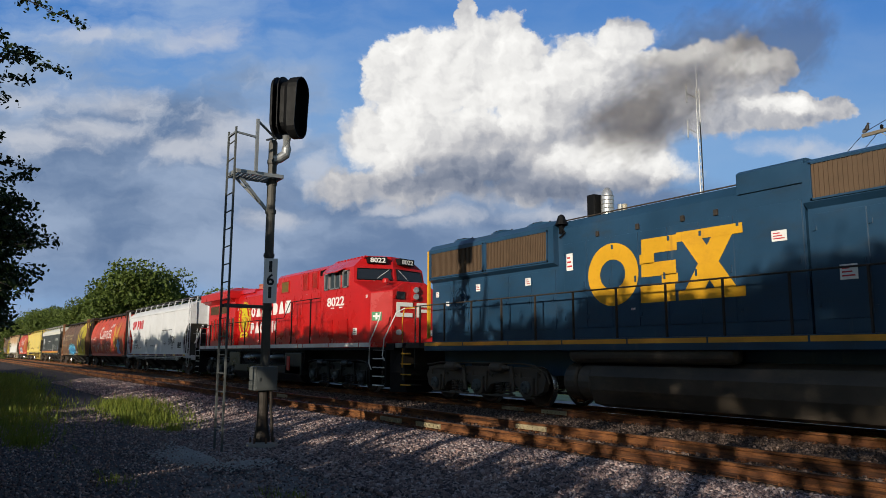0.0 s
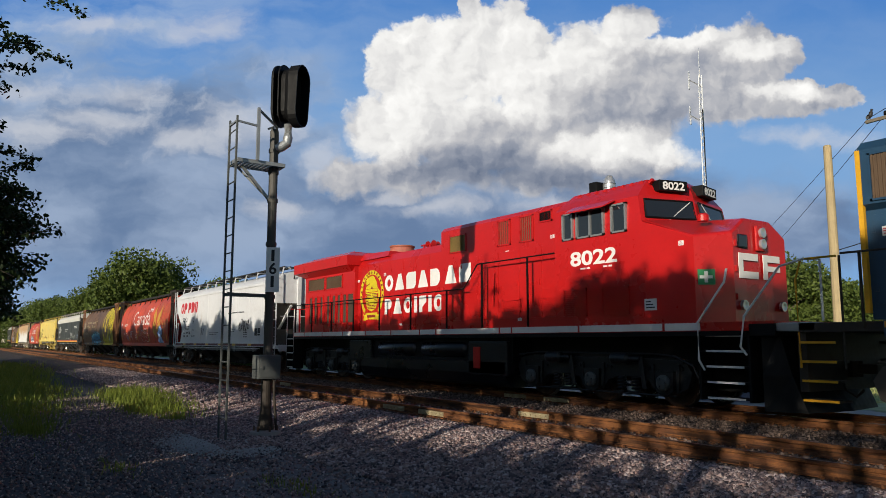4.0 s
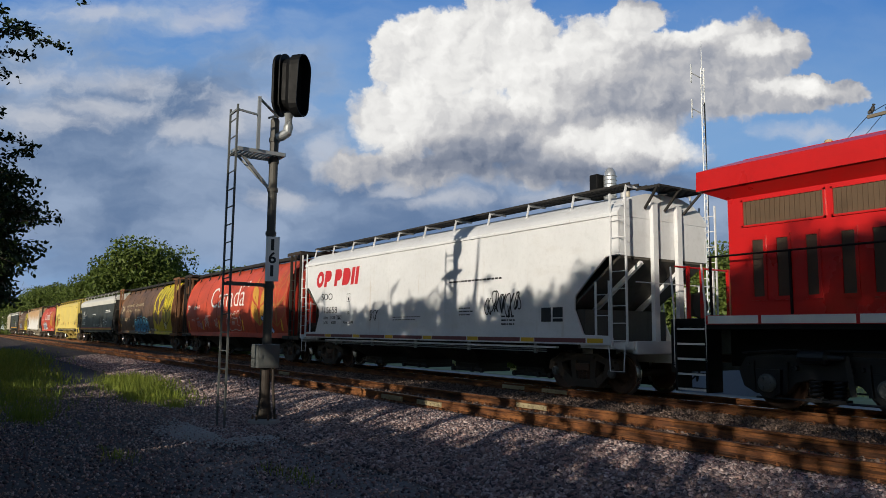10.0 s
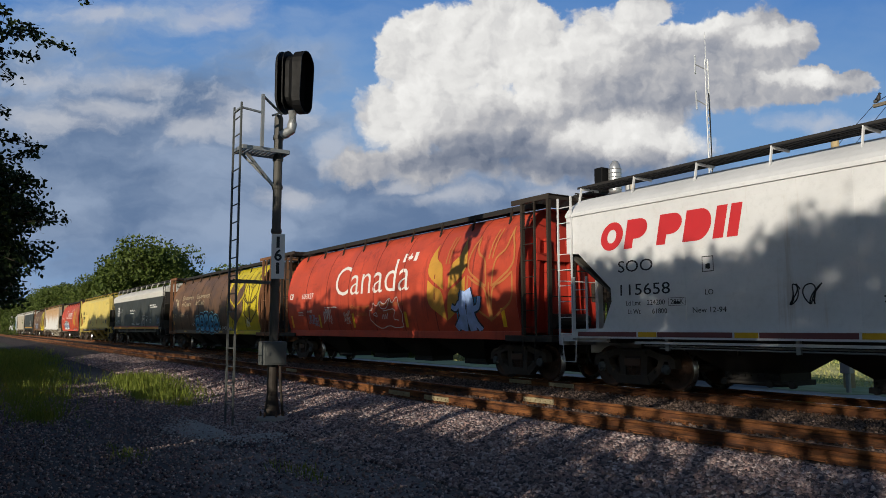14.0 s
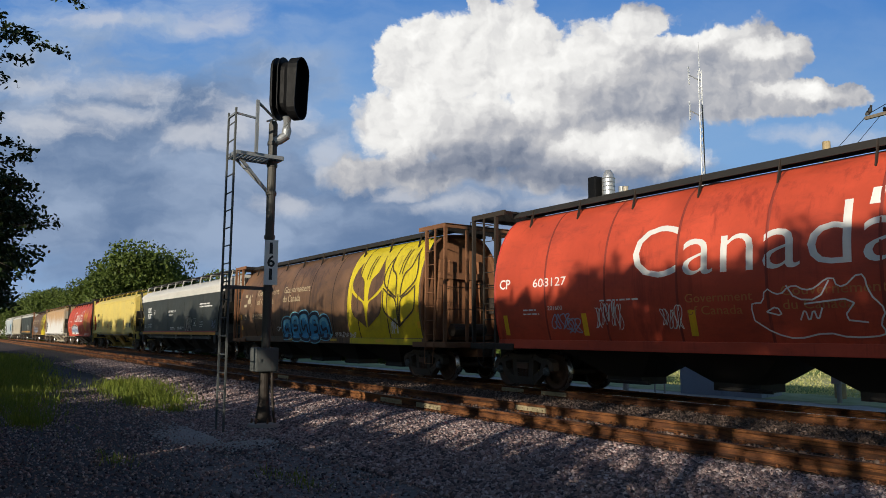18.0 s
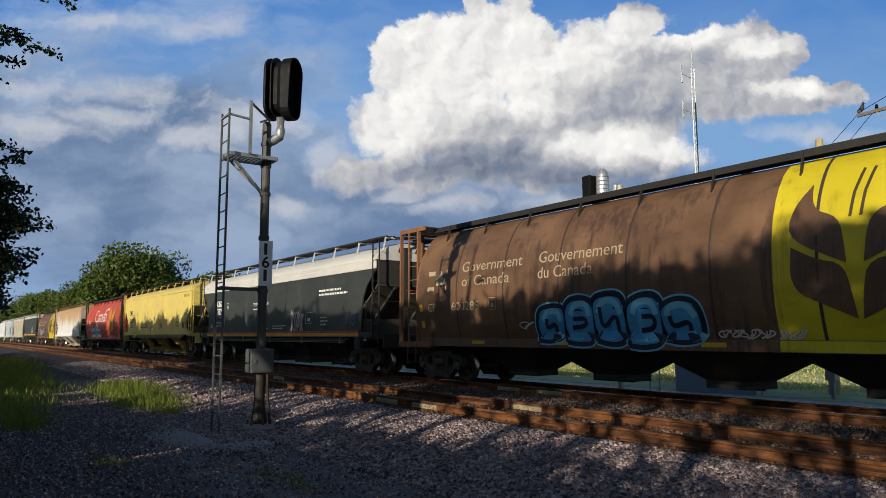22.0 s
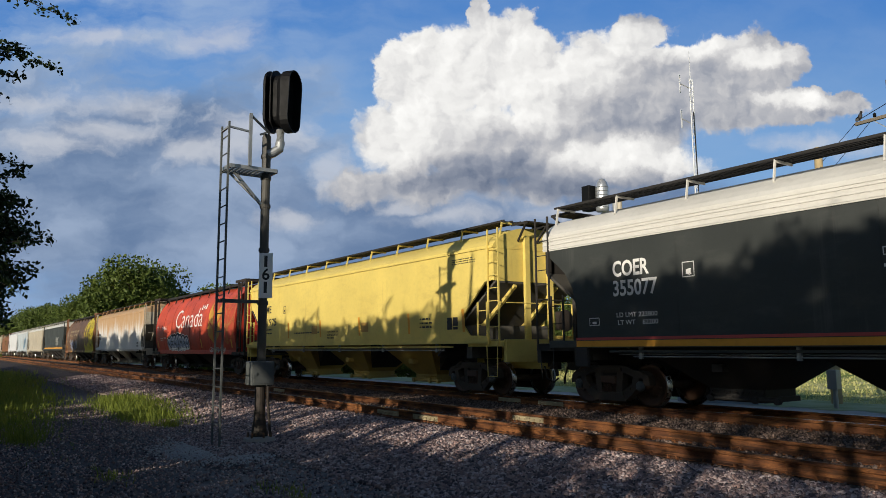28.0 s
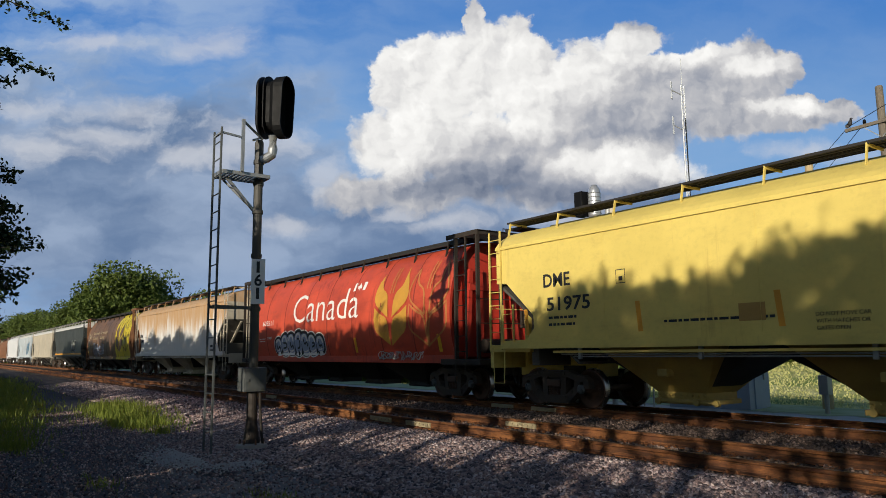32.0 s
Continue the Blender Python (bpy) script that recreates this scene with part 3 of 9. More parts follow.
def wheels(key, r):
    """A wheelset mesh whose running faces are polished."""
    if key not in MESHES:
        me = shared(key, lambda: wheelset_mesh(r))
        me.materials.append(M_WHEEL)
        me.materials.append(M_TREAD)
        for p in me.polygons:
            c = p.center
            if math.hypot(c.x, c.z) > r - 0.03:
                p.material_index = 1
    return MESHES[key]


def wheelset_mesh(r):
    bm = bmesh.new()
    for s in (-1, 1):
        prof = [(0.10, 0.64), (0.20, 0.655), (r - 0.10, 0.66), (r - 0.075, 0.645), (r + 0.027, 0.655), (r + 0.027, 0.69), (r, 0.705), (r, 0.785), (r - 0.07, 0.785), (r - 0.09, 0.755), (0.17, 0.735), (0.13, 0.80), (0.08, 0.80)]
        lathe(bm, [(a, s * w) for a, w in prof], "y", (0, 0, 0), 28)
        for k in range(8):
            a = k * math.tau / 8
            c = Vector((math.cos(a) * 0.25, s * 0.755, math.sin(a) * 0.25))
            lathe(bm, [(0.03, -0.012 * s), (0.03, 0.012 * s)], "y", c, 6)
    lathe(bm, [(0.085, -0.95), (0.085, 0.95)], "y", (0, 0, 0), 12)
    return bm


def cap_mesh():
    bm = bmesh.new()
    lathe(bm, [(0.11, 0.0), (0.11, -0.05), (0.085, -0.075), (0.03, -0.08)], "y", (0, 0, 0), 14)
    for k in range(3):
        a = k * math.tau / 3
        lathe(bm, [(0.022, -0.07), (0.022, -0.10)], "y", (math.cos(a) * 0.06, 0, math.sin(a) * 0.06), 6)
    return bm


def freight_frame():
    """A cast side frame: arched top chord, two columns, diagonals and a spring seat round three openings."""
    bm = bmesh.new()
    half = [(0.50, 0.88), (0.72, 0.79), (0.98, 0.77), (1.12, 0.67), (1.15, 0.48), (0.99, 0.48), (0.96, 0.62), (0.78, 0.62), (0.50, 0.72)]
    prism(bm, half + [(-x, z) for x, z in half[::-1]], "y", -0.10, 0.10)
    for s in (-1, 1):
        prism(bm, [(s * 0.70, 0.65), (s * 0.85, 0.65), (s * 0.85, 0.45), (s * 0.48, 0.13), (s * 0.30, 0.13), (s * 0.34, 0.29), (s * 0.66, 0.50)], "y", -0.095, 0.095)
        prism(bm, [(s * 0.24, 0.75), (s * 0.41, 0.75), (s * 0.37, 0.24), (s * 0.20, 0.24)], "y", -0.085, 0.085)
        beam(bm, (s * 0.55, -0.11, 0.82), (s * 1.0, -0.11, 0.71), 0.03, 0.05)
        lathe(bm, [(0.03, -0.125), (0.045, -0.09)], "y", (s * 0.60, 0, 0.40), 8)
    prism(bm, [(-0.48, 0.12), (0.48, 0.12), (0.42, 0.30), (-0.42, 0.30)], "y", -0.12, 0.12)
    beam(bm, (-0.40, -0.12, 0.80), (0.40, -0.12, 0.80), 0.04, 0.06)
    return bm


def springs_mesh():
    bm = bmesh.new()
    for i in range(3):
        for j in range(2):
            cx, cy = -0.14 + 0.14 * i, -0.05 + 0.11 * j
            pts = [(cx + 0.05 * math.cos(k * 0.9), cy + 0.05 * math.sin(k * 0.9), 0.28 + 0.22 * k / 35) for k in range(36)]
            tube(bm, pts, 0.013, 5)
    box(bm, -0.22, 0.22, -0.12, 0.12, 0.50, 0.66, 0.02)
    return bm


def freight_truck(car, x, turn, rust=False):
    truck = part_of("truck", shared("bolster", lambda: box(box(bmesh.new(), -0.2, 0.2, -1.05, 1.05, 0.48, 0.78), -0.35, 0.35, -0.4, 0.4, 0.72, 0.98)), M_STEEL_DARK, car)
    truck.matrix_basis = pose(x, 0, 0, 0, 0, turn)
    for s in (-1, 1):
        f = part_of("side_frame", shared("side_frame", freight_frame), M_TRUCK, truck, "cast steel side frame")
        f.matrix_basis = pose(0, s * 1.0, 0, 0, 0, 0 if s < 0 else 180)
        g = tagged(part_of("spring_nest", shared("springs", springs_mesh), M_WHEEL, truck), kind="stuff")
        g.location = (0, s * 1.0, 0)
    for a in (-0.9, 0.9):
        w = part_of("wheelset", wheels("wheelset46", 0.457), M_WHEEL, truck, "rusty wheels on their axle", True)
        WHEELSETS.append((w, a if turn == 0 else a, 0.457, turn))
        for s in (-1, 1):
            c = part_of("bearing_cap", shared("cap", cap_mesh), M_SIGNGREY, truck, "grey bearing cap")
            c.matrix_basis = pose(a, s * 1.07, 0.457, 0, 0, 0 if s < 0 else 180)
    return truck


def loco_frame():
    """A deep cast side frame over three axle boxes, with springs, brake cylinders and rods."""
    bm = bmesh.new()
    top = [(-2.68, 0.72), (-2.52, 0.95), (-2.1, 1.02), (-1.5, 1.0), (-1.25, 0.90), (-0.85, 0.90), (-0.6, 1.0), (0.6, 1.0), (0.85, 0.90), (1.25, 0.90), (1.5, 1.0), (2.1, 1.02), (2.52, 0.95), (2.68, 0.72)]
    low = [(2.58, 0.42), (2.34, 0.30), (1.78, 0.30), (1.58, 0.52), (1.3, 0.60), (0.75, 0.60), (0.46, 0.52), (0.28, 0.30), (-0.28, 0.30), (-0.46, 0.52), (-0.75, 0.60), (-1.3, 0.60), (-1.58, 0.52), (-1.78, 0.30), (-2.34, 0.30), (-2.58, 0.42)]
    prism(bm, top + low, "y", -0.07, 0.09)
    beam(bm, (-2.5, -0.09, 0.92), (-1.45, -0.09, 0.96), 0.05, 0.06)
    beam(bm, (-0.6, -0.09, 0.96), (0.6, -0.09, 0.96), 0.05, 0.06)
    beam(bm, (1.45, -0.09, 0.96), (2.5, -0.09, 0.92), 0.05, 0.06)
    for a in (-2.05, 0, 2.05):
        prism(bm, [(a - 0.24, 0.74), (a + 0.24, 0.74), (a + 0.22, 0.34), (a + 0.12, 0.26), (a - 0.12, 0.26), (a - 0.22, 0.34)], "y", -0.16, 0.06)
        for d in (-0.33, 0.33):
            beam(bm, (a + d, -0.10, 0.88), (a + d * 0.92, -0.10, 0.36), 0.05, 0.07)
    for a in (-1.22, -0.82, 0.82, 1.22):
        pts = [(a + 0.09 * math.cos(k * 0.9), -0.05 + 0.09 * math.sin(k * 0.9), 0.30 + 0.28 * k / 28) for k in range(29)]
        tube(bm, pts, 0.022, 5)
        box(bm, a - 0.14, a + 0.14, -0.15, 0.06, 0.22, 0.29, 0.01)
    for a in (-1.05, 1.05):
        lathe(bm, [(0.05, a - 0.40), (0.11, a - 0.36), (0.13, a - 0.3), (0.13, a + 0.1), (0.06, a + 0.14), (0.045, a + 0.42)], "x", (0, -0.20, 0.98), 14)
        beam(bm, (a + 0.42, -0.18, 1.02), (a + 0.50, -0.16, 0.36), 0.05, 0.09)
        for d in (-0.5, 0.45):
            lathe(bm, [(0.035, -0.12), (0.05, -0.07)], "y", (a + d, 0, 0.78), 8)
    for a in (-2.45, -1.62, -0.42, 0.42, 1.62, 2.45):
        lathe(bm, [(0.03, -0.11), (0.045, -0.065)], "y", (a, 0, 0.80), 8)
    tube(bm, [(-2.55, -0.13, 1.02), (-1.8, -0.15, 1.09), (1.8, -0.15, 1.09), (2.35, -0.15, 1.04), (2.75, -0.12, 0.86), (2.85, -0.1, 0.62)], 0.022, 6)
    tube(bm, [(-2.3, -0.12, 0.24), (2.3, -0.12, 0.24)], 0.022, 6)
    return bm


def loco_truck(car, x, mat, r=0.51):
    truck = part_of("truck", shared("loco_bolster", lambda: box(box(bmesh.new(), -2.5, 2.5, -0.55, 0.55, 0.55, 0.85), -0.7, 0.7, -0.9, 0.9, 0.8, 1.1)), M_STEEL_DARK, car)
    truck.matrix_basis = pose(x, 0, 0)
    for s in (-1, 1):
        f = part_of("side_frame", shared("loco_side_frame", loco_frame), mat, truck, "cast truck side frame")
        f.matrix_basis = pose(0, s * 1.08, 0, 0, 0, 0 if s < 0 else 180)
    for a in (-2.05, 0, 2.05):
        w = part_of("wheelset", wheels("wheelset51", r), M_WHEEL, truck, "steel wheels on their axle", True)
        WHEELSETS.append((w, a, r, 0))
        c = part_of("bearing_cap", shared("cap", cap_mesh), M_SIGNGREY, truck, "grey bearing cap")
        c.matrix_basis = pose(a, -1.22, 0.5) @ Matrix.Scale(1.5, 4)
    return truck


def coupler(car, x, s):
    bm = bmesh.new()
    box(bm, min(x - s * 0.7, x), max(x - s * 0.7, x), -0.1, 0.1, 0.78, 0.95, 0.02)
    prism(bm, [(x, -0.12), (x + s * 0.16, -0.16), (x + s * 0.22, -0.05), (x + s * 0.12, 0.0), (x + s * 0.22, 0.08), (x + s * 0.16, 0.15), (x, 0.13)], "z", 0.72, 1.0)
    tube(bm, [(x, -0.3, 0.8), (x + s * 0.1, -0.32, 0.5), (x + s * 0.22, -0.2, 0.38), (x + s * 0.3, -0.1, 0.5)], 0.025, 6)
    return part("coupler", fix(bm), M_STEEL_DARK, car, "knuckle coupler and air hose")


def ladder(car, x, y, z0, z1, mat, width=0.42, rungs=None, along="x", name="ladder", split=True):
    bm = bmesh.new()
    dx, dy = (width / 2, 0) if along == "x" else (0, width / 2)
    for s in (-1, 1):
        beam(bm, (x + s * dx, y + s * dy, z0), (x + s * dx, y + s * dy, z1), 0.045, 0.03, (1, 0, 0) if along == "x" else (0, 1, 0))
    n = rungs or max(2, int((z1 - z0) / 0.42))
    steps = [z0 + (z1 - z0) * (k + 0.35) / n for k in range(n)]
    if not split:
        for z in steps:
            tube(bm, [(x - dx, y - dy, z), (x + dx, y + dy, z)], 0.011, 6)
        return part(name, bm, mat, car)
    lad = part(name, bm, mat, car)
    for z in steps:
        part("rung", tube(bmesh.new(), [(x - dx, y - dy, z), (x + dx, y + dy, z)], 0.011, 6), mat, lad)
    return lad


def rail_bar(car, pts, r, mat, name="grab_iron", label=""):
    return part(name, tube(bmesh.new(), pts, r, 7), mat, car, label)


def flat(bm, poly, y, lift=0.006):
    """A thin painted shape on a side that faces -y."""
    vs = [bm.verts.new((x, y - lift, z)) for x, z in poly]
    try:
        bm.faces.new(vs)
    except ValueError:
        pass
    return bm


def wrap(ob, side, lift=0.007, dz=0.14):
    """Bends a flat painted shape on to a curved side; side(z) is the half width there."""
    me = ob.data.copy()
    bm = bmesh.new()
    bm.from_mesh(me)
    off = ob.location.copy()
    zs = [v.co.z for v in bm.verts]
    z = min(zs) + dz
    while z < max(zs) - 0.01:
        bmesh.ops.bisect_plane(bm, geom=bm.verts[:] + bm.edges[:] + bm.faces[:], plane_co=(0, 0, z), plane_no=(0, 0, 1))
        z += dz
    for v in bm.verts:
        v.co.y += -side(v.co.z + off.z) - lift - off.y + 0.0
    bm.to_mesh(me)
    bm.free()
    ob.data = me
    return ob


def bars(car, x, z, w, rows, y, mat, side=None, seed=0, h=0.05, gap=0.10, name="stencil"):
    """Lines of small unreadable stencilling, as broken bars."""
    rnd = random.Random(seed)
    bm = bmesh.new()
    for r in range(rows):
        c = x
        end = x + w * rnd.uniform(0.65, 1.0)
        while c < end:
            k = rnd.uniform(0.05, 0.2)
            flat(bm, [(c, z - r * gap), (min(c + k, end), z - r * gap), (min(c + k, end), z - r * gap + h), (c, z - r * gap + h)], y, 0.005)
            c += k + 0.035
    ob = tagged(part(name, bm, mat, car), kind="stuff")
    if side:
        for v in ob.data.vertices:
            v.co.y = -side(v.co.z) - 0.007
    return ob


def scrawl(car, name, x, z, w, h, y, mat, seed, r=0.022, strokes=6, side=None, label="spray-painted scrawl"):
    """Sprayed loops: flattened ribbons that wander over a patch of the side."""
    rnd = random.Random(seed)
    bm = bmesh.new()
    for s in range(strokes):
        cx = x + w * (s + 0.5) / strokes
        cz = z + h * rnd.uniform(0.35, 0.65)
        a0, n = rnd.uniform(0, 6), rnd.randint(9, 14)
        rx, rz, wob = w / strokes * rnd.uniform(0.45, 0.8), h * rnd.uniform(0.3, 0.5), rnd.uniform(1.3, 2.7)
        pts = []
        for k in range(n * 6):
            a = a0 + k * 0.16
            pts.append((cx + rx * math.cos(a) * (0.6 + 0.4 * math.sin(wob * a)), cz + rz * math.sin(a * 1.3)))
        for (xa, za), (xb, zb) in zip(pts, pts[1:]):
            d = Vector((xb - xa, zb - za))
            if d.length < 1e-4:
                continue
            nrm = Vector((-d.y, d.x)).normalized() * r
            d = d.normalized() * r * 0.4
            flat(bm, [(xa - d.x - nrm.x, za - d.y - nrm.y), (xb + d.x - nrm.x, zb + d.y - nrm.y), (xb + d.x + nrm.x, zb + d.y + nrm.y), (xa - d.x + nrm.x, za - d.y + nrm.y)], y, 0.008 + 0.0004 * s)
    ob = tagged(part(name, bm, mat, car, label), kind="stuff")
    if side:
        for v in ob.data.vertices:
            v.co.y += -side(v.co.z) - y
    return ob


def solid_marks(car, x, z, w, h, kinds, y, gap, label, mat=None, slant=0.0, side=None):
    """A row of plain solid shapes (rings, wedges, blocks, half rounds, posts) in place of a trade name."""
    share = {"I": 0.36, "c": 1.0, "a": 1.06, "g": 1.04, "d": 0.96, "p": 0.9, "f": 0.8}
    unit = (w - gap * (len(kinds) - 1)) / sum(share[k] for k in kinds)
    c, level = x, y
    for k in kinds:
        bm = bmesh.new()
        y = level(c) if callable(level) else level
        d = unit * share[k]
        m, t = c + d / 2, unit * 0.30
        if k == "c":
            n = 24
            for i in range(n):
                a0, a1 = math.tau * i / n, math.tau * (i + 1) / n
                flat(bm, [(m + d * r * math.cos(a), z + h * (0.5 + q * math.sin(a))) for a, r, q in ((a0, 0.5, 0.5), (a1, 0.5, 0.5), (a1, 0.2, 0.24), (a0, 0.2, 0.24))], y)
        elif k == "a":
            flat(bm, [(c, z), (c + d, z), (m + t * 0.55, z + h), (m - t * 0.55, z + h)], y)
        elif k == "g":
            flat(bm, [(c, z), (c + d * 0.82, z), (c + d, z + h * 0.2), (c + d, z + h), (c + d * 0.18, z + h), (c, z + h * 0.8)], y)
        elif k == "d":
            flat(bm, [(c, z + h), (c, z)] + [(c + d * 0.55 + d * 0.45 * math.sin(radians(15 * i)), z + h * (0.5 - 0.5 * math.cos(radians(15 * i)))) for i in range(13)], y)
        elif k in "pf":
            cap = [(c + d * 0.58 + d * 0.42 * math.sin(radians(18 * i)), z + h * (0.66 - 0.34 * math.cos(radians(18 * i)))) for i in range(11)] if k == "p" else [(c + d, z + h * 0.6), (c + d, z + h)]
            flat(bm, [(c, z), (c + t * 1.2, z), (c + t * 1.2, z + h * 0.32)] + cap + [(c, z + h)], y)
        else:
            flat(bm, [(c, z), (c + d, z), (c + d, z + h), (c, z + h)], y)
        for q in bm.verts:
            q.co.x += slant * (q.co.z - z)
        ob = part("painted_block", bm, mat or M_WHITETXT, car, label)
        if side:
            wrap(ob, side)
        c += d + gap


# ---- box-sided covered hopper ----
def box_hopper(name, label, L, mat, roof_mat, seed, sill_z=1.15, low=1.15, detail=True, bays=4, bay_mat=None, end_mat=None, lip_mat=None, curved=False, top=3.98):
    """Straight-sided covered hopper; L is the length of its sides."""
    car = thing(name, label, "rail car", group="covered hopper cars of the train")
    h = L / 2
    e = end_mat or mat
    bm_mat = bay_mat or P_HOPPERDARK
    y1 = 1.52
    side = [(-h, top), (-h, 3.06), (-h + 0.38, 3.04), (-h + 1.36, 2.2), (-h + 1.38, 1.9), (-h + 1.1, low + 0.2), (-h + 0.25, low + 0.18), (-h + 0.22, low), (h - 0.22, low), (h - 0.25, low + 0.18), (h - 1.1, low + 0.2), (h - 1.38, 1.9), (h - 1.36, 2.2), (h - 0.38, 3.04), (h, 3.06), (h, top)]
    if curved:
        half = [(0.0, top), (0.02, 3.62), (0.16, 3.44), (0.42, 3.24), (0.72, 2.98), (0.94, 2.62), (1.04, 2.2), (1.06, 1.85), (1.06, low + 0.02), (1.1, low)]
        side = [(-h + a, b) for a, b in half] + [(h - a, b) for a, b in half[::-1]]
    for s in (-1, 1):
        bm = prism(bmesh.new(), side, "y", s * y1, s * (y1 - 0.05))
        part("side_panel", fix(bm), mat, car)
        bm = bmesh.new()
        beam(bm, (-h + 0.2, s * (y1 + 0.03), low + 0.06), (h - 0.2, s * (y1 + 0.03), low + 0.06), 0.09, 0.16)
        beam(bm, (-h + 2.0, s * (y1 - 0.05), low - 0.1), (h - 2.0, s * (y1 - 0.05), low - 0.1), 0.10, 0.05)
        part("side_sill", bm, mat, car)
        if detail:
            for k in range(1, 5):
                bm = bmesh.new()
                xx = -h + L * k / 5
                box(bm, xx - 0.006, xx + 0.006, min(s * y1, s * (y1 + 0.006)), max(s * y1, s * (y1 + 0.006)), low + 0.2, top - 0.05)
                part("panel_seam", bm, mat, car)
    # roof with rounded shoulders
    prof = [(-1.535, top - 0.06), (-1.53, top + 0.03), (-1.45, top + 0.13), (-1.30, top + 0.25), (-1.05, top + 0.40), (-0.6, top + 0.52), (0, top + 0.55), (0.6, top + 0.52), (1.05, top + 0.40), (1.30, top + 0.25), (1.45, top + 0.13), (1.53, top + 0.03), (1.535, top - 0.06)]
    bm = bmesh.new()
    prism(bm, prof, "x", -h - 0.01, h + 0.01)
    part("roof", fix(bm), roof_mat, car, smooth=False)
    bm = bmesh.new()
    for s in (-1, 1):
        beam(bm, (-h, s * 1.545, top - 0.03), (h, s * 1.545, top - 0.03), 0.03, 0.06)
    part("roof_lip", bm, lip_mat or mat, car)
    # ends
    for s in (-1, 1):
        bm = bmesh.new()
        prism(bm, [(-1.46, 3.05), (1.46, 3.05), (1.46, top), (1.0, top + 0.38), (0, top + 0.5), (-1.0, top + 0.38), (-1.46, top)], "x", s * h, s * (h - 0.05))
        part("end_wall", fix(bm), e, car)
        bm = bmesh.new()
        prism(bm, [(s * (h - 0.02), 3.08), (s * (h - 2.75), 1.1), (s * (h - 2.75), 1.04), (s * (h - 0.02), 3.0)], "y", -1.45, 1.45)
        part("slope_sheet", fix(bm), P_RECESSDARK, car, "underside with recess shade and grime in its dark colour")
        bm = bmesh.new()
        for yy in (-0.75, 0.75):
            part("slope_brace", beam(bmesh.new(), (s * (h - 0.05), yy, 2.96), (s * (h - 1.9), yy, 1.58), 0.09, 0.12), e, car)
        for yy in (-0.42, 0.42):
            part("end_post", beam(bmesh.new(), (s * (h + 0.06), yy, 1.0), (s * (h + 0.06), yy, 4.3), 0.16, 0.10, (1, 0, 0)), e, car)
        box(bm, min(s * (h - 1.2), s * (h + 0.35)), max(s * (h - 1.2), s * (h + 0.35)), -1.5, 1.5, low - 0.1, low + 0.05)
        box(bm, min(s * (h - 2.3), s * (h + 0.45)), max(s * (h - 2.3), s * (h + 0.45)), -0.35, 0.35, 0.72, low - 0.1)
        box(bm, min(s * (h + 0.28), s * (h + 0.40)), max(s * (h + 0.28), s * (h + 0.40)), -1.45, 1.45, 0.92, low + 0.08, 0.015)
        part("end_platform", bm, e, car)
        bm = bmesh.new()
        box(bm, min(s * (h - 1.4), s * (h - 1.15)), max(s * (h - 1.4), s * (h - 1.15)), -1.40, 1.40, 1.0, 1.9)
        part("shear_plate", bm, P_RECESSDARK, car)
        for sy in (-1, 1):
            ladder(car, s * (h + 0.02), sy * 1.56, low - 0.05, 4.42, e, 0.44, 9, split=detail)
            ladder(car, s * (h - 0.46), sy * 1.56, low, 2.5, e, 0.40, 3, name="short_ladder", split=detail)
            bm = tube(bmesh.new(), [(s * (h - 0.3), sy * 1.55, low), (s * (h - 0.26), sy * 1.55, 0.55), (s * (h + 0.12), sy * 1.55, 0.55), (s * (h + 0.16), sy * 1.55, low)], 0.014, 6)
            part("stirrup_step", bm, e, car)
        rail_bar(car, [(s * (h + 0.36), -1.4, 2.45), (s * (h + 0.36), 1.4, 2.45)], 0.013, e)
        bm = bmesh.new()
        beam(bm, (s * (h + 0.3), 1.3, low), (s * (h + 0.3), 1.3, 2.9), 0.08, 0.06)
        part("corner_post", bm, e, car)
        # crossover grating over the end
        bm = bmesh.new()
        for k in range(7):
            box(bm, min(s * (h - 0.1 + 0.09 * k), s * (h - 0.05 + 0.09 * k)), max(s * (h - 0.1 + 0.09 * k), s * (h - 0.05 + 0.09 * k)), -0.75, 0.75, 4.60, 4.64)
        for yy in (-0.75, 0, 0.75):
            beam(bm, (s * (h - 0.15), yy, 4.6), (s * (h + 0.52), yy, 4.6), 0.03, 0.06)
            beam(bm, (s * (h + 0.02), yy * 0.9, 4.15), (s * (h + 0.45), yy, 4.58), 0.04, 0.05)
        tagged(part("end_walkway", bm, P_GRATE if detail else e, car), kind="stuff")
        coupler(car, s * (h + 0.55), s)
        freight_truck(car, s * (h - 1.55), 0)
    if detail:
        bm = bmesh.new()
        lathe(bm, [(0.27, -0.015), (0.30, 0.0), (0.27, 0.015)], "x", (h + 0.5, 0.55, 2.0), 20)
        for k in range(3):
            a = k * math.pi / 3
            tube(bm, [(h + 0.5, 0.55 + 0.28 * math.cos(a), 2.0 + 0.28 * math.sin(a)), (h + 0.5, 0.55 - 0.28 * math.cos(a), 2.0 - 0.28 * math.sin(a))], 0.014, 5)
        box(bm, h + 0.3, h + 0.48, 0.35, 0.75, 1.75, 2.25, 0.02)
        part("hand_brake", fix(bm), M_STEEL_DARK, car, "dark brake wheel")
    # walkways along the roof
    for s in (-1, 1):
        ya, yb = sorted((s * 0.55, s * 1.12))
        bm = bmesh.new()
        n = int(L / (0.075 if detail else 0.15))
        for k in range(n):
            xx = -h + 0.1 + (L - 0.2) * k / n
            box(bm, xx, xx + (0.035 if detail else 0.09), ya, yb, 4.665, 4.70)
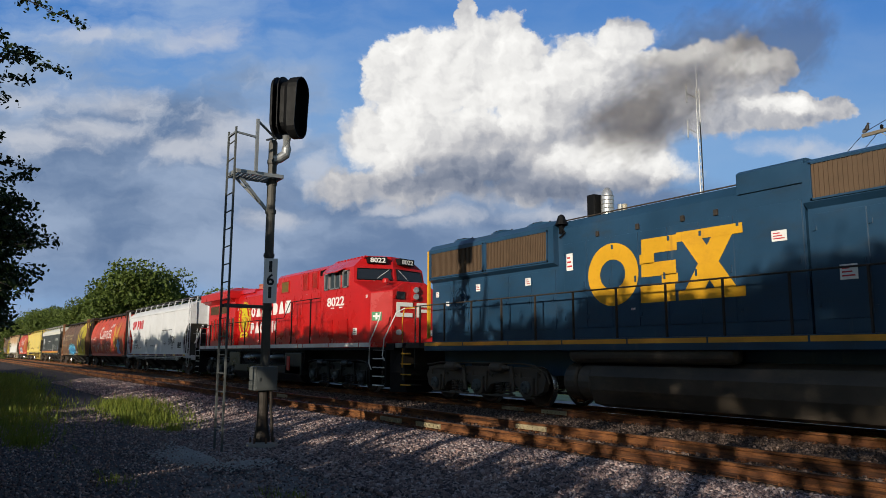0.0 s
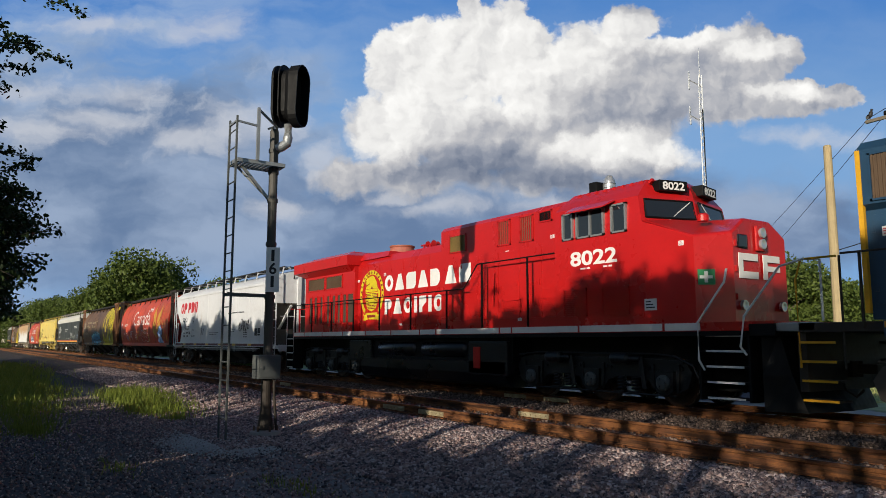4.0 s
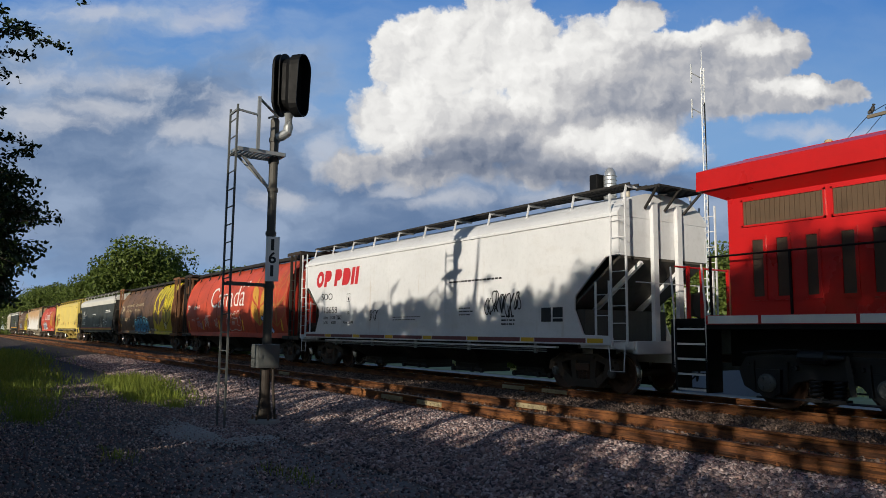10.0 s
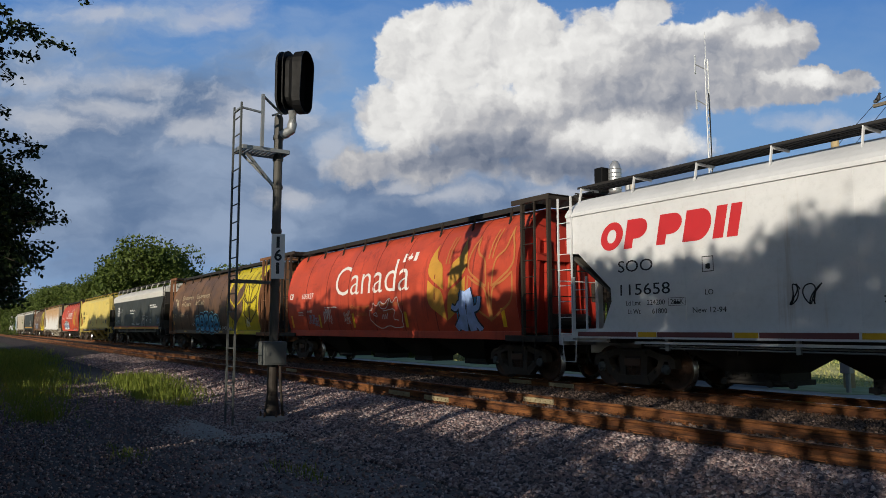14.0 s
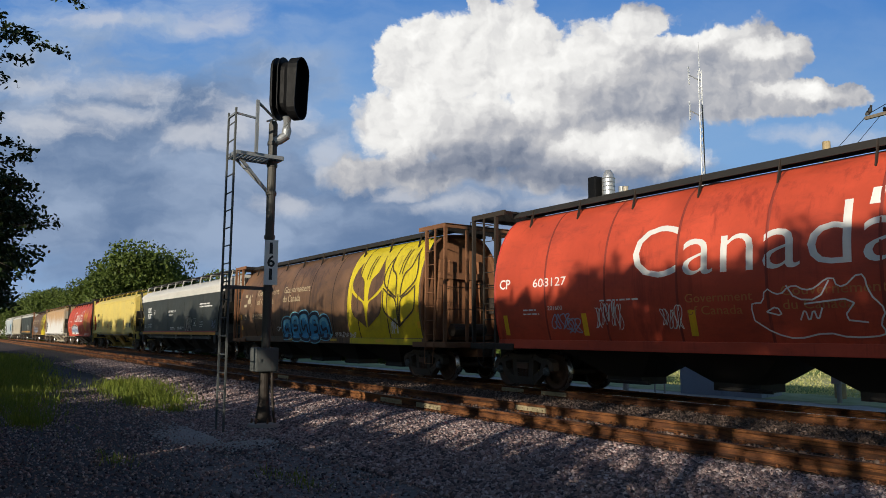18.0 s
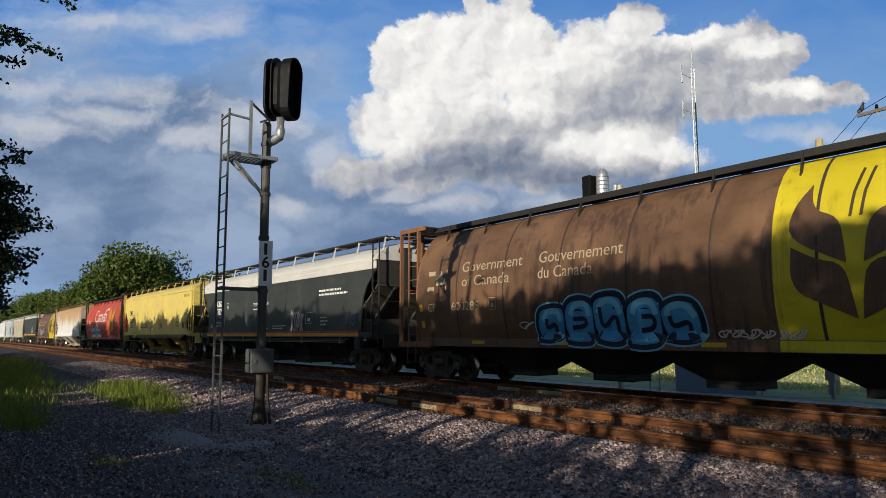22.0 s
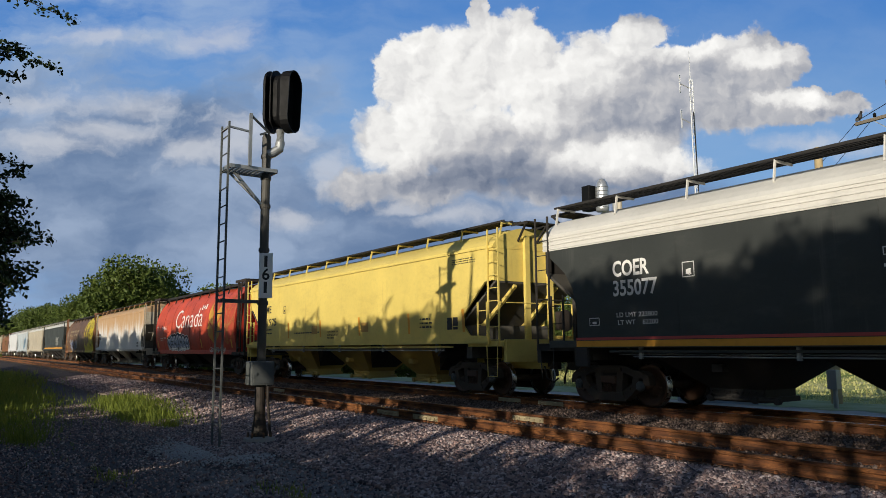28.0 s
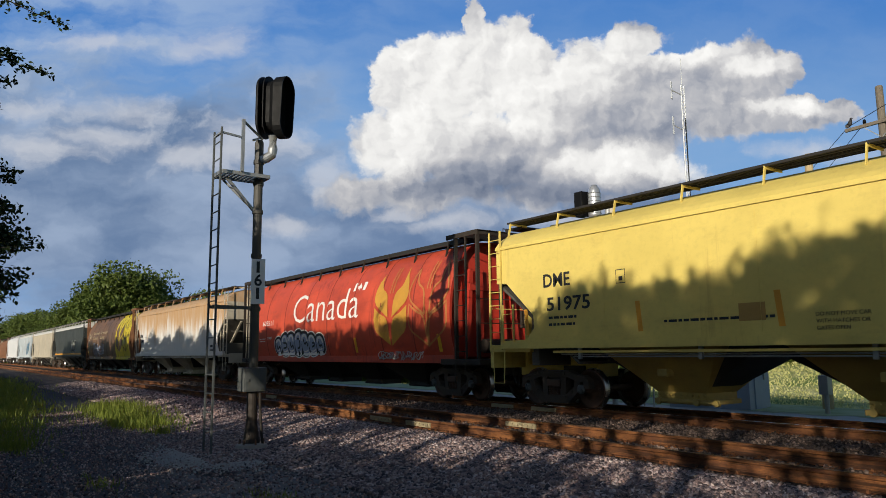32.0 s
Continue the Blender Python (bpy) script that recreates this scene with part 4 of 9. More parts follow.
        for yy in (ya, (ya + yb) / 2, yb):
            beam(bm, (-h, yy, 4.68), (h, yy, 4.68), 0.025, 0.05)
        tagged(part("roof_walkway", bm, P_GRATE, car, "steel grating walkway"), kind="stuff")
        m = 10
        for k in range(m + 1):
            xx = -h + 0.12 + (L - 0.24) * k / m
            bm = bmesh.new()
            beam(bm, (xx, s * 1.2, top + 0.30), (xx, s * 1.10, 4.70), 0.05, 0.025, (1, 0, 0))
            beam(bm, (xx, s * 1.12, 4.64), (xx, s * 0.55, 4.64), 0.03, 0.05)
            part("walkway_bracket", bm, roof_mat, car)
    if detail:
        for zz, xa in ((low - 0.16, -h + 2.2), (low - 0.21, -h + 2.6)):
            part("brake_pipe", tube(bmesh.new(), [(xa, -1.44, zz), (h - 2.4, -1.44, zz)], 0.017, 6), M_GALV, car, "silver pipe below the sill")
        for k in range(5):
            xx = -h + 2.8 + (L - 5.6) * k / 4
            part("pipe_bracket", box(bmesh.new(), xx - 0.04, xx + 0.04, -1.47, -1.41, low - 0.26, low - 0.02), M_GALV, car)
    bm = bmesh.new()
    box(bm, -h + 0.8, h - 0.8, -0.36, 0.36, top + 0.5, top + 0.62, 0.04)
    part("hatch_cover", bm, roof_mat, car)
    # discharge bays
    for k in range(bays):
        xa = -h + 2.6 + (L - 5.2) * k / bays
        xb = -h + 2.6 + (L - 5.2) * (k + 1) / bays
        m = (xa + xb) / 2
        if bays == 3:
            # recessed slope added in a dark colour for the shade between bays
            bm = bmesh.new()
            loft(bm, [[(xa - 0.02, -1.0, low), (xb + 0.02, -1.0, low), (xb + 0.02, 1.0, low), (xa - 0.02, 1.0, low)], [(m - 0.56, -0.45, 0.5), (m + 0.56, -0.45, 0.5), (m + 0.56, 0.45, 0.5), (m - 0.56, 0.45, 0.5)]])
            part("inner_slope", fix(bm), P_HOPPERDARK, car, "slope behind the bay, shade put into its dark colour")
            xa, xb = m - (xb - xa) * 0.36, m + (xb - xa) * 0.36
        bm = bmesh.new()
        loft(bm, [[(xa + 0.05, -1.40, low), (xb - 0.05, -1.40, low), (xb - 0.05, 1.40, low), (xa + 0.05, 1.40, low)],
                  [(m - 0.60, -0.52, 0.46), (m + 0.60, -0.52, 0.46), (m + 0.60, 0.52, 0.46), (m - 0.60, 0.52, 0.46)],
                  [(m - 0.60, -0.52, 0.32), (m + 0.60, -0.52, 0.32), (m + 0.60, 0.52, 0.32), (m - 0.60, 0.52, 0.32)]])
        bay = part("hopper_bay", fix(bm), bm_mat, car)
        bm = bmesh.new()
        box(bm, m - 0.66, m + 0.66, -0.58, 0.58, 0.22, 0.32, 0.01)
        tube(bm, [(m - 0.4, -0.68, 0.28), (m + 0.9, -0.68, 0.28)], 0.035, 7)
        for xx in (m - 0.45, m + 0.5, m + 0.95):
            lathe(bm, [(0.07, -0.75), (0.07, -0.65)], "y", (xx, 0, 0.28), 8)
        part("outlet_gate", fix(bm), bm_mat, bay)
        if detail:
            bm = bmesh.new()
            for j in range(9):
                lathe(bm, [(0.018, -0.56), (0.018, -0.52)], "y", (m - 0.55 + 1.1 * j / 8, 0, 0.40), 6)
            box(bm, m - 0.12, m + 0.12, -1.12, -0.9, 0.80, 0.95, 0.01)
            tagged(part("bolts", fix(bm), bm_mat, bay), kind="stuff")
    return car


# ---- round-sided covered hopper ----
ROUND = [(1.20, 1.36), (1.5, 1.455), (1.9, 1.53), (2.4, 1.565), (2.9, 1.535), (3.3, 1.46), (3.65, 1.345), (3.95, 1.19), (4.22, 1.0), (4.40, 0.78), (4.50, 0.5), (4.52, 0.0)]


def round_side(z):
    return float(np.interp(z, [a for a, b in ROUND], [b for a, b in ROUND]))


def smooth_round():
    out = []
    for k in range(25):
        z = 1.20 + (4.52 - 1.20) * math.sin(k / 24 * math.pi / 2)
        out.append((round_side(z), z))
    return out


def round_hopper(name, label, L, mat, end_mat, frame_mat, seed, band=None, detail=True):
    """Bulging covered hopper; L is the length of its shell."""
    car = thing(name, label, "rail car", group="covered hopper cars of the train")
    h = L / 2
    half = smooth_round()
    loop = [(-y, z) for y, z in half] + [(y, z) for y, z in half[::-1][1:]]
    bm = bmesh.new()
    xs = [-h, h] if band is None else [-h, band[0], band[1], h]
    loft(bm, [[(x, y, z) for y, z in loop] for x in xs], closed=False, caps=False)
    shell = part("shell", fix(bm), mat, car, smooth=True)
    if band is not None:
        shell.data.materials.append(P_LEAF)
        for p in shell.data.polygons:
            if band[0] < p.center.x < band[1] and p.center.y < 0:
                p.material_index = 1
    # weld seams round the shell
    for k in range(1, 8 if detail else 4):
        xx = -h + L * k / (8 if detail else 4)
        bm = bmesh.new()
        loft(bm, [[(xx + d, y * 1.0 + math.copysign(e, y), z) for y, z in loop] for d, e in ((-0.03, -0.004), (-0.014, 0.009), (0.014, 0.009), (0.03, -0.004))], closed=False, caps=False)
        part("weld_seam", fix(bm), (P_REDSEAM if detail else mat) if band is None else P_SEAM, car)
    for s in (-1, 1):
        # end sheet set back behind a lip
        bm = bmesh.new()
        vs = [bm.verts.new((s * (h - 0.16), y * 0.985, z)) for y, z in loop]
        bm.faces.new(vs)
        bmesh.ops.triangulate(bm, faces=bm.faces[:])
        part("end_sheet", fix(bm), end_mat, car)
        bm = bmesh.new()
        loft(bm, [[(s * (h - 0.02), y * 1.0, z) for y, z in loop], [(s * (h + 0.02), y * 1.012, z) for y, z in loop], [(s * (h + 0.02), y * 0.96, z - 0.02) for y, z in loop], [(s * (h - 0.15), y * 0.96, z - 0.02) for y, z in loop]], closed=False, caps=False)
        part("shell_rim", fix(bm), end_mat, car)
        for yy, lean in ((-0.95, 0.35), (-0.45, 0.1), (0.45, -0.1), (0.95, -0.35)):
            part("end_stiffener", beam(bmesh.new(), (s * (h - 0.02), yy, 1.2), (s * (h - 0.10), yy + lean * 0.6, 3.7), 0.13, 0.12, (1, 0, 0)), end_mat, car)
        part("end_crossbar", box(bmesh.new(), min(s * (h - 0.15), s * (h + 0.02)), max(s * (h - 0.15), s * (h + 0.02)), -0.85, 0.85, 3.1, 3.3), end_mat, car)
        # open frame of posts under the end platform
        xe = h + 1.12
        for yy in (-1.42, -0.62, 0.62, 1.42):
            for xx in ((h + 0.12, xe) if abs(yy) > 1 else (xe,)):
                bm = bmesh.new()
                beam(bm, (s * xx, yy, 1.15), (s * xx, yy, 4.55), 0.10, 0.07, (1, 0, 0))
                part("end_post", bm, frame_mat, car)
        bm = bmesh.new()
        for k in range(12):
            xx = h - 0.25 + 0.125 * k
            box(bm, min(s * xx, s * (xx + 0.05)), max(s * xx, s * (xx + 0.05)), -1.44, 1.44, 4.60, 4.63)
        tagged(part("end_walkway", bm, P_GRATE, car), kind="stuff")
        bm = bmesh.new()
        for yy in (-1.44, 1.44):
            beam(bm, (s * (h - 0.28), yy, 4.58), (s * (xe + 0.05), yy, 4.58), 0.05, 0.13)
        beam(bm, (s * (xe + 0.03), -1.44, 4.58), (s * (xe + 0.03), 1.44, 4.58), 0.05, 0.13)
        tube(bm, [(s * xe, -0.5, 4.62), (s * xe, -0.5, 4.74), (s * xe, 0.5, 4.74), (s * xe, 0.5, 4.62)], 0.014, 6)
        part("platform_edge", bm, frame_mat, car)
        for sy in (-1, 1):
            bm = beam(bmesh.new(), (s * (h + 0.62), sy * 1.45, 1.15), (s * (h + 0.62), sy * 1.45, 4.55), 0.05, 0.04, (1, 0, 0))
            rungs = [[(s * (h + 0.14), sy * 1.45, 1.35 + 0.42 * k), (s * (h + 0.62), sy * 1.45, 1.35 + 0.42 * k)] for k in range(8)]
            if not detail:
                for pts in rungs:
                    tube(bm, pts, 0.012, 6)
            lad = part("ladder", bm, frame_mat, car)
            if detail:
                for pts in rungs:
                    part("rung", tube(bmesh.new(), pts, 0.012, 6), frame_mat, lad)
            bm = tube(bmesh.new(), [(s * (h + 0.15), sy * 1.48, 1.1), (s * (h + 0.17), sy * 1.5, 0.5), (s * (h + 0.6), sy * 1.5, 0.5), (s * (h + 0.62), sy * 1.48, 1.1)], 0.014, 6)
            part("stirrup_step", bm, frame_mat, car)
        for z in (2.1, 2.75):
            rail_bar(car, [(s * (xe + 0.04), -1.42, z), (s * (xe + 0.04), 1.42, z)], 0.014, frame_mat)
        bm = bmesh.new()
        box(bm, min(s * (h - 0.6), s * (xe + 0.1)), max(s * (h - 0.6), s * (xe + 0.1)), -1.46, 1.46, 0.98, 1.14, 0.01)
        box(bm, min(s * (h - 1.6), s * (xe + 0.15)), max(s * (h - 1.6), s * (xe + 0.15)), -0.35, 0.35, 0.70, 1.0)
        part("end_platform", bm, frame_mat, car)
        coupler(car, s * (xe + 0.1), s)
        freight_truck(car, s * (h - 0.55), 0)
        # roof walkway edge
        ya, yb = sorted((s * 0.32, s * 0.92))
        bm = bmesh.new()
        n = int(L / (0.08 if detail else 0.16))
        for k in range(n):
            xx = -h + L * k / n
            box(bm, xx, xx + (0.05 if detail else 0.11), ya, yb, 4.575, 4.61)
        for yy in (ya, yb):
            beam(bm, (-h, yy, 4.59), (h, yy, 4.59), 0.03, 0.06)
        tagged(part("roof_walkway", bm, P_GRATE, car, "dark grating walkway"), kind="stuff")
        for k in range(9):
            xx = -h + L * (k + 0.5) / 9
            bm = beam(bmesh.new(), (xx, s * 1.06, 4.13), (xx, s * 0.93, 4.60), 0.06, 0.025, (1, 0, 0))
            part("walkway_bracket", bm, M_STEEL_DARK, car)
        bm = bmesh.new()
        beam(bm, (-h, s * 0.93, 4.53), (h, s * 0.93, 4.53), 0.03, 0.10)
        part("roof_lip", bm, P_GRATE, car)
        bm = bmesh.new()
        box(bm, -h, h, min(s * 1.30, s * 1.42), max(s * 1.30, s * 1.42), 1.02, 1.24, 0.012)
        part("side_sill", bm, mat, car)
    for k in range(4):
        bm = bmesh.new()
        xx = -h + L * (k + 0.5) / 4
        lathe(bm, [(0.30, 4.48), (0.30, 4.54), (0.24, 4.58), (0.05, 4.59)], "z", (xx, 0, 0), 16)
        part("hatch_cover", fix(bm), frame_mat, car)
    for k in range(4):
        xa, xb = -h + 1.9 + (L - 3.8) * k / 4, -h + 1.9 + (L - 3.8) * (k + 1) / 4
        m = (xa + xb) / 2
        bm = bmesh.new()
        loft(bm, [[(xa, -1.2, 1.1), (xb, -1.2, 1.1), (xb, 1.2, 1.1), (xa, 1.2, 1.1)],
                  [(m - 0.52, -0.42, 0.42), (m + 0.52, -0.42, 0.42), (m + 0.52, 0.42, 0.42), (m - 0.52, 0.42, 0.42)],
                  [(m - 0.52, -0.42, 0.26), (m + 0.52, -0.42, 0.26), (m + 0.52, 0.42, 0.26), (m - 0.52, 0.42, 0.26)]])
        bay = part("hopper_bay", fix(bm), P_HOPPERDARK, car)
        bm = tube(bmesh.new(), [(m - 0.3, -0.55, 0.31), (m + 0.85, -0.55, 0.31)], 0.04, 7)
        part("outlet_gate", bm, P_HOPPERDARK, bay)
    if detail:
        bm = bmesh.new()
        c = (h + 1.0, 0.75, 2.25)
        ring = [(c[0], c[1] + 0.28 * math.cos(k * math.tau / 20), c[2] + 0.28 * math.sin(k * math.tau / 20)) for k in range(21)]
        tube(bm, ring, 0.014, 5)
        for k in range(3):
            a = k * math.pi / 3
            tube(bm, [(c[0], c[1] + 0.28 * math.cos(a), c[2] + 0.28 * math.sin(a)), (c[0], c[1] - 0.28 * math.cos(a), c[2] - 0.28 * math.sin(a))], 0.012, 5)
        box(bm, h + 0.6, h + 0.95, 0.5, 1.0, 2.0, 2.5, 0.03)
        tube(bm, [(h + 0.3, -0.6, 1.5), (h + 0.3, 0.6, 1.5)], 0.2, 12)
        part("hand_brake", fix(bm), M_STEEL_DARK, car, "dark brake wheel, chain and air tank")
    return car


def rounded(pts, times=2):
    """The same line with its corners cut."""
    for k in range(times):
        out = [pts[0]]
        for (xa, za), (xb, zb) in zip(pts, pts[1:]):
            out += [(xa * 0.75 + xb * 0.25, za * 0.75 + zb * 0.25), (xa * 0.25 + xb * 0.75, za * 0.25 + zb * 0.75)]
        pts = out + [pts[-1]]
    return pts


def evenly(pts, n):
    """n + 1 points at even steps along a line."""
    d = [0.0]
    for (xa, za), (xb, zb) in zip(pts, pts[1:]):
        d.append(d[-1] + math.hypot(xb - xa, zb - za))
    at = [d[-1] * k / n for k in range(n + 1)]
    return list(zip((float(v) for v in np.interp(at, d, [q[0] for q in pts])), (float(v) for v in np.interp(at, d, [q[1] for q in pts]))))


def ribbon(bm, pts, r, y=0.0, lift=0.0):
    """A painted line of width 2r: one connected strip."""
    clean = [pts[0]]
    for q in pts[1:]:
        if math.hypot(q[0] - clean[-1][0], q[1] - clean[-1][1]) > 1e-4:
            clean.append(q)
    rows = []
    for i, (px, pz) in enumerate(clean):
        a, b = clean[max(i - 1, 0)], clean[min(i + 1, len(clean) - 1)]
        d = Vector((b[0] - a[0], b[1] - a[1]))
        n = Vector((-d.y, d.x)).normalized() * r if d.length > 1e-6 else Vector((r, 0))
        rows.append((bm.verts.new((px - n.x, y - lift, pz - n.y)), bm.verts.new((px + n.x, y - lift, pz + n.y))))
    for (a, b), (c, d) in zip(rows, rows[1:]):
        bm.faces.new((a, c, d, b))


def wheat(car, x, z, w, h, side, mat, mat_line, filled):
    """A stylised ear of grain: four bowed leaves on a stem and two upright awns."""
    low_out = [(-0.02, 0.0), (-0.27, 0.09), (-0.58, 0.20), (-0.56, 0.495)]
    low_in = [(-0.02, 0.0), (-0.05, 0.20), (-0.10, 0.36), (-0.34, 0.40), (-0.56, 0.495)]
    up_out = [(-0.07, 0.36), (-0.22, 0.41), (-0.60, 0.56), (-0.56, 0.76), (-0.40, 0.93)]
    up_in = [(-0.07, 0.36), (-0.10, 0.58), (-0.16, 0.68), (-0.37, 0.74), (-0.40, 0.93)]

    def lay(name, bm, paint_mat, lift, label):
        ob = part(name, bm, paint_mat, car, label)
        for v in ob.data.vertices:
            v.co.y = -side(v.co.z) - lift
    for s in (-1, 1):
        for out, back in ((low_out, low_in), (up_out, up_in)):
            oo = evenly([(x - s * px * w, z + pz * h * (1.0 if s < 0 or pz < 0.9 else 1.06)) for px, pz in rounded(out)], 14)
            bb = evenly([(x - s * px * w, z + pz * h * (1.0 if s < 0 or pz < 0.9 else 1.06)) for px, pz in rounded(back)], 14)
            bm = bmesh.new()
            if filled:
                va, vb = ([bm.verts.new((px, 0, pz)) for px, pz in line] for line in (oo, bb))
                for k in range(14):
                    bm.faces.new((va[k], va[k + 1], vb[k + 1], vb[k]))
                lay("grain_leaf", bm, mat, 0.012, "painted grain leaf")
            else:
                ribbon(bm, oo + bb[::-1], 0.032)
                lay("grain_outline", bm, mat_line, 0.014, "painted grain outline")
    lines = [([(x + px * w, z + 0.66 * h), (x + (px + 0.02) * w, z + 0.82 * h), (x + (px + 0.07) * w, z + 0.99 * h)], 0.026) for px in (-0.04, 0.05)]
    if not filled:
        lines.append(([(x, z - 0.05), (x, z + 0.40 * h)], 0.032))
    for line, r in lines:
        bm = bmesh.new()
        ribbon(bm, evenly(line, 6), r)
        lay("grain_stem", bm, mat_line, 0.014, "painted grain stem")


def tag_block(car, x, z, w, h, side, fill, rim, shine, n, seed, label):
    """Sprayed block shapes that cannot be read: a pale halo, a dark rim, fat slanted bodies, lighter upper halves and dark slits."""
    rnd = random.Random(seed)
    halo, back, body, light, slit = (bmesh.new() for _ in range(5))
    cw = w / n
    for k in range(n):
        u = (k + 0.5) / n
        tall = h * (0.80 + 0.22 * math.sin(math.pi * u) + rnd.uniform(-0.05, 0.05))
        x0, x1 = x + cw * k, x + cw * (k + 1)
        sl = 0.20 * (0.5 - u) * h + rnd.uniform(-0.05, 0.05)
        lo = z + (0.10 * h if k in (0, n - 1) else rnd.uniform(0.0, 0.06) * h)
        shape = [(x0 + 0.03, lo + rnd.uniform(0, 0.08)), (x0 + cw * 0.45, lo - 0.02), (x1 - 0.02, lo + rnd.uniform(0, 0.1)), (x1 + 0.03, z + tall * 0.5), (x1 + sl, z + tall * rnd.uniform(0.86, 1.0)), (x0 + cw * 0.5 + sl, z + tall), (x0 + sl, z + tall * rnd.uniform(0.82, 0.96)), (x0 - 0.05, z + tall * 0.5)]
        line = rounded(shape + [shape[0]], 2)
        mx, mz = sum(q[0] for q in line) / len(line), sum(q[1] for q in line) / len(line)
        for bm, grow in ((halo, 1.0), (back, 1.0), (body, 0.86)):
            pts = [(mx + (px - mx) * grow, mz + (pz - mz) * grow) for px, pz in line]
            for (xa, za), (xb, zb) in zip(pts, pts[1:]):
                for f0, f1 in ((0.0, 0.5), (0.5, 1.0)):
                    flat(bm, [(mx + (xa - mx) * f0, mz + (za - mz) * f0), (mx + (xb - mx) * f0, mz + (zb - mz) * f0), (mx + (xb - mx) * f1, mz + (zb - mz) * f1), (mx + (xa - mx) * f1, mz + (za - mz) * f1)] if f0 else [(mx, mz), (mx + (xb - mx) * f1, mz + (zb - mz) * f1), (mx + (xa - mx) * f1, mz + (za - mz) * f1)], 0, 0)
            ribbon(bm, pts, 0.095 if bm is halo else 0.055 if bm is back else 0.01)
        glow = [(x0 + cw * 0.18 + sl * 0.6, z + tall * 0.62), (x0 + cw * 0.3 + sl, z + tall * 0.84), (x0 + cw * 0.75 + sl, z + tall * 0.86), (x1 - cw * 0.16, z + tall * 0.6)]
        ribbon(light, evenly(rounded(glow), 12), cw * 0.075)
        ribbon(light, evenly(rounded([(x0 + cw * 0.2, lo + 0.16), (mx, lo + 0.12), (x1 - cw * 0.2, lo + 0.2)]), 8), cw * 0.04)
        a, b = x0 + cw * rnd.uniform(0.22, 0.4), x0 + cw * rnd.uniform(0.6, 0.8)
        za, zb = z + tall * rnd.uniform(0.25, 0.45), z + tall * rnd.uniform(0.55, 0.75)
        ribbon(slit, evenly(rounded([(a, za), (b, za + 0.03), (b + 0.02, zb), (a + 0.06, zb - 0.02)] if k % 2 else [(a + sl * 0.5, zb), (a, za), (b, zb - 0.1), (b, za - 0.06)]), 14), cw * 0.055)
    for name, bm, mat, lift, lb in (("graffiti_halo", halo, shine, 0.006, "pale sprayed outline"), ("graffiti_backing", back, rim, 0.009, "dark spray-painted outline"), ("graffiti", body, fill, 0.012, label), ("graffiti_highlight", light, shine, 0.015, "pale sprayed highlight"), ("graffiti_slit", slit, rim, 0.018, "")):
        ob = tagged(part(name, bm, mat, car, lb), kind="stuff")
        for v in ob.data.vertices:
            v.co.y = -max(side(v.co.z), 1.43 if v.co.z < 1.26 else 0) - lift


# ---- locomotives ----
def panel_lines(car, rects, y, mat, name="hood_door"):
    """Doors that stand a little proud of the hood side."""
    for i, (x0, x1, z0, z1) in enumerate(rects):
        bm = bmesh.new()
        box(bm, x0, x1, y - 0.018, y + 0.01, z0, z1, 0.006)
        d = part(name, bm, mat, car)
        for z in (z0 + 0.25, z1 - 0.25):
            part("hinge", box(bmesh.new(), x0 - 0.02, x0 + 0.04, y - 0.035, y - 0.012, z - 0.05, z + 0.05), mat, d)
        part("latch", box(bmesh.new(), x1 - 0.10, x1 - 0.06, y - 0.045, y - 0.012, (z0 + z1) / 2 - 0.07, (z0 + z1) / 2 + 0.07), mat, d)


def slats(car, x0, x1, z0, z1, y, mat, frame_mat, n=8, upright=True, name="grille"):
    """A framed grille with its slats as real bars, and nothing hollow behind."""
    bm = bmesh.new()
    w = 0.035
    for a in ((x0, x1, z0, z0 + w), (x0, x1, z1 - w, z1), (x0, x0 + w, z0, z1), (x1 - w, x1, z0, z1)):
        box(bm, a[0], a[1], y - 0.03, y, a[2], a[3])
    g = part(name, bm, frame_mat, car)
    bm = bmesh.new()
    for k in range(n):
        if upright:
            c = x0 + w + (x1 - x0 - 2 * w) * (k + 0.5) / n
            box(bm, c - 0.012, c + 0.012, y - 0.022, y - 0.004, z0 + w, z1 - w)
        else:
            c = z0 + w + (z1 - z0 - 2 * w) * (k + 0.5) / n
            beam(bm, (x0 + w, y - 0.014, c), (x1 - w, y - 0.014, c), 0.018, (z1 - z0) / n * 0.45)
    part("slat", bm, mat, g)
    return g


def stencil_card(car, x, z, w, h, y, stripe=None):
    bm = flat(bmesh.new(), [(x, z), (x + w, z), (x + w, z + h), (x, z + h)], y, 0.008)
    c = part("placard", bm, M_WHITE, car, "small white notice")
    bm = bmesh.new()
    for k in range(3):
        zz = z + h * (0.2 + 0.25 * k)
        flat(bm, [(x + w * 0.12, zz), (x + w * (0.85 - 0.15 * k), zz), (x + w * (0.85 - 0.15 * k), zz + h * 0.1), (x + w * 0.12, zz + h * 0.1)], y, 0.011)
    part("notice_line", bm, stripe or M_INK, c)
    return c


def handrail(car, path, posts, y, mat, z0=1.7):
    part("handrail", tube(bmesh.new(), [(x, y, z) for x, z in path], 0.019, 7), mat, car)
    xs = [p[0] for p in path]
    zs = [p[1] for p in path]
    for x in posts:
        bm = beam(bmesh.new(), (x, y, z0 - 0.15), (x, y, float(np.interp(x, xs, zs))), 0.05, 0.03, (1, 0, 0))
        part("stanchion", bm, mat, car)


P_DARKMESH = plain("dark_door_mesh", (0.06, 0.038, 0.024), 0.8, 0, 0.4, 30.0)
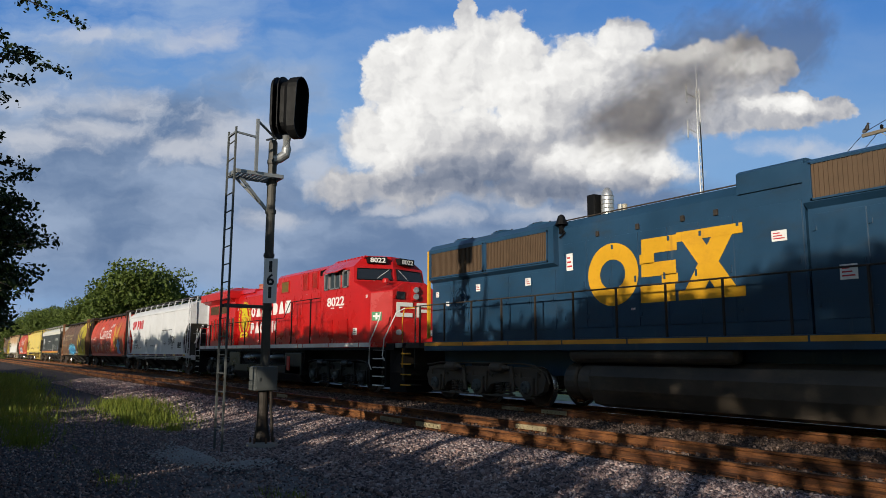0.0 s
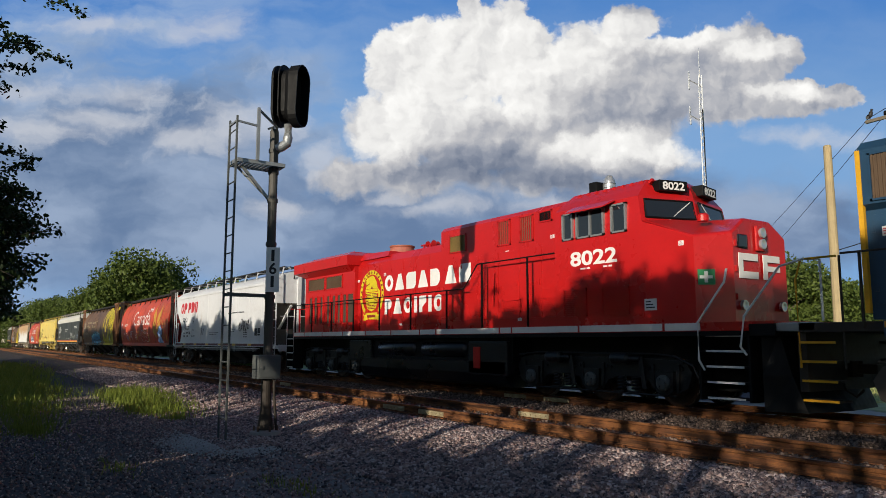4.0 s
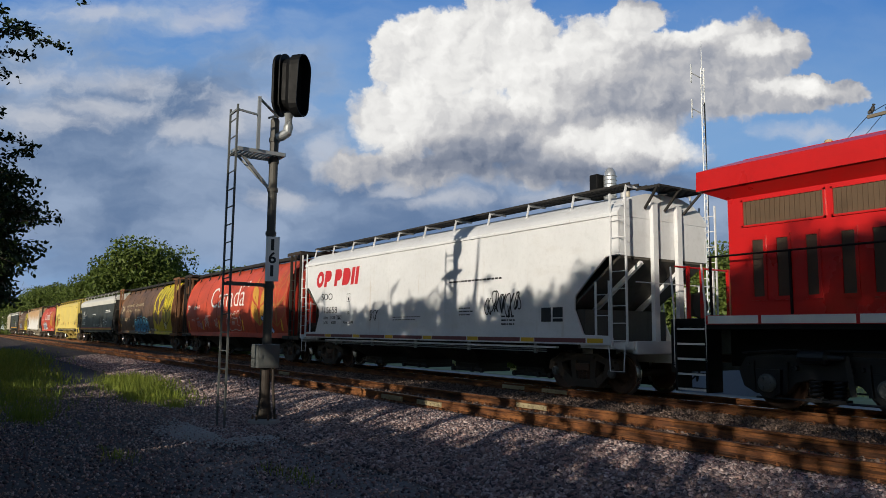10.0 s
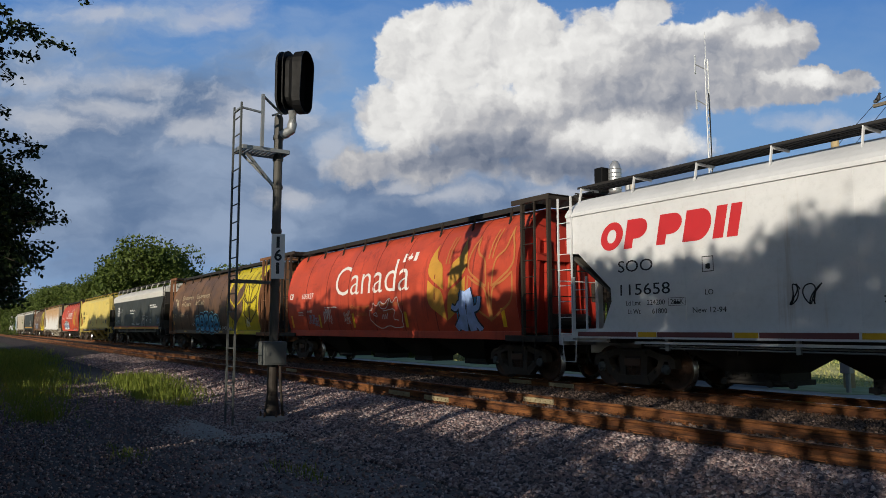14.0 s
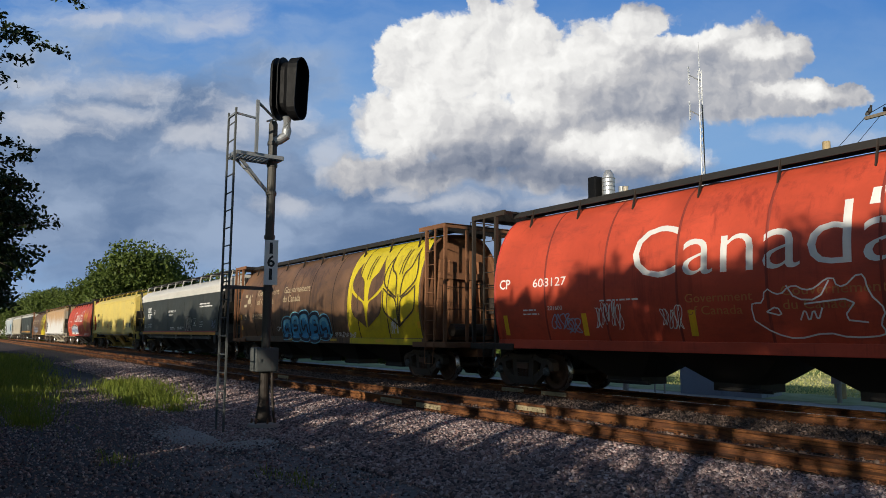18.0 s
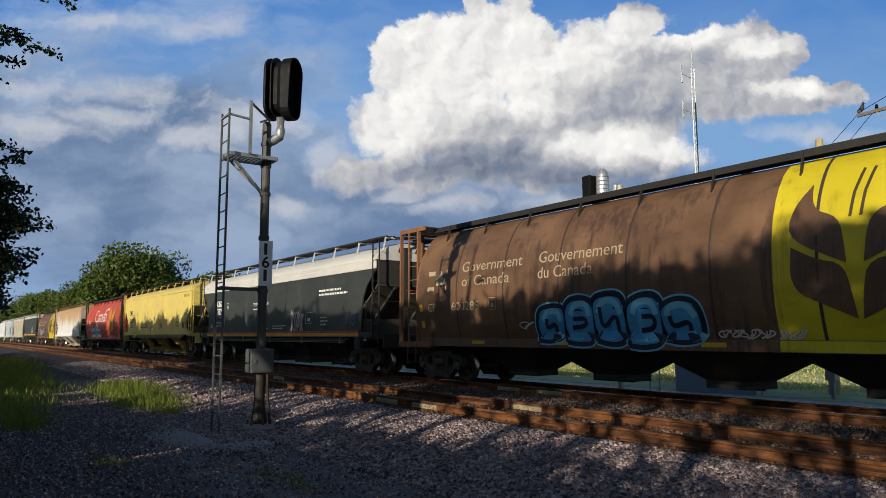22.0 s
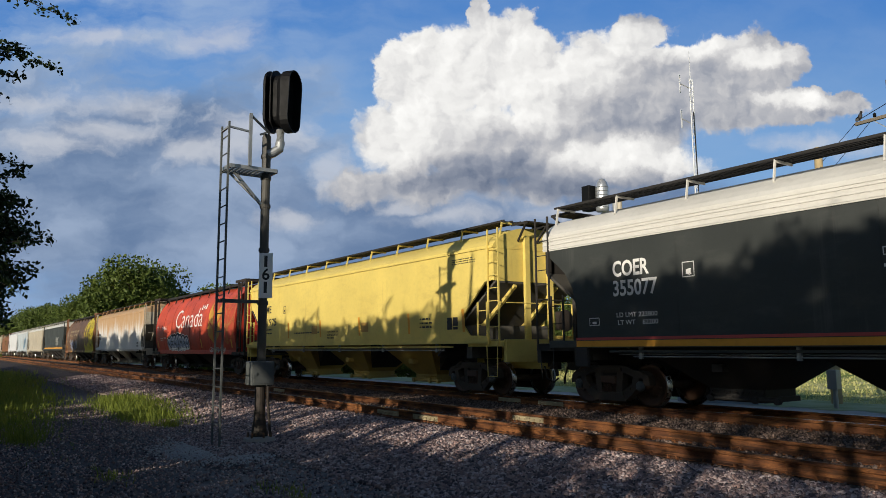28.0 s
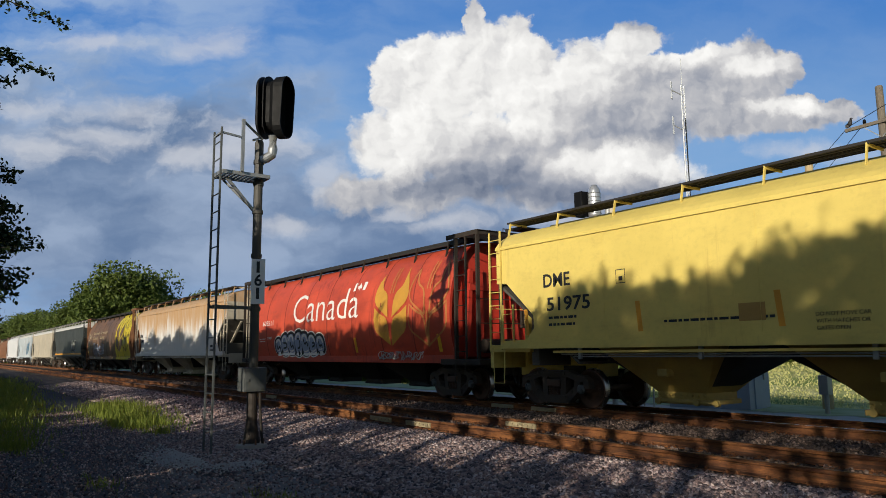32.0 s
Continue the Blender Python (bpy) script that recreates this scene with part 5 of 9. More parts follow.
P_RAILING = plain("dark_red_railing", (0.07, 0.008, 0.008), 0.5)


def blue_locomotive():
    c0 = -8.2
    car = thing("locomotive", "grimy blue diesel locomotive with amber block lettering", "locomotive")
    X = lambda x: x - c0
    yh = 0.95
    bm = bmesh.new()
    prism(bm, [(-yh, 1.7), (-yh, 4.2), (-yh - 0.0, 4.42), (-0.80, 4.62), (0, 4.70), (0.80, 4.62), (yh, 4.42), (yh, 1.7)], "x", X(-13.3), X(-6.95))
    part("hood", fix(bm), P_LOCO_BLUE, car)
    bm = bmesh.new()
    prism(bm, [(-yh, 1.7), (-yh, 3.50), (-1.12, 3.58), (-1.12, 4.50), (-0.95, 4.66), (0.95, 4.66), (1.12, 4.50), (1.12, 3.58), (yh, 3.50), (yh, 1.7)], "x", X(-19.0), X(-13.3))
    part("radiator_hood", fix(bm), P_LOCO_BLUE, car)
    bm = bmesh.new()
    prism(bm, [(-1.0, 4.40), (-1.0, 4.80), (-0.9, 4.86), (0.9, 4.86), (1.0, 4.80), (1.0, 4.40)], "x", X(-8.25), X(-6.9))
    part("dynamic_brake_housing", fix(bm), P_LOCO_BLUE, car)
    bm = bmesh.new()
    prism(bm, [(-yh, 1.7), (-yh, 3.9), (-1.08, 4.0), (-1.08, 4.72), (-0.9, 4.8), (0.9, 4.8), (1.08, 4.72), (1.08, 4.0), (yh, 3.9), (yh, 1.7)], "x", X(-6.9), X(-0.6))
    part("front_hood", fix(bm), P_LOCO_BLUE, car)
    bm = bmesh.new()
    prism(bm, [(-1.5, 1.7), (-1.5, 4.2), (-1.1, 4.72), (1.1, 4.72), (1.5, 4.2), (1.5, 1.7)], "x", X(-0.6), X(1.6))
    prism(bm, [(-1.0, 1.7), (-1.0, 3.2), (1.0, 3.2), (1.0, 1.7)], "x", X(1.6), X(3.0))
    part("cab", fix(bm), P_LOCO_BLUE, car)
    for x0, x1, n in ((-18.82, -16.16, 40), (-16.04, -13.5, 38)):
        slats(car, X(x0), X(x1), 3.62, 4.42, -1.125, P_GRILLE, P_LOCO_BLUE, n)
        bm = bmesh.new()
        box(bm, X(x0) + 0.03, X(x1) - 0.03, -1.126, -1.121, 3.64, 4.40)
        part("radiator_core", bm, P_GRILLE, car)
    for x0, x1, n in ((-6.75, -4.7, 24), (-4.5, -2.2, 26)):
        slats(car, X(x0), X(x1), 4.02, 4.70, -1.085, P_GRILLE, P_LOCO_BLUE, n)
        bm = bmesh.new()
        box(bm, X(x0) + 0.03, X(x1) - 0.03, -1.086, -1.081, 4.04, 4.68)
        part("radiator_core", bm, P_GRILLE, car)
    for x in (-18.1, -16.2, -14.6):
        bm = bmesh.new()
        lathe(bm, [(0.64, 4.60), (0.66, 4.74), (0.60, 4.82), (0.52, 4.80), (0.1, 4.76)], "z", (X(x), 0, 0), 26)
        fan = part("radiator_fan", fix(bm), P_LOCO_BLUE, car)
        bm = bmesh.new()
        for k in range(8):
            a = k * math.tau / 8
            tube(bm, [(X(x), 0, 4.90), (X(x) + 0.35 * math.cos(a), 0.35 * math.sin(a), 4.88), (X(x) + 0.64 * math.cos(a), 0.64 * math.sin(a), 4.81)], 0.012, 5)
        part("fan_guard", bm, M_STEEL_DARK, fan)
    # hand brake wheel on the hood side
    bm = bmesh.new()
    tube(bm, [(X(-17.35) + 0.29 * math.cos(k * math.tau / 24), -1.10, 2.93 + 0.29 * math.sin(k * math.tau / 24)) for k in range(25)], 0.018, 6)
    for k in range(5):
        a = k * math.tau / 5 + 0.3
        tube(bm, [(X(-17.35), -1.06, 2.93), (X(-17.35) + 0.28 * math.cos(a), -1.10, 2.93 + 0.28 * math.sin(a))], 0.014, 5)
    lathe(bm, [(0.10, -1.10), (0.16, -1.0), (0.2, -0.95)], "y", (X(-17.35), 0, 2.93), 16)
    part("brake_wheel", fix(bm), P_LOCO_BLUE, car, "blue hand brake wheel")
    slats(car, X(-17.3), X(-17.05), 2.05, 2.5, -yh - 0.01, P_LOCO_BLUE, P_LOCO_BLUE, 6, False, "louvre")
    # bell and stub by the radiator
    bm = bmesh.new()
    lathe(bm, [(0.16, 4.52), (0.13, 4.60), (0.08, 4.74), (0.03, 4.78)], "z", (X(-13.15), -0.98, 0), 14)
    box(bm, X(-13.2), X(-13.1), -1.02, -0.9, 4.3, 4.6)
    tube(bm, [(X(-13.15), -1.0, 4.5), (X(-13.0), -1.0, 4.3), (X(-13.2), -1.0, 4.2)], 0.02, 6)
    part("bell", fix(bm), M_BLACK, car, "black bell on its bracket")
    bm = bmesh.new()
    for a, b, z in ((X(-13.3), X(-8.25), 4.69),):
        beam(bm, (a, -0.84, z - 0.05), (b, -0.84, z - 0.05), 0.02, 0.03)
    for x in (-12, -10.8, -9.6, -8.8):
        box(bm, X(x), X(x) + 0.09, -0.99, -0.94, 4.08, 4.2)
    part("roof_seam", bm, M_STEEL_DARK, car)
    panel_lines(car, [(X(-13.1 + 0.79 * k), X(-13.1 + 0.79 * k + 0.75), 1.95, 4.02) for k in range(6)], -yh, P_LOCO_BLUE)
    panel_lines(car, [(X(-18.9 + 0.92 * k), X(-18.9 + 0.92 * k + 0.88), 1.95, 3.42) for k in range(6)], -yh, P_LOCO_BLUE)
    panel_lines(car, [(X(-8.3 + 0.0), X(-7.0), 1.95, 4.1)] + [(X(-6.8 + 0.95 * k), X(-6.8 + 0.95 * k + 0.9), 1.95, 3.8) for k in range(5)], -yh, P_LOCO_BLUE)
    # sill, stripe, deck
    bm = bmesh.new()
    box(bm, X(-18.6), X(3.2), -1.5, 1.5, 1.42, 1.68, 0.01)
    box(bm, X(-18.6), X(3.2), -0.75, 0.75, 0.8, 1.42)
    part("underframe", bm, P_LOCO_BLUE, car)
    for k in range(11):
        x0 = -18.6 + 1.98 * k
        bm = flat(bmesh.new(), [(X(x0) + 0.02, 1.56), (X(x0 + 1.96), 1.56), (X(x0 + 1.96), 1.66), (X(x0) + 0.02, 1.66)], -1.5, 0.008)
        part("sill_stripe", bm, P_ORANGE, car, "amber stripe along the sill")
    bm = bmesh.new()
    box(bm, X(-19.03), X(-18.95), -1.13, -1.05, 1.8, 4.5)
    part("hood_corner", bm, P_GOLD, car, "amber corner strip")
    bm = bmesh.new()
    lathe(bm, [(0.12, 0), (0.12, -0.10), (0.05, -0.12)], "x", (X(-19.02), -0.6, 4.0), 14)
    part("marker_light", fix(bm), P_GOLD, car)
    # rear platform, steps and rails
    bm = bmesh.new()
    box(bm, X(-20.0), X(-18.6), -1.45, 1.45, 1.5, 1.66, 0.01)
    box(bm, X(-20.05), X(-19.9), -1.4, 1.4, 0.5, 1.5)
    part("rear_platform", bm, M_STEEL_DARK, car)
    for k in range(4):
        for ya in (-1.5, 1.1):
            part("step", box(bmesh.new(), X(-19.95), X(-19.35), ya, ya + 0.4, 0.35 + 0.32 * k, 0.39 + 0.32 * k), M_STEEL_DARK, car)
    for k in range(4):
        bm = flat(bmesh.new(), [(X(-19.95), 0.35 + 0.32 * k), (X(-19.35), 0.35 + 0.32 * k), (X(-19.35), 0.39 + 0.32 * k), (X(-19.95), 0.39 + 0.32 * k)], -1.5, 0.006)
        part("step_edge", bm, P_GOLD, car, "amber step edge")
    for y in (-1.42, 1.42):
        rail_bar(car, [(X(-20.0), y, 0.9), (X(-20.02), y, 2.4), (X(-19.9), y, 2.75), (X(-19.3), y, 2.75)], 0.02, P_GOLD, "handrail")
        rail_bar(car, [(X(-19.25), y, 0.9), (X(-19.25), y, 2.75)], 0.02, M_STEEL_DARK, "handrail")
    handrail(car, [(X(-19.2), 2.78), (X(3.0), 2.74)], [X(-18.9 + 1.32 * k) for k in range(17)], -1.47, M_STEEL_DARK)
    # tank, air reservoir, trucks
    bm = bmesh.new()
    sec = [(-1.30, 0.55), (-1.34, 0.85), (-1.22, 1.08), (-0.9, 1.18), (0.9, 1.18), (1.22, 1.08), (1.34, 0.85), (1.30, 0.50), (1.14, 0.24), (0.8, 0.15), (-0.8, 0.15), (-1.14, 0.24)]
    prism(bm, sec, "x", X(-12.0), X(-3.6))
    part("fuel_tank", fix(bm), P_TANK_DUSTY, car, "dusty black fuel tank")
    for x in (-12.6, -12.15):
        bm = bmesh.new()
        lathe(bm, [(0.38, -0.2), (0.42, -0.16), (0.42, 0.16), (0.38, 0.2)], "x", (X(x), -0.95, 0.72), 20)
        part("tank_end", fix(bm), P_TANK_DUSTY, car)
    bm = bmesh.new()
    lathe(bm, [(0.05, -2.2), (0.16, -2.15), (0.19, -2.05), (0.19, 2.05), (0.16, 2.15), (0.05, 2.2)], "x", (X(-10.4), -1.22, 1.33), 16)
    part("air_reservoir", fix(bm), P_TANK_DUSTY, car)
    loco_truck(car, X(-16.3), plain("grey_truck_casting", (0.10, 0.078, 0.058), 0.7, 0, 0.4))
    loco_truck(car, X(-0.3), M_STEEL_DARK)
    coupler(car, X(-20.1), -1)
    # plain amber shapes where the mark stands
    y = -yh - 0.02
    bm = bmesh.new()
    n = 36
    cx, cz = X(-11.52), 3.14
    for k in range(n):
        a0, a1 = math.tau * k / n, math.tau * (k + 1) / n
        flat(bm, [(cx + 0.76 * math.cos(a0), cz + 0.72 * math.sin(a0)), (cx + 0.76 * math.cos(a1), cz + 0.72 * math.sin(a1)), (cx + 0.38 * math.cos(a1), cz + 0.34 * math.sin(a1)), (cx + 0.38 * math.cos(a0), cz + 0.34 * math.sin(a0))], y)
    part("side_emblem", bm, P_GOLD, car, "amber painted ring")
    bm = bmesh.new()
    x0, x1 = X(-10.72), X(-9.72)
    for za, zb, xa, xb in ((2.44, 2.80, x0, x1 - 0.08), (2.80, 3.02, x1 - 0.42, x1), (3.0, 3.30, x0 + 0.04, x1 - 0.04), (3.28, 3.50, x0, x0 + 0.40), (3.50, 3.83, x0 + 0.06, x1)):
        flat(bm, [(xa, za), (xb, za), (xb, zb), (xa, zb)], y)
    part("side_emblem", bm, P_GOLD, car, "amber stacked bars")
    bm = bmesh.new()
    x0, x1 = X(-9.72), X(-8.18)
    for a, b in (((x0 + 0.28, 2.46), (x1 - 0.34, 3.86)), ((x1 - 0.30, 2.46), (x0 + 0.24, 3.86))):
        w = 0.24
        flat(bm, [(a[0] - w, a[1]), (a[0] + w, a[1]), (b[0] + w, b[1]), (b[0] - w, b[1])], y, 0.006 if a[0] < b[0] else 0.0095)
    flat(bm, [(x0, 3.66), (x1, 3.66), (x1, 3.86), (x0, 3.86)], y, 0.012)
    flat(bm, [(x0, 2.44), (x1, 2.44), (x1, 2.64), (x0, 2.64)], y, 0.012)
    part("side_emblem", bm, P_GOLD, car, "amber crossed bars")
    for x, z, w, h in ((-13.0, 3.35, 0.22, 0.42), (-18.75, 3.05, 0.16, 0.16), (-16.7, 3.1, 0.2, 0.2), (-14.55, 3.1, 0.22, 0.2), (-7.6, 3.4, 0.30, 0.2), (-6.4, 2.6, 0.30, 0.26), (-18.2, 2.75, 0.16, 0.14), (-11.0, 2.3, 0.12, 0.05)):
        stencil_card(car, X(x), z, w, h, y, P_REDTXT)
    return car, c0


def red_locomotive():
    c0 = -31.1
    car = thing("locomotive", "glossy red diesel locomotive with white lettering and yellow crest", "locomotive")
    X = lambda x: x - c0
    yh = 1.0
    R = P_LOCO_RED

    def sect(x0, x1, poly, name, mat=R):
        return part(name, fix(prism(bmesh.new(), poly, "x", X(x0), X(x1))), mat, car)
    sect(-37.08, -31.35, [(-yh, 1.7), (-yh, 4.1), (-0.82, 4.36), (0.82, 4.36), (yh, 4.1), (yh, 1.7)], "engine_hood")
    sect(-31.4, -25.9, [(-1.12, 1.7), (-1.12, 4.66), (-1.0, 4.78), (1.0, 4.78), (1.12, 4.66), (1.12, 1.7)], "equipment_hood")
    sect(-41.5, -37.06, [(-1.15, 1.7), (-1.15, 4.15), (1.15, 4.15), (1.15, 1.7)], "radiator_cab")
    bm = bmesh.new()
    loft(bm, [[(X(-41.95), -1.5, 4.12), (X(-37.0), -1.5, 4.14), (X(-37.0), 1.5, 4.14), (X(-41.95), 1.5, 4.12)],
              [(X(-41.92), -1.52, 4.50), (X(-37.0), -1.52, 4.50), (X(-37.0), 1.52, 4.50), (X(-41.92), 1.52, 4.50)],
              [(X(-41.3), -1.1, 4.66), (X(-37.4), -1.1, 4.66), (X(-37.4), 1.1, 4.66), (X(-41.3), 1.1, 4.66)]])
    part("radiator_wing", fix(bm), R, car)
    bm = bmesh.new()
    loft(bm, [[(X(-41.5), -1.12, 3.92), (X(-37.3), -1.12, 3.92), (X(-37.3), 1.12, 3.92), (X(-41.5), 1.12, 3.92)],
              [(X(-41.95), -1.48, 4.14), (X(-37.0), -1.48, 4.15), (X(-37.0), 1.48, 4.15), (X(-41.95), 1.48, 4.14)]])
    part("wing_soffit", fix(bm), R, car)
    bm = bmesh.new()
    for s in (-1, 1):
        beam(bm, (X(-41.25), s * 0.95, 4.69), (X(-37.5), s * 0.95, 4.69), 0.03, 0.04)
    for k in range(15):
        xx = X(-41.2 + 0.26 * k)
        beam(bm, (xx, -0.95, 4.69), (xx, 0.95, 4.69), 0.04, 0.02)
    part("roof_grating", bm, P_LOCO_RED, car)
    # hump behind the stack
    bm = bmesh.new()
    loft(bm, [[(X(-37.3), -0.95, 4.3), (X(-34.95), -0.95, 4.3), (X(-34.95), 0.95, 4.3), (X(-37.3), 0.95, 4.3)],
              [(X(-37.2), -0.80, 4.56), (X(-35.1), -0.80, 4.50), (X(-35.1), 0.80, 4.50), (X(-37.2), 0.80, 4.56)]])
    part("hood_hump", fix(bm), R, car)
    # cab and nose
    bm = bmesh.new()
    rows = []
    for z, xb, xs, yw, xc in ((1.70, -25.95, -23.25, 1.5, -23.2), (3.88, -25.95, -23.25, 1.5, -23.2), (3.90, -25.95, -23.28, 1.5, -22.95), (4.44, -25.95, -23.38, 1.46, -23.06), (4.64, -25.9, -23.45, 1.24, -23.12), (4.88, -25.8, -23.55, 0.95, -23.25)):
        rows.append([(X(xb), -yw, z), (X(xs), -yw, z), (X(xc), 0, z), (X(xs), yw, z), (X(xb), yw, z)])
    loft(bm, rows)
    part("cab", fix(bm), R, car)
    bm = bmesh.new()
    ring = [(-23.25, -1.5, 3.90), (-22.0, -1.5, 3.42), (-21.55, -0.9, 3.50), (-21.58, -0.45, 3.80), (-21.58, 0.45, 3.80), (-21.55, 0.9, 3.50), (-22.0, 1.5, 3.42), (-23.25, 1.5, 3.90)]
    lo = [bm.verts.new((X(px), py, 1.7)) for px, py, pz in ring]
    hi = [bm.verts.new((X(px), py, pz)) for px, py, pz in ring]
    peak = bm.verts.new((X(-22.75), 0, 3.95))
    for k in range(8):
        m = (k + 1) % 8
        bm.faces.new((lo[k], lo[m], hi[m], hi[k]))
        bm.faces.new((hi[k], hi[m], peak))
    bm.faces.new(lo[::-1])
    fix(bm)
    edges = [e for e in bm.edges if min(v.co.z for v in e.verts) > 1.75 and e.calc_face_angle(0) > 0.3]
    bmesh.ops.bevel(bm, geom=edges, offset=0.05, segments=2, affect="EDGES", profile=0.5)
    part("nose", fix(bm), R, car)
    for za, zb, py in ((2.05, 3.3, -0.86),):
        bm = bmesh.new()
        for zz in (2.15, 2.7, 3.2):
            box(bm, X(-21.55), X(-21.51), py, py + 0.05, zz, zz + 0.12)
        part("door_hinge", bm, R, car)
    bm = bmesh.new()
    lathe(bm, [(0.12, 3.80), (0.12, 3.92), (0.08, 3.96), (0.02, 3.97)], "z", (X(-22.3), -0.75, 0), 14)
    part("nose_beacon", fix(bm), R, car)
    bm = bmesh.new()
    for k in range(9):
        beam(bm, (X(-25.6 + 0.27 * k), -1.0, 4.78), (X(-25.5 + 0.27 * k), -1.0, 4.84), 0.08, 0.06)
    box(bm, X(-25.0), X(-23.9), -0.4, 0.4, 4.75, 4.9, 0.03)
    part("cab_roof_fitting", bm, R, car)
    # windscreens
    for s in (-1, 1):
        a = [Vector((X(-23.28), s * 1.42, 3.95)), Vector((X(-22.96), s * 0.05, 3.97)), Vector((X(-23.05), s * 0.05, 4.40)), Vector((X(-23.36), s * 1.38, 4.38))]
        ctr = sum(a, Vector()) / 4
        nrm = (a[1] - a[0]).cross(a[3] - a[0]).normalized() * (-s * -1)
        nrm = nrm if nrm.x > 0 else -nrm
        bm = bmesh.new()
        vs = [bm.verts.new(ctr + (p - ctr) * 0.9 + nrm * 0.02) for p in a]
        bm.faces.new(vs)
        w = part("windscreen", bm, P_GLASS, car, "dark windscreen pane")
        bm = bmesh.new()
        tube(bm, [ctr + (p - ctr) * 0.93 + nrm * 0.02 for p in (a + a[:1])], 0.022, 6)
        part("window_seal", bm, M_BLACK, w)
        bm = tube(bmesh.new(), [ctr + (a[2] - ctr) * 0.8 + nrm * 0.05, ctr + (a[0] - ctr) * 0.1 + nrm * 0.05 - Vector((0, 0, 0.25))], 0.010, 5)
        part("wiper", bm, M_WHITE, w)
        # number board
        m = (a[2] + a[3]) / 2
        along = (a[3] - a[2]).normalized() * (1 if s > 0 else -1)
        along = -along if along.dot(Vector((0, 0, 0)) + Vector((-1, 0, 0))) > 0 and s < 0 else along
        frame_m = Matrix.Identity(4)
        xa = (a[1] - a[0]).normalized() if s < 0 else (a[0] - a[1]).normalized()
        za = Vector((0, 0, 1))
        ya = za.cross(xa).normalized()
        for i in range(3):
            frame_m[i][0], frame_m[i][1], frame_m[i][2] = xa[i], ya[i], za[i]
        frame_m.translation = Vector((X(-23.14), s * 0.62, 4.60))
        bm = bmesh.new()
        box(bm, -0.37, 0.37, -0.04, 0.25, -0.02, 0.22, 0.012)
        nb = part("number_board", bm, M_BLACK, car, "black number board")
        nb.matrix_basis = frame_m
        words("number", "8022", 0.235, M_WHITETXT, nb, -0.29, -0.048, 0.015, 0.58, bold=0.006)
    # side windows with silver frames and a visor
    for x0, x1 in ((-25.66, -25.30), (-25.20, -24.32), (-24.12, -23.67)):
        z0, z1 = 3.70, 4.34
        bm = bmesh.new()
        for b in ((x0, x1, z0, z0 + 0.04), (x0, x1, z1 - 0.04, z1), (x0, x0 + 0.05, z0, z1), (x1 - 0.05, x1, z0, z1)):
            box(bm, X(b[0]), X(b[1]), -1.54, -1.44, b[2], b[3])
        if x1 - x0 > 0.6:
            box(bm, X((x0 + x1) / 2) - 0.025, X((x0 + x1) / 2) + 0.025, -1.54, -1.44, z0, z1)
        wf = part("side_window", bm, M_GALV, car, "silver-framed cab window")
        bm = flat(bmesh.new(), [(X(x0), z0), (X(x1), z0), (X(x1), z1), (X(x0), z1)], -1.505, 0.006)
        part("pane", bm, P_GLASS, wf)
    bm = bmesh.new()
    loft(bm, [[(X(-25.35), -1.47, 4.46), (X(-24.05), -1.47, 4.46), (X(-24.0), -1.50, 4.42), (X(-25.4), -1.50, 4.42)], [(X(-25.3), -1.78, 4.30), (X(-24.1), -1.78, 4.30), (X(-24.1), -1.78, 4.27), (X(-25.3), -1.78, 4.27)]])
    part("window_visor", fix(bm), R, car)
    words("number", "8022", 0.46, M_WHITETXT, car, X(-25.42), -1.506, 3.08, 1.44, bold=0.012)
    bars(car, X(-25.1), 2.98, 0.35, 1, -1.5, M_WHITETXT, h=0.04)
    bars(car, X(-24.4), 2.98, 0.4, 1, -1.5, M_WHITETXT, seed=3, h=0.04)
    for x0, x1 in ((-25.66, -24.91), (-24.45, -23.66)):
        slats(car, X(x0), X(x1), 1.92, 2.55, -1.5, R, R, 12, False, "louvre")
    stencil_card(car, X(-23.26), 1.98, 0.32, 0.24, -1.5)
    stencil_card(car, X(-22.35), 3.24, 0.13, 0.1, -1.5, P_REDTXT)
    # green placard with a white cross
    bm = flat(bmesh.new(), [(X(-21.96), 2.44), (X(-21.76), 2.44), (X(-21.76), 2.74), (X(-21.96), 2.74)], -1.30, 0.0)
    for v in bm.verts:
        v.co.y = -1.5 + (v.co.x - X(-22.0)) * 1.333 - 0.02
    pl = part("placard", bm, P_GREEN, car, "green placard with a white cross")
    bm = bmesh.new()
    for x0, x1, z0, z1 in ((-21.935, -21.785, 2.56, 2.62), (-21.88, -21.84, 2.48, 2.70)):
        flat(bm, [(X(x0), z0), (X(x1), z0), (X(x1), z1), (X(x0), z1)], 0, 0)
    for v in bm.verts:
        v.co.y = -1.5 + (v.co.x - X(-22.0)) * 1.333 - 0.028
    part("cross", bm, M_WHITETXT, pl)
    # front of the nose: small window, twin lamps, white shape
    bm = bmesh.new()
    box(bm, X(-21.57), X(-21.53), -0.74, -0.42, 3.18, 3.45, 0.03)
    part("nose_window", bm, P_GLASS, car)
    bm = bmesh.new()
    box(bm, X(-21.57), X(-21.50), -0.14, 0.14, 3.15, 3.66, 0.02)
    hl = part("headlight_panel", bm, R, car)
    for z in (3.29, 3.52):
        bm = bmesh.new()
        lathe(bm, [(0.10, 0.0), (0.105, 0.05), (0.085, 0.055), (0.03, 0.045)], "x", (X(-21.50), 0, z), 16)
        part("headlight", fix(bm), P_LENS, hl)
    bm = bmesh.new()
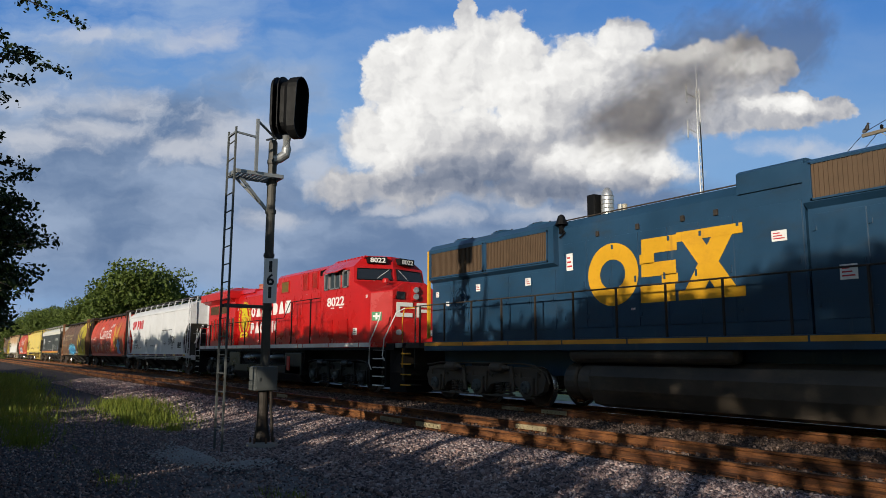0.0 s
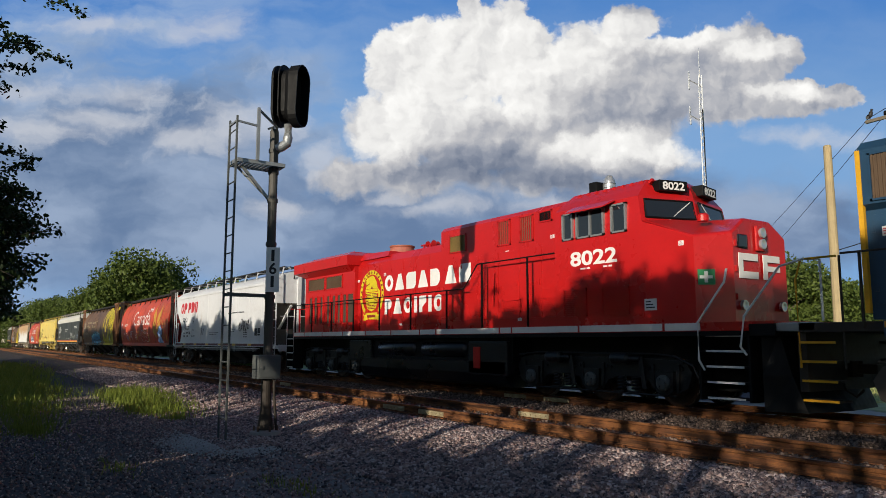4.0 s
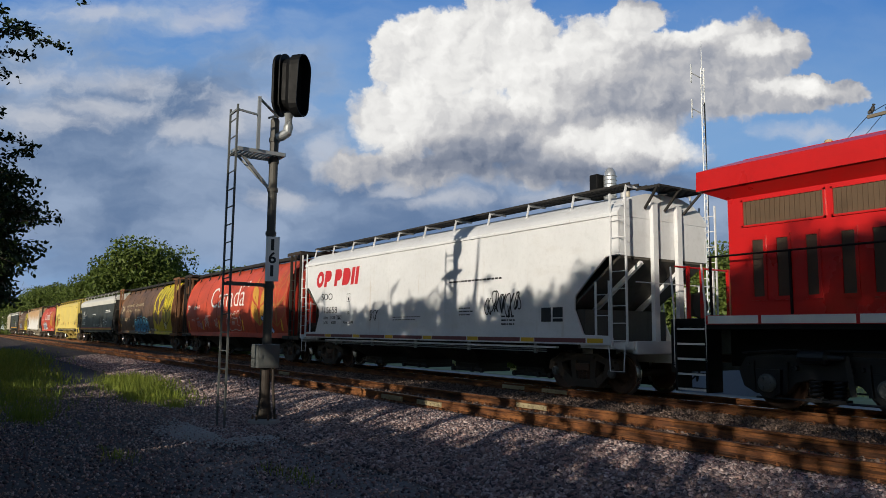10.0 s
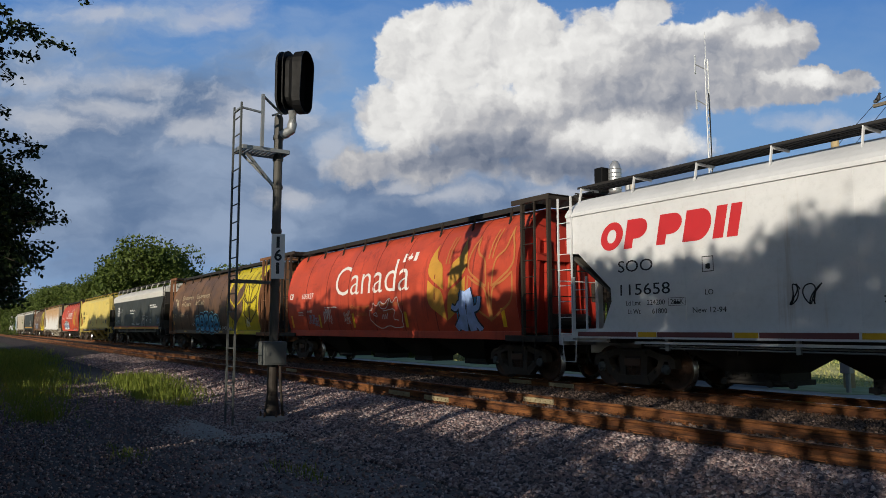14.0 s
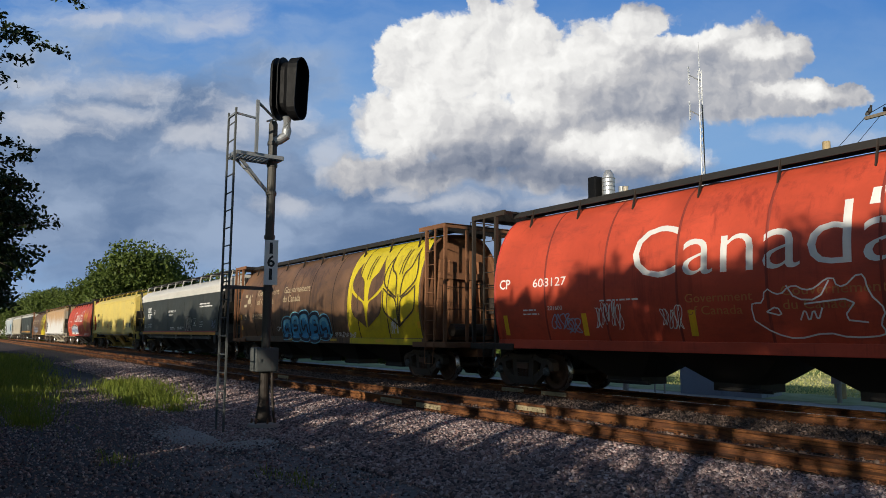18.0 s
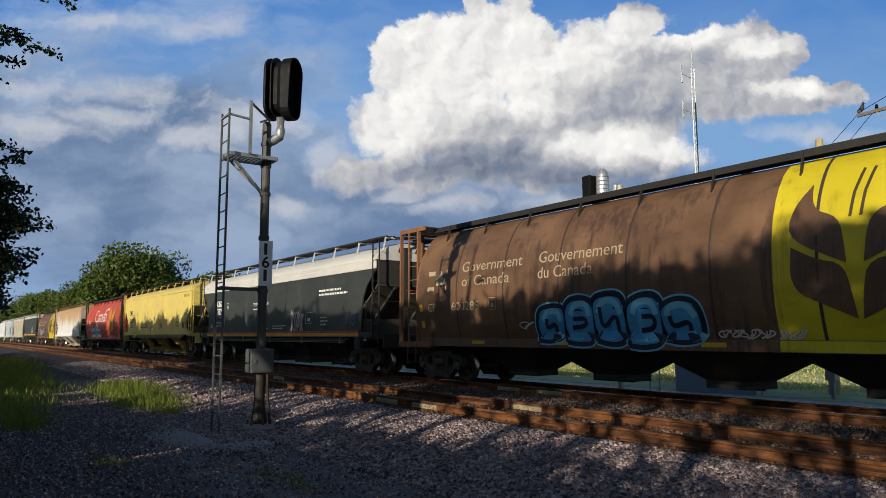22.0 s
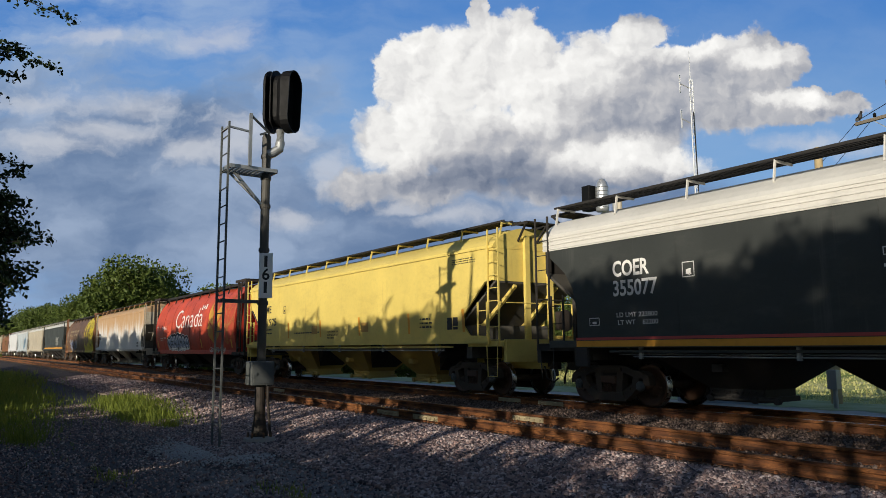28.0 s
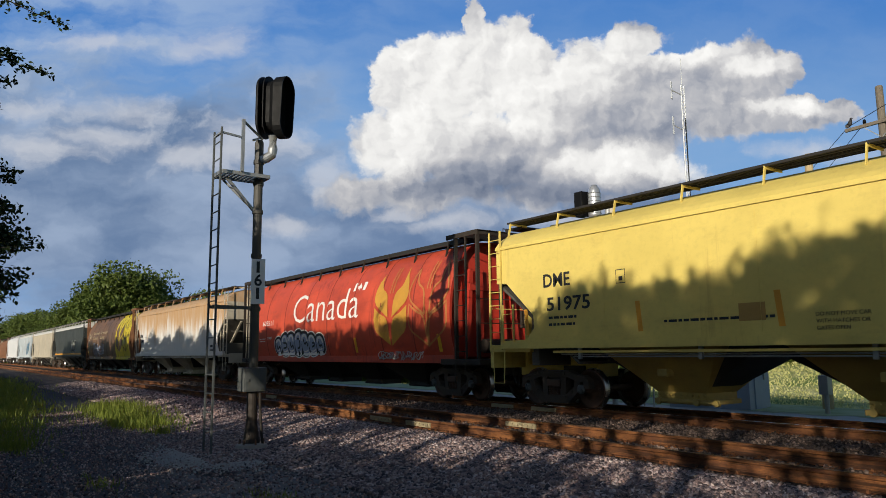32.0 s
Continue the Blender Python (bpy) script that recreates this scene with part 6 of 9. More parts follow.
    for b in ((-0.74, -0.60, 2.58, 3.08), (-0.60, -0.10, 2.58, 2.72), (-0.60, -0.10, 2.94, 3.08), (0.08, 0.22, 2.58, 3.08), (0.22, 0.66, 2.94, 3.08), (0.22, 0.66, 2.75, 2.86)):
        box(bm, X(-21.552), X(-21.536), b[0], b[1], b[2], b[3])
    part("nose_emblem", bm, M_WHITETXT, car, "white painted blocks")
    bm = bmesh.new()
    for s in (-1, 1):
        lathe(bm, [(0.10, 0.0), (0.10, 0.06), (0.07, 0.06), (0.02, 0.05)], "x", (X(-21.54), s * 0.66, 2.05), 14)
    part("ditch_light", fix(bm), P_LENS, car)
    # hood doors and grilles
    y = -1.12
    slats(car, X(-30.95), X(-30.1), 3.95, 4.48, y, plain("dull_brass_slat", (0.20, 0.13, 0.035), 0.6), R, 14)
    bm = flat(bmesh.new(), [(X(-30.93), 3.97), (X(-30.12), 3.97), (X(-30.12), 4.46), (X(-30.93), 4.46)], y, 0.003)
    part("intake_screen", bm, P_GRILLE, car, "brown intake mesh")
    for x0 in (-28.62, -27.69):
        slats(car, X(x0), X(x0 + 0.56), 3.92, 4.62, y, R, R, 6)
        # flat brown sheet stands in for the dark depth behind the slats
        bm = flat(bmesh.new(), [(X(x0) + 0.03, 3.95), (X(x0 + 0.53), 3.95), (X(x0 + 0.53), 4.6), (X(x0) + 0.03, 4.6)], y, 0.003)
        part("vent_backing", bm, P_GRILLE, car)
    slats(car, X(-26.92), X(-26.42), 4.35, 4.64, y, M_BLACK, R, 9)
    panel_lines(car, [(X(-31.2 + 0.88 * k), X(-31.2 + 0.88 * k + 0.84), 1.95, 3.75) for k in range(6)], y, R)
    panel_lines(car, [(X(-37.02 + 0.80 * k), X(-37.02 + 0.80 * k + 0.77), 1.9, 4.02) for k in range(7)], -yh, R)
    for x0 in (-28.4, -26.9):
        slats(car, X(x0), X(x0 + 0.75), 2.1, 2.45, y - 0.018, R, R, 6, False, "louvre")
    yr = -1.15
    for x0, x1 in ((-41.2, -39.6), (-39.5, -38.05)):
        bm = flat(bmesh.new(), [(X(x0), 3.36), (X(x1), 3.36), (X(x1), 3.88), (X(x0), 3.88)], yr, 0.004)
        part("radiator_screen", bm, P_GRILLE, car, "brown radiator mesh")
        slats(car, X(x0), X(x1), 3.36, 3.88, yr, P_GRILLE, R, 16)
    for x0, wd in ((-41.0, 0.22), (-40.52, 0.22), (-39.97, 0.20), (-39.36, 0.22), (-38.85, 0.22), (-38.42, 0.22), (-37.95, 0.26), (-37.55, 0.42)):
        bm = flat(bmesh.new(), [(X(x0), 2.05), (X(x0 + wd), 2.05), (X(x0 + wd), 3.10), (X(x0), 3.10)], yr, 0.004)
        part("door_screen", bm, P_DARKMESH, car, "dark door mesh")
        bm = bmesh.new()
        for b in ((x0 - 0.05, x0, 1.98, 3.17), (x0 + wd, x0 + wd + 0.05, 1.98, 3.17), (x0, x0 + wd, 3.10, 3.17), (x0, x0 + wd, 1.98, 2.05)):
            box(bm, X(b[0]), X(b[1]), yr - 0.03, yr, b[2], b[3])
        part("door_frame", bm, R, car)
    # stack and horn
    bm = bmesh.new()
    lathe(bm, [(0.50, 4.32), (0.43, 4.70), (0.46, 4.73), (0.46, 4.77), (0.39, 4.77), (0.36, 4.5)], "z", (X(-35.6), 0, 0), 28)
    part("exhaust_stack", fix(bm), paint("heat_faded_red", (0.42, 0.13, 0.085), 0.6, 0.3, (0.10, 0.05, 0.035), 0.8), car, "heat-faded exhaust stack")
    for dx, dy in ((0, -0.28), (0.18, 0.0), (0.36, -0.28)):
        bm = bmesh.new()
        lathe(bm, [(0.03, -0.35), (0.035, -0.1), (0.10, 0.04), (0.11, 0.06)], "x", (X(-33.5) + dx, dy, 4.58), 12)
        box(bm, X(-33.7) + dx, X(-33.64) + dx, dy - 0.03, dy + 0.03, 4.34, 4.58)
        part("horn", fix(bm), P_LOCO_RED, car)
    # crest: yellow oval ring, shield and bars
    ye = -yh - 0.02
    bm = bmesh.new()
    cx, cz, ra, rb = X(-35.98), 3.02, 0.87, 0.85
    n = 40
    for k in range(n):
        a0, a1 = math.radians(-52 + 284 * k / n), math.radians(-52 + 284 * (k + 1) / n)
        flat(bm, [(cx + ra * math.cos(a0), cz + rb * math.sin(a0)), (cx + ra * math.cos(a1), cz + rb * math.sin(a1)), (cx + ra * 0.82 * math.cos(a1), cz + rb * 0.82 * math.sin(a1)), (cx + ra * 0.82 * math.cos(a0), cz + rb * 0.82 * math.sin(a0))], ye)
    U = lambda pts: [(cx + px, cz + pz) for px, pz in pts]
    flat(bm, U([(-0.46, 0.08), (-0.46, 0.18), (0.46, 0.18), (0.46, 0.08)]), ye)
    flat(bm, U([(-0.44, 0.19), (-0.36, 0.34), (-0.46, 0.40), (-0.44, 0.50), (-0.30, 0.60), (-0.12, 0.62), (0.06, 0.66), (0.22, 0.58), (0.36, 0.40), (0.44, 0.19)]), ye)
    flat(bm, U([(0.42, 0.12), (0.50, 0.18), (0.62, 0.06), (0.60, -0.16), (0.50, -0.20), (0.46, -0.05)]), ye)
    flat(bm, U([(-0.44, 0.06), (0.44, 0.06), (0.44, -0.30), (0.30, -0.52), (0.0, -0.62), (-0.30, -0.52), (-0.44, -0.30)]), ye)
    flat(bm, U([(-0.46, -0.90), (-0.42, -0.66), (0.42, -0.66), (0.46, -0.90)]), ye, 0.009)
    for sd in (-1, 1):
        flat(bm, U([(sd * 0.40, -0.93), (sd * 0.40, -0.74), (sd * 0.62, -0.70), (sd * 0.55, -0.81), (sd * 0.62, -0.93)]), ye, 0.007)
    crest = part("crest", bm, P_LEAF, car, "yellow round crest with a shield and ribbon")
    bm = bmesh.new()
    for k in range(11):
        z = 0.02 - 0.052 * k
        w = 0.41 if z > -0.3 else 0.41 - (-0.3 - z) * 0.75
        flat(bm, U([(-w, z), (w, z), (w, z - 0.022), (-w, z - 0.022)]), ye, 0.010)
    flat(bm, U([(-0.31, -0.74), (0.31, -0.74), (0.31, -0.83), (-0.31, -0.83)]), ye, 0.013)
    flat(bm, U([(-0.06, 0.19), (0.02, 0.30), (0.10, 0.19)]), ye, 0.010)
    flat(bm, U([(-0.40, 0.44), (-0.36, 0.44), (-0.36, 0.48), (-0.40, 0.48)]), ye, 0.010)
    flat(bm, U([(-0.33, 0.30), (-0.14, 0.36), (-0.16, 0.39), (-0.34, 0.34)]), ye, 0.010)
    for k in range(15):
        a = math.radians(-6 + 192 * k / 14)
        px, pz = ra * 0.91 * math.cos(a), rb * 0.91 * math.sin(a)
        ux, uz = -math.sin(a) * 0.042, math.cos(a) * 0.042
        vx, vz = math.cos(a) * 0.048, math.sin(a) * 0.048
        flat(bm, U([(px - ux - vx, pz - uz - vz), (px + ux - vx, pz + uz - vz), (px + ux * 0.5 + vx, pz + uz * 0.5 + vz), (px - ux + vx, pz - uz + vz)]), ye, 0.010)
    part("crest_marks", bm, P_DEEPRED, crest)
    bm = bmesh.new()
    leaf = [(0, -0.50), (0.03, -0.38), (0.16, -0.40), (0.13, -0.34), (0.26, -0.22), (0.20, -0.20), (0.22, -0.10), (0.12, -0.16), (0.13, -0.02), (0.06, -0.08), (0, 0.04)]
    flat(bm, U(leaf + [(-px, pz) for px, pz in leaf[-2:0:-1]]), ye, 0.012)
    part("crest_leaf", bm, P_LEAF, crest)
    solid_marks(car, X(-35.03), 3.06, 5.2, 0.54, "cagadIag", lambda q: ye if q < X(-31.45) else -1.145, 0.12, "white painted block")
    solid_marks(car, X(-35.03), 2.27, 3.6, 0.52, "pacIfIc", lambda q: ye if q < X(-31.45) else -1.145, 0.12, "white painted block")
    # sill with its white stripe
    bm = bmesh.new()
    box(bm, X(-41.8), X(-20.4), -1.5, 1.5, 1.45, 1.66)
    box(bm, X(-41.8), X(-20.7), -0.75, 0.75, 0.75, 1.45)
    box(bm, X(-36.5), X(-27.8), -1.3, 1.3, 0.8, 1.45)
    part("underframe", bm, M_BLACK, car)
    bm = bmesh.new()
    box(bm, X(-41.8), X(-20.9), -1.52, -1.40, 1.54, 1.71, 0.006)
    box(bm, X(-41.8), X(-20.9), 1.40, 1.52, 1.54, 1.71, 0.006)
    box(bm, X(-41.8), X(-20.4), -1.5, 1.5, 1.66, 1.71)
    part("walkway", bm, R, car)
    x = -41.75
    for w in (1.1, 1.7, 1.75, 1.75, 1.75, 1.75, 0.9, 3.0, 0.5, 2.4, 2.4, 0.9):
        bm = flat(bmesh.new(), [(X(x), 1.555), (X(x + w - 0.06), 1.555), (X(x + w - 0.06), 1.70), (X(x), 1.70)], -1.52, 0.006)
        part("sill_stripe", bm, M_WHITETXT, car, "white stripe along the sill")
        x += w
    # front platform, steps, plough
    bm = bmesh.new()
    box(bm, X(-21.7), X(-19.7), -1.45, 1.45, 1.52, 1.67, 0.02)
    part("front_platform", bm, M_GALV, car)
    bm = bmesh.new()
    box(bm, X(-22.0), X(-20.7), -1.0, 1.0, 0.4, 1.5)
    loft(bm, [[(X(-20.7), -1.45, 0.12), (X(-20.05), -1.2, 0.12), (X(-19.9), 0, 0.12), (X(-20.05), 1.2, 0.12), (X(-20.7), 1.45, 0.12)], [(X(-20.7), -1.45, 0.75), (X(-20.3), -1.2, 0.75), (X(-20.25), 0, 0.75), (X(-20.3), 1.2, 0.75), (X(-20.7), 1.45, 0.75)], [(X(-20.7), -1.45, 1.5), (X(-20.5), -1.2, 1.5), (X(-20.45), 0, 1.5), (X(-20.5), 1.2, 1.5), (X(-20.7), 1.45, 1.5)]])
    part("pilot_plough", fix(bm), M_BLACK, car)
    for s in (-1, 1):
        for x0 in (-22.0, -20.95):
            part("step_side", box(bmesh.new(), X(x0), X(x0 + 0.05), min(s * 1.05, s * 1.5), max(s * 1.05, s * 1.5), 0.25, 1.6), M_BLACK, car)
        for k in range(5):
            part("step", box(bmesh.new(), X(-21.95), X(-20.95), min(s * 1.1, s * 1.46), max(s * 1.1, s * 1.46), 0.28 + 0.29 * k, 0.31 + 0.29 * k), M_BLACK, car)
    for k in range(5):
        bm = flat(bmesh.new(), [(X(-21.85), 0.275 + 0.29 * k), (X(-21.05), 0.275 + 0.29 * k), (X(-21.05), 0.315 + 0.29 * k), (X(-21.85), 0.315 + 0.29 * k)], -1.46, 0.006)
        part("step_edge", bm, M_WHITETXT, car, "white step edge")
    rail_bar(car, [(X(-21.85), -1.52, 0.80), (X(-21.95), -1.55, 1.0), (X(-21.95), -1.55, 1.7), (X(-21.35), -1.52, 2.45), (X(-21.3), -1.5, 2.7)], 0.022, M_WHITETXT, "handrail", "white handrail")
    rail_bar(car, [(X(-20.95), -1.52, 1.1), (X(-21.05), -1.55, 1.25), (X(-20.95), -1.55, 1.8), (X(-20.25), -1.5, 2.65), (X(-19.85), -1.45, 2.75), (X(-19.75), -1.1, 2.75), (X(-19.75), -1.1, 1.7)], 0.022, M_WHITETXT, "handrail", "white handrail")
    rail_bar(car, [(X(-19.75), 1.1, 1.7), (X(-19.75), 1.1, 2.75), (X(-20.2), 1.45, 2.7)], 0.022, M_WHITETXT, "handrail", "white handrail")
    handrail(car, [(X(-41.75), 2.82), (X(-29.75), 2.82), (X(-29.1), 3.46), (X(-26.0), 3.46)], [X(-41.7), X(-40.1), X(-38.3), X(-36.5), X(-34.6), X(-32.6), X(-30.6), X(-28.9), X(-27.0)], -1.47, M_BLACK)
    rail_bar(car, [(X(-28.7), -1.2, 3.2), (X(-28.75), -1.22, 2.3)], 0.018, R)
    # rear platform and rails
    bm = bmesh.new()
    box(bm, X(-42.7), X(-41.8), -1.4, 1.4, 1.5, 1.66)
    box(bm, X(-42.75), X(-42.6), -1.35, 1.35, 0.6, 1.5)
    part("rear_platform", bm, M_BLACK, car)
    for k in range(5):
        part("step", box(bmesh.new(), X(-42.5), X(-41.85), -1.48, -1.1, 0.28 + 0.29 * k, 0.31 + 0.29 * k), M_BLACK, car)
    for x0 in (-42.55, -41.85):
        part("step_side", box(bmesh.new(), X(x0), X(x0 + 0.05), -1.5, -1.05, 0.25, 1.6), M_BLACK, car)
    for k in range(5):
        bm = flat(bmesh.new(), [(X(-42.5), 0.275 + 0.29 * k), (X(-41.85), 0.275 + 0.29 * k), (X(-41.85), 0.315 + 0.29 * k), (X(-42.5), 0.315 + 0.29 * k)], -1.48, 0.006)
        part("step_edge", bm, M_WHITETXT, car, "white step edge")
    for xx in (-42.55, -41.82):
        rail_bar(car, [(X(xx), -1.48, 0.7), (X(xx), -1.5, 1.9), (X(xx) - 0.1, -1.45, 2.7)], 0.02, M_WHITETXT, "handrail", "white handrail")
    for yy in (-0.9, -0.45, 0.45, 0.9):
        bm = beam(bmesh.new(), (X(-42.65), yy, 1.6), (X(-42.65), yy, 2.75), 0.07, 0.05)
        part("end_stanchion", bm, R, car)
    rail_bar(car, [(X(-42.65), -1.3, 2.72), (X(-42.65), 1.3, 2.72)], 0.02, R, "handrail")
    # tanks and boxes under the deck
    bm = bmesh.new()
    prism(bm, [(-1.15, 0.15), (-1.30, 0.24), (-1.42, 0.50), (-1.42, 0.80), (-0.9, 0.85), (0.9, 0.85), (1.42, 0.80), (1.42, 0.50), (1.30, 0.24), (1.15, 0.15)], "x", X(-36.0), X(-28.0))
    part("fuel_tank", fix(bm), P_TANK, car, "black fuel tank")
    for xa, xb in ((-34.9, -32.5), (-32.2, -29.8)):
        bm = bmesh.new()
        lathe(bm, [(0.05, X(xa)), (0.22, X(xa) + 0.06), (0.27, X(xa) + 0.15), (0.27, X(xb) - 0.15), (0.22, X(xb) - 0.06), (0.05, X(xb))], "x", (0, -1.15, 1.12), 18)
        part("air_reservoir", fix(bm), P_TANK, car, "black air tank", True)
    bm = bmesh.new()
    box(bm, X(-29.6), X(-27.9), -1.42, -0.4, 0.45, 1.35, 0.03)
    part("equipment_box", bm, P_TANK, car)
    bm = bmesh.new()
    box(bm, X(-36.9), X(-35.3), -1.40, -0.5, 0.7, 1.4, 0.03)
    part("equipment_box", bm, P_TANK, car)
    bm = bmesh.new()
    box(bm, X(-29.35), X(-29.05), -1.44, -1.42, 0.62, 1.2)
    part("fuel_gauge", bm, P_LOCO_RED, car, "red gauge panel")
    casting = plain("near_black_truck_casting", (0.010, 0.010, 0.011), 0.45)
    loco_truck(car, X(-38.7), casting)
    loco_truck(car, X(-25.1), casting)
    coupler(car, X(-42.8), -1)
    coupler(car, X(-19.95), 1)
    for xx, zz in ((-37.05, 3.5), (-35.1, 3.6), (-30.5, 3.0), (-28.9, 3.62), (-28.3, 3.68), (-26.5, 3.9), (-34.0, 1.85), (-27.8, 1.88), (-26.2, 3.7)):
        stencil_card(car, X(xx), zz, 0.16, 0.09, -1.12 if xx > -31.4 else -yh - 0.02, P_REDTXT)
    return car, c0

# ---- the train, from its head ----
CARS = []


def add(car, x):
    car.matrix_world = pose(x, 13.5, 0)
    CARS.append((car, x))
    return car


def stripe_row(car, h, z, y, mats, n, name="sill_stripe"):
    """Reflector and colour strips along a sill, each a piece of its own."""
    for k in range(n):
        x0 = -h + 0.4 + (2 * h - 0.8) * k / n
        x1 = -h + 0.4 + (2 * h - 0.8) * (k + 1) / n
        w = x1 - x0
        bm = flat(bmesh.new(), [(x0, z), (x1 - w * 0.24, z), (x1 - w * 0.24, z + 0.10), (x0, z + 0.10)], y, 0.006)
        part(name, bm, mats[0], car)
        bm = flat(bmesh.new(), [(x1 - w * 0.22, z), (x1 - 0.02, z), (x1 - 0.02, z + 0.10), (x1 - w * 0.22, z + 0.10)], y, 0.006)
        part("reflector", bm, mats[1], car, "yellow reflector strip")


def data_box(car, x, z, w, h, y, mat=M_INK):
    bm = bmesh.new()
    flat(bm, [(x, z), (x + w * 0.46, z), (x + w * 0.46, z + h), (x, z + h)], y, 0.007)
    flat(bm, [(x + w * 0.54, z + h * 0.3), (x + w, z + h * 0.3), (x + w, z + h), (x + w * 0.54, z + h)], y, 0.007)
    flat(bm, [(x + w * 0.54, z), (x + w, z), (x + w, z + h * 0.22), (x + w * 0.54, z + h * 0.22)], y, 0.007)
    part("data_panel", bm, mat, car, "dark data panel")


def outline_box(car, x, z, w, h, y, mat, r=0.016, side=None):
    bm = bmesh.new()
    for a in ((x, x + w, z, z + r), (x, x + w, z + h - r, z + h), (x, x + r, z, z + h), (x + w - r, x + w, z, z + h), (x + w * 0.3, x + w * 0.7, z + h * 0.2, z + h * 0.5)):
        flat(bm, [(a[0], a[2]), (a[1], a[2]), (a[1], a[3]), (a[0], a[3])], y, 0.007)
    ob = part("plate_mark", bm, mat, car)
    if side:
        for v in ob.data.vertices:
            v.co.y = -side(v.co.z) - 0.008


CARS.append(blue_locomotive())
CARS.append(red_locomotive())


def smoke():
    """Thin diesel smoke over the leading locomotive, in soft rigid puffs."""
    t = Tree("diesel_smoke")
    co = t.coord()
    rad = t.vec("LENGTH", co, out=1)
    n = t.noise(co, 1.6, 6, 0.6, 0.4)
    al = t.math("MULTIPLY", t.step(t.math("SUBTRACT", 1.0, t.math("ADD", rad, t.math("MULTIPLY", t.math("SUBTRACT", n, 0.5), 1.1))), 0.0, 0.6), 0.42)
    t.finish((0.07, 0.058, 0.05, 1), 1.0, 0, None, 0.0)
    tr = t.node("ShaderNodeBsdfTransparent", 0)
    mx = t.node("ShaderNodeMixShader", 0, (), i0=al, i1=tr, i2=t.bsdf.outputs[0])
    t.nt.links.new(mx, t.outp.inputs[0])
    root = thing("exhaust_smoke", "thin brown-black diesel smoke over the leading locomotive", "smoke", pose(0, 13.5, 0))
    out = []
    for k, (x, z, sx, sz, vx, vz) in enumerate(((-9.3, 7.5, 2.0, 1.3, 8.0, 1.2), (-11.0, 6.9, 2.4, 1.1, 7.4, 1.1), (-8.0, 7.6, 1.6, 1.2, 8.6, 1.4), (-12.6, 7.2, 2.0, 1.3, 7.0, 1.1))):
        bm = bmesh.new()
        n = 14
        vs = [[bm.verts.new((1.4 * (i / n * 2 - 1), 0.25 * math.cos(2.2 * (i / n * 2 - 1)) * math.cos(2.0 * (j / n * 2 - 1)), 1.4 * (j / n * 2 - 1))) for j in range(n + 1)] for i in range(n + 1)]
        for i in range(n):
            for j in range(n):
                bm.faces.new((vs[i][j], vs[i + 1][j], vs[i + 1][j + 1], vs[i][j + 1]))
        p = part("puff", bm, t.mat, root, smooth=True)
        p.scale = (sx, 1, sz)
        out.append((p, x, 0.5 * k - 0.8, z, vx, vz))
    return out


SMOKE = smoke()

# cream hopper
c = add(box_hopper("covered_hopper", "cream-white covered hopper car with red lettering and scribbled graffiti", 16.7, P_CREAM, P_CREAM, 1, low=1.12), -52.3)
Y = -1.52
solid_marks(c, -7.3, 3.02, 1.3, 0.62, "cp", Y, 0.08, "red painted block", P_REDTXT, 0.22)
solid_marks(c, -5.7, 3.02, 1.9, 0.62, "pdII", Y, 0.08, "red painted block", P_REDTXT, 0.22)
words("reporting_mark", "SOO", 0.36, M_INK, c, -6.75, Y - 0.006, 2.52, 0.95)
words("number", "115658", 0.34, M_INK, c, -6.7, Y - 0.006, 2.02, 1.32)
for body, xx, z, wd in (("Ld Lmt", -6.55, 1.80, 0.40), ("224200", -5.98, 1.80, 0.46), ("286K", -5.38, 1.80, 0.32), ("Lt Wt", -6.5, 1.62, 0.34), ("61800", -5.85, 1.62, 0.38), ("New 12-94", -4.85, 1.62, 0.75), ("LO", -4.55, 1.96, 0.18)):
    words("side_lettering", body, 0.15, M_INK, c, xx, Y - 0.006, z, wd)
outline_box(c, -5.43, 1.77, 0.42, 0.16, Y, M_INK, 0.008)
words("side_lettering", "C", 0.16, M_INK, c, -4.52, Y - 0.009, 2.45)
bars(c, -1.3, 1.80, 1.7, 2, Y, M_INK, seed=2, h=0.026, gap=0.085)
bars(c, 2.4, 2.0, 0.7, 3, Y, M_INK, seed=4, h=0.035, gap=0.09)
bars(c, 4.3, 1.75, 0.6, 3, Y, M_INK, seed=5, h=0.04)
bars(c, 1.9, 2.75, 2.6, 1, Y, M_INK, seed=6, h=0.05)
outline_box(c, -4.6, 2.4, 0.26, 0.3, Y, M_INK)
scrawl(c, "graffiti", 3.6, 1.75, 1.5, 0.7, Y, M_INK, 8, 0.016, 5, label="thin black spray-painted scrawl")
scrawl(c, "graffiti", -2.9, 1.7, 0.6, 0.4, Y, M_INK, 9, 0.012, 2, label="thin black spray-painted scrawl")
data_box(c, 5.85, 1.62, 0.75, 0.34, Y)
stripe_row(c, 8.35, 1.14, Y - 0.075, (P_MAROON, P_REFLECT), 7)

# red round hopper
R_LEAF = paint("pale_gold_leaf_paint", (0.58, 0.30, 0.045), 0.55, 0.2, (0.4, 0.08, 0.03), 0.35)
R_LINE = paint("faint_gold_line_paint", (0.50, 0.20, 0.06), 0.55, 0.2, (0.4, 0.06, 0.03), 0.3)


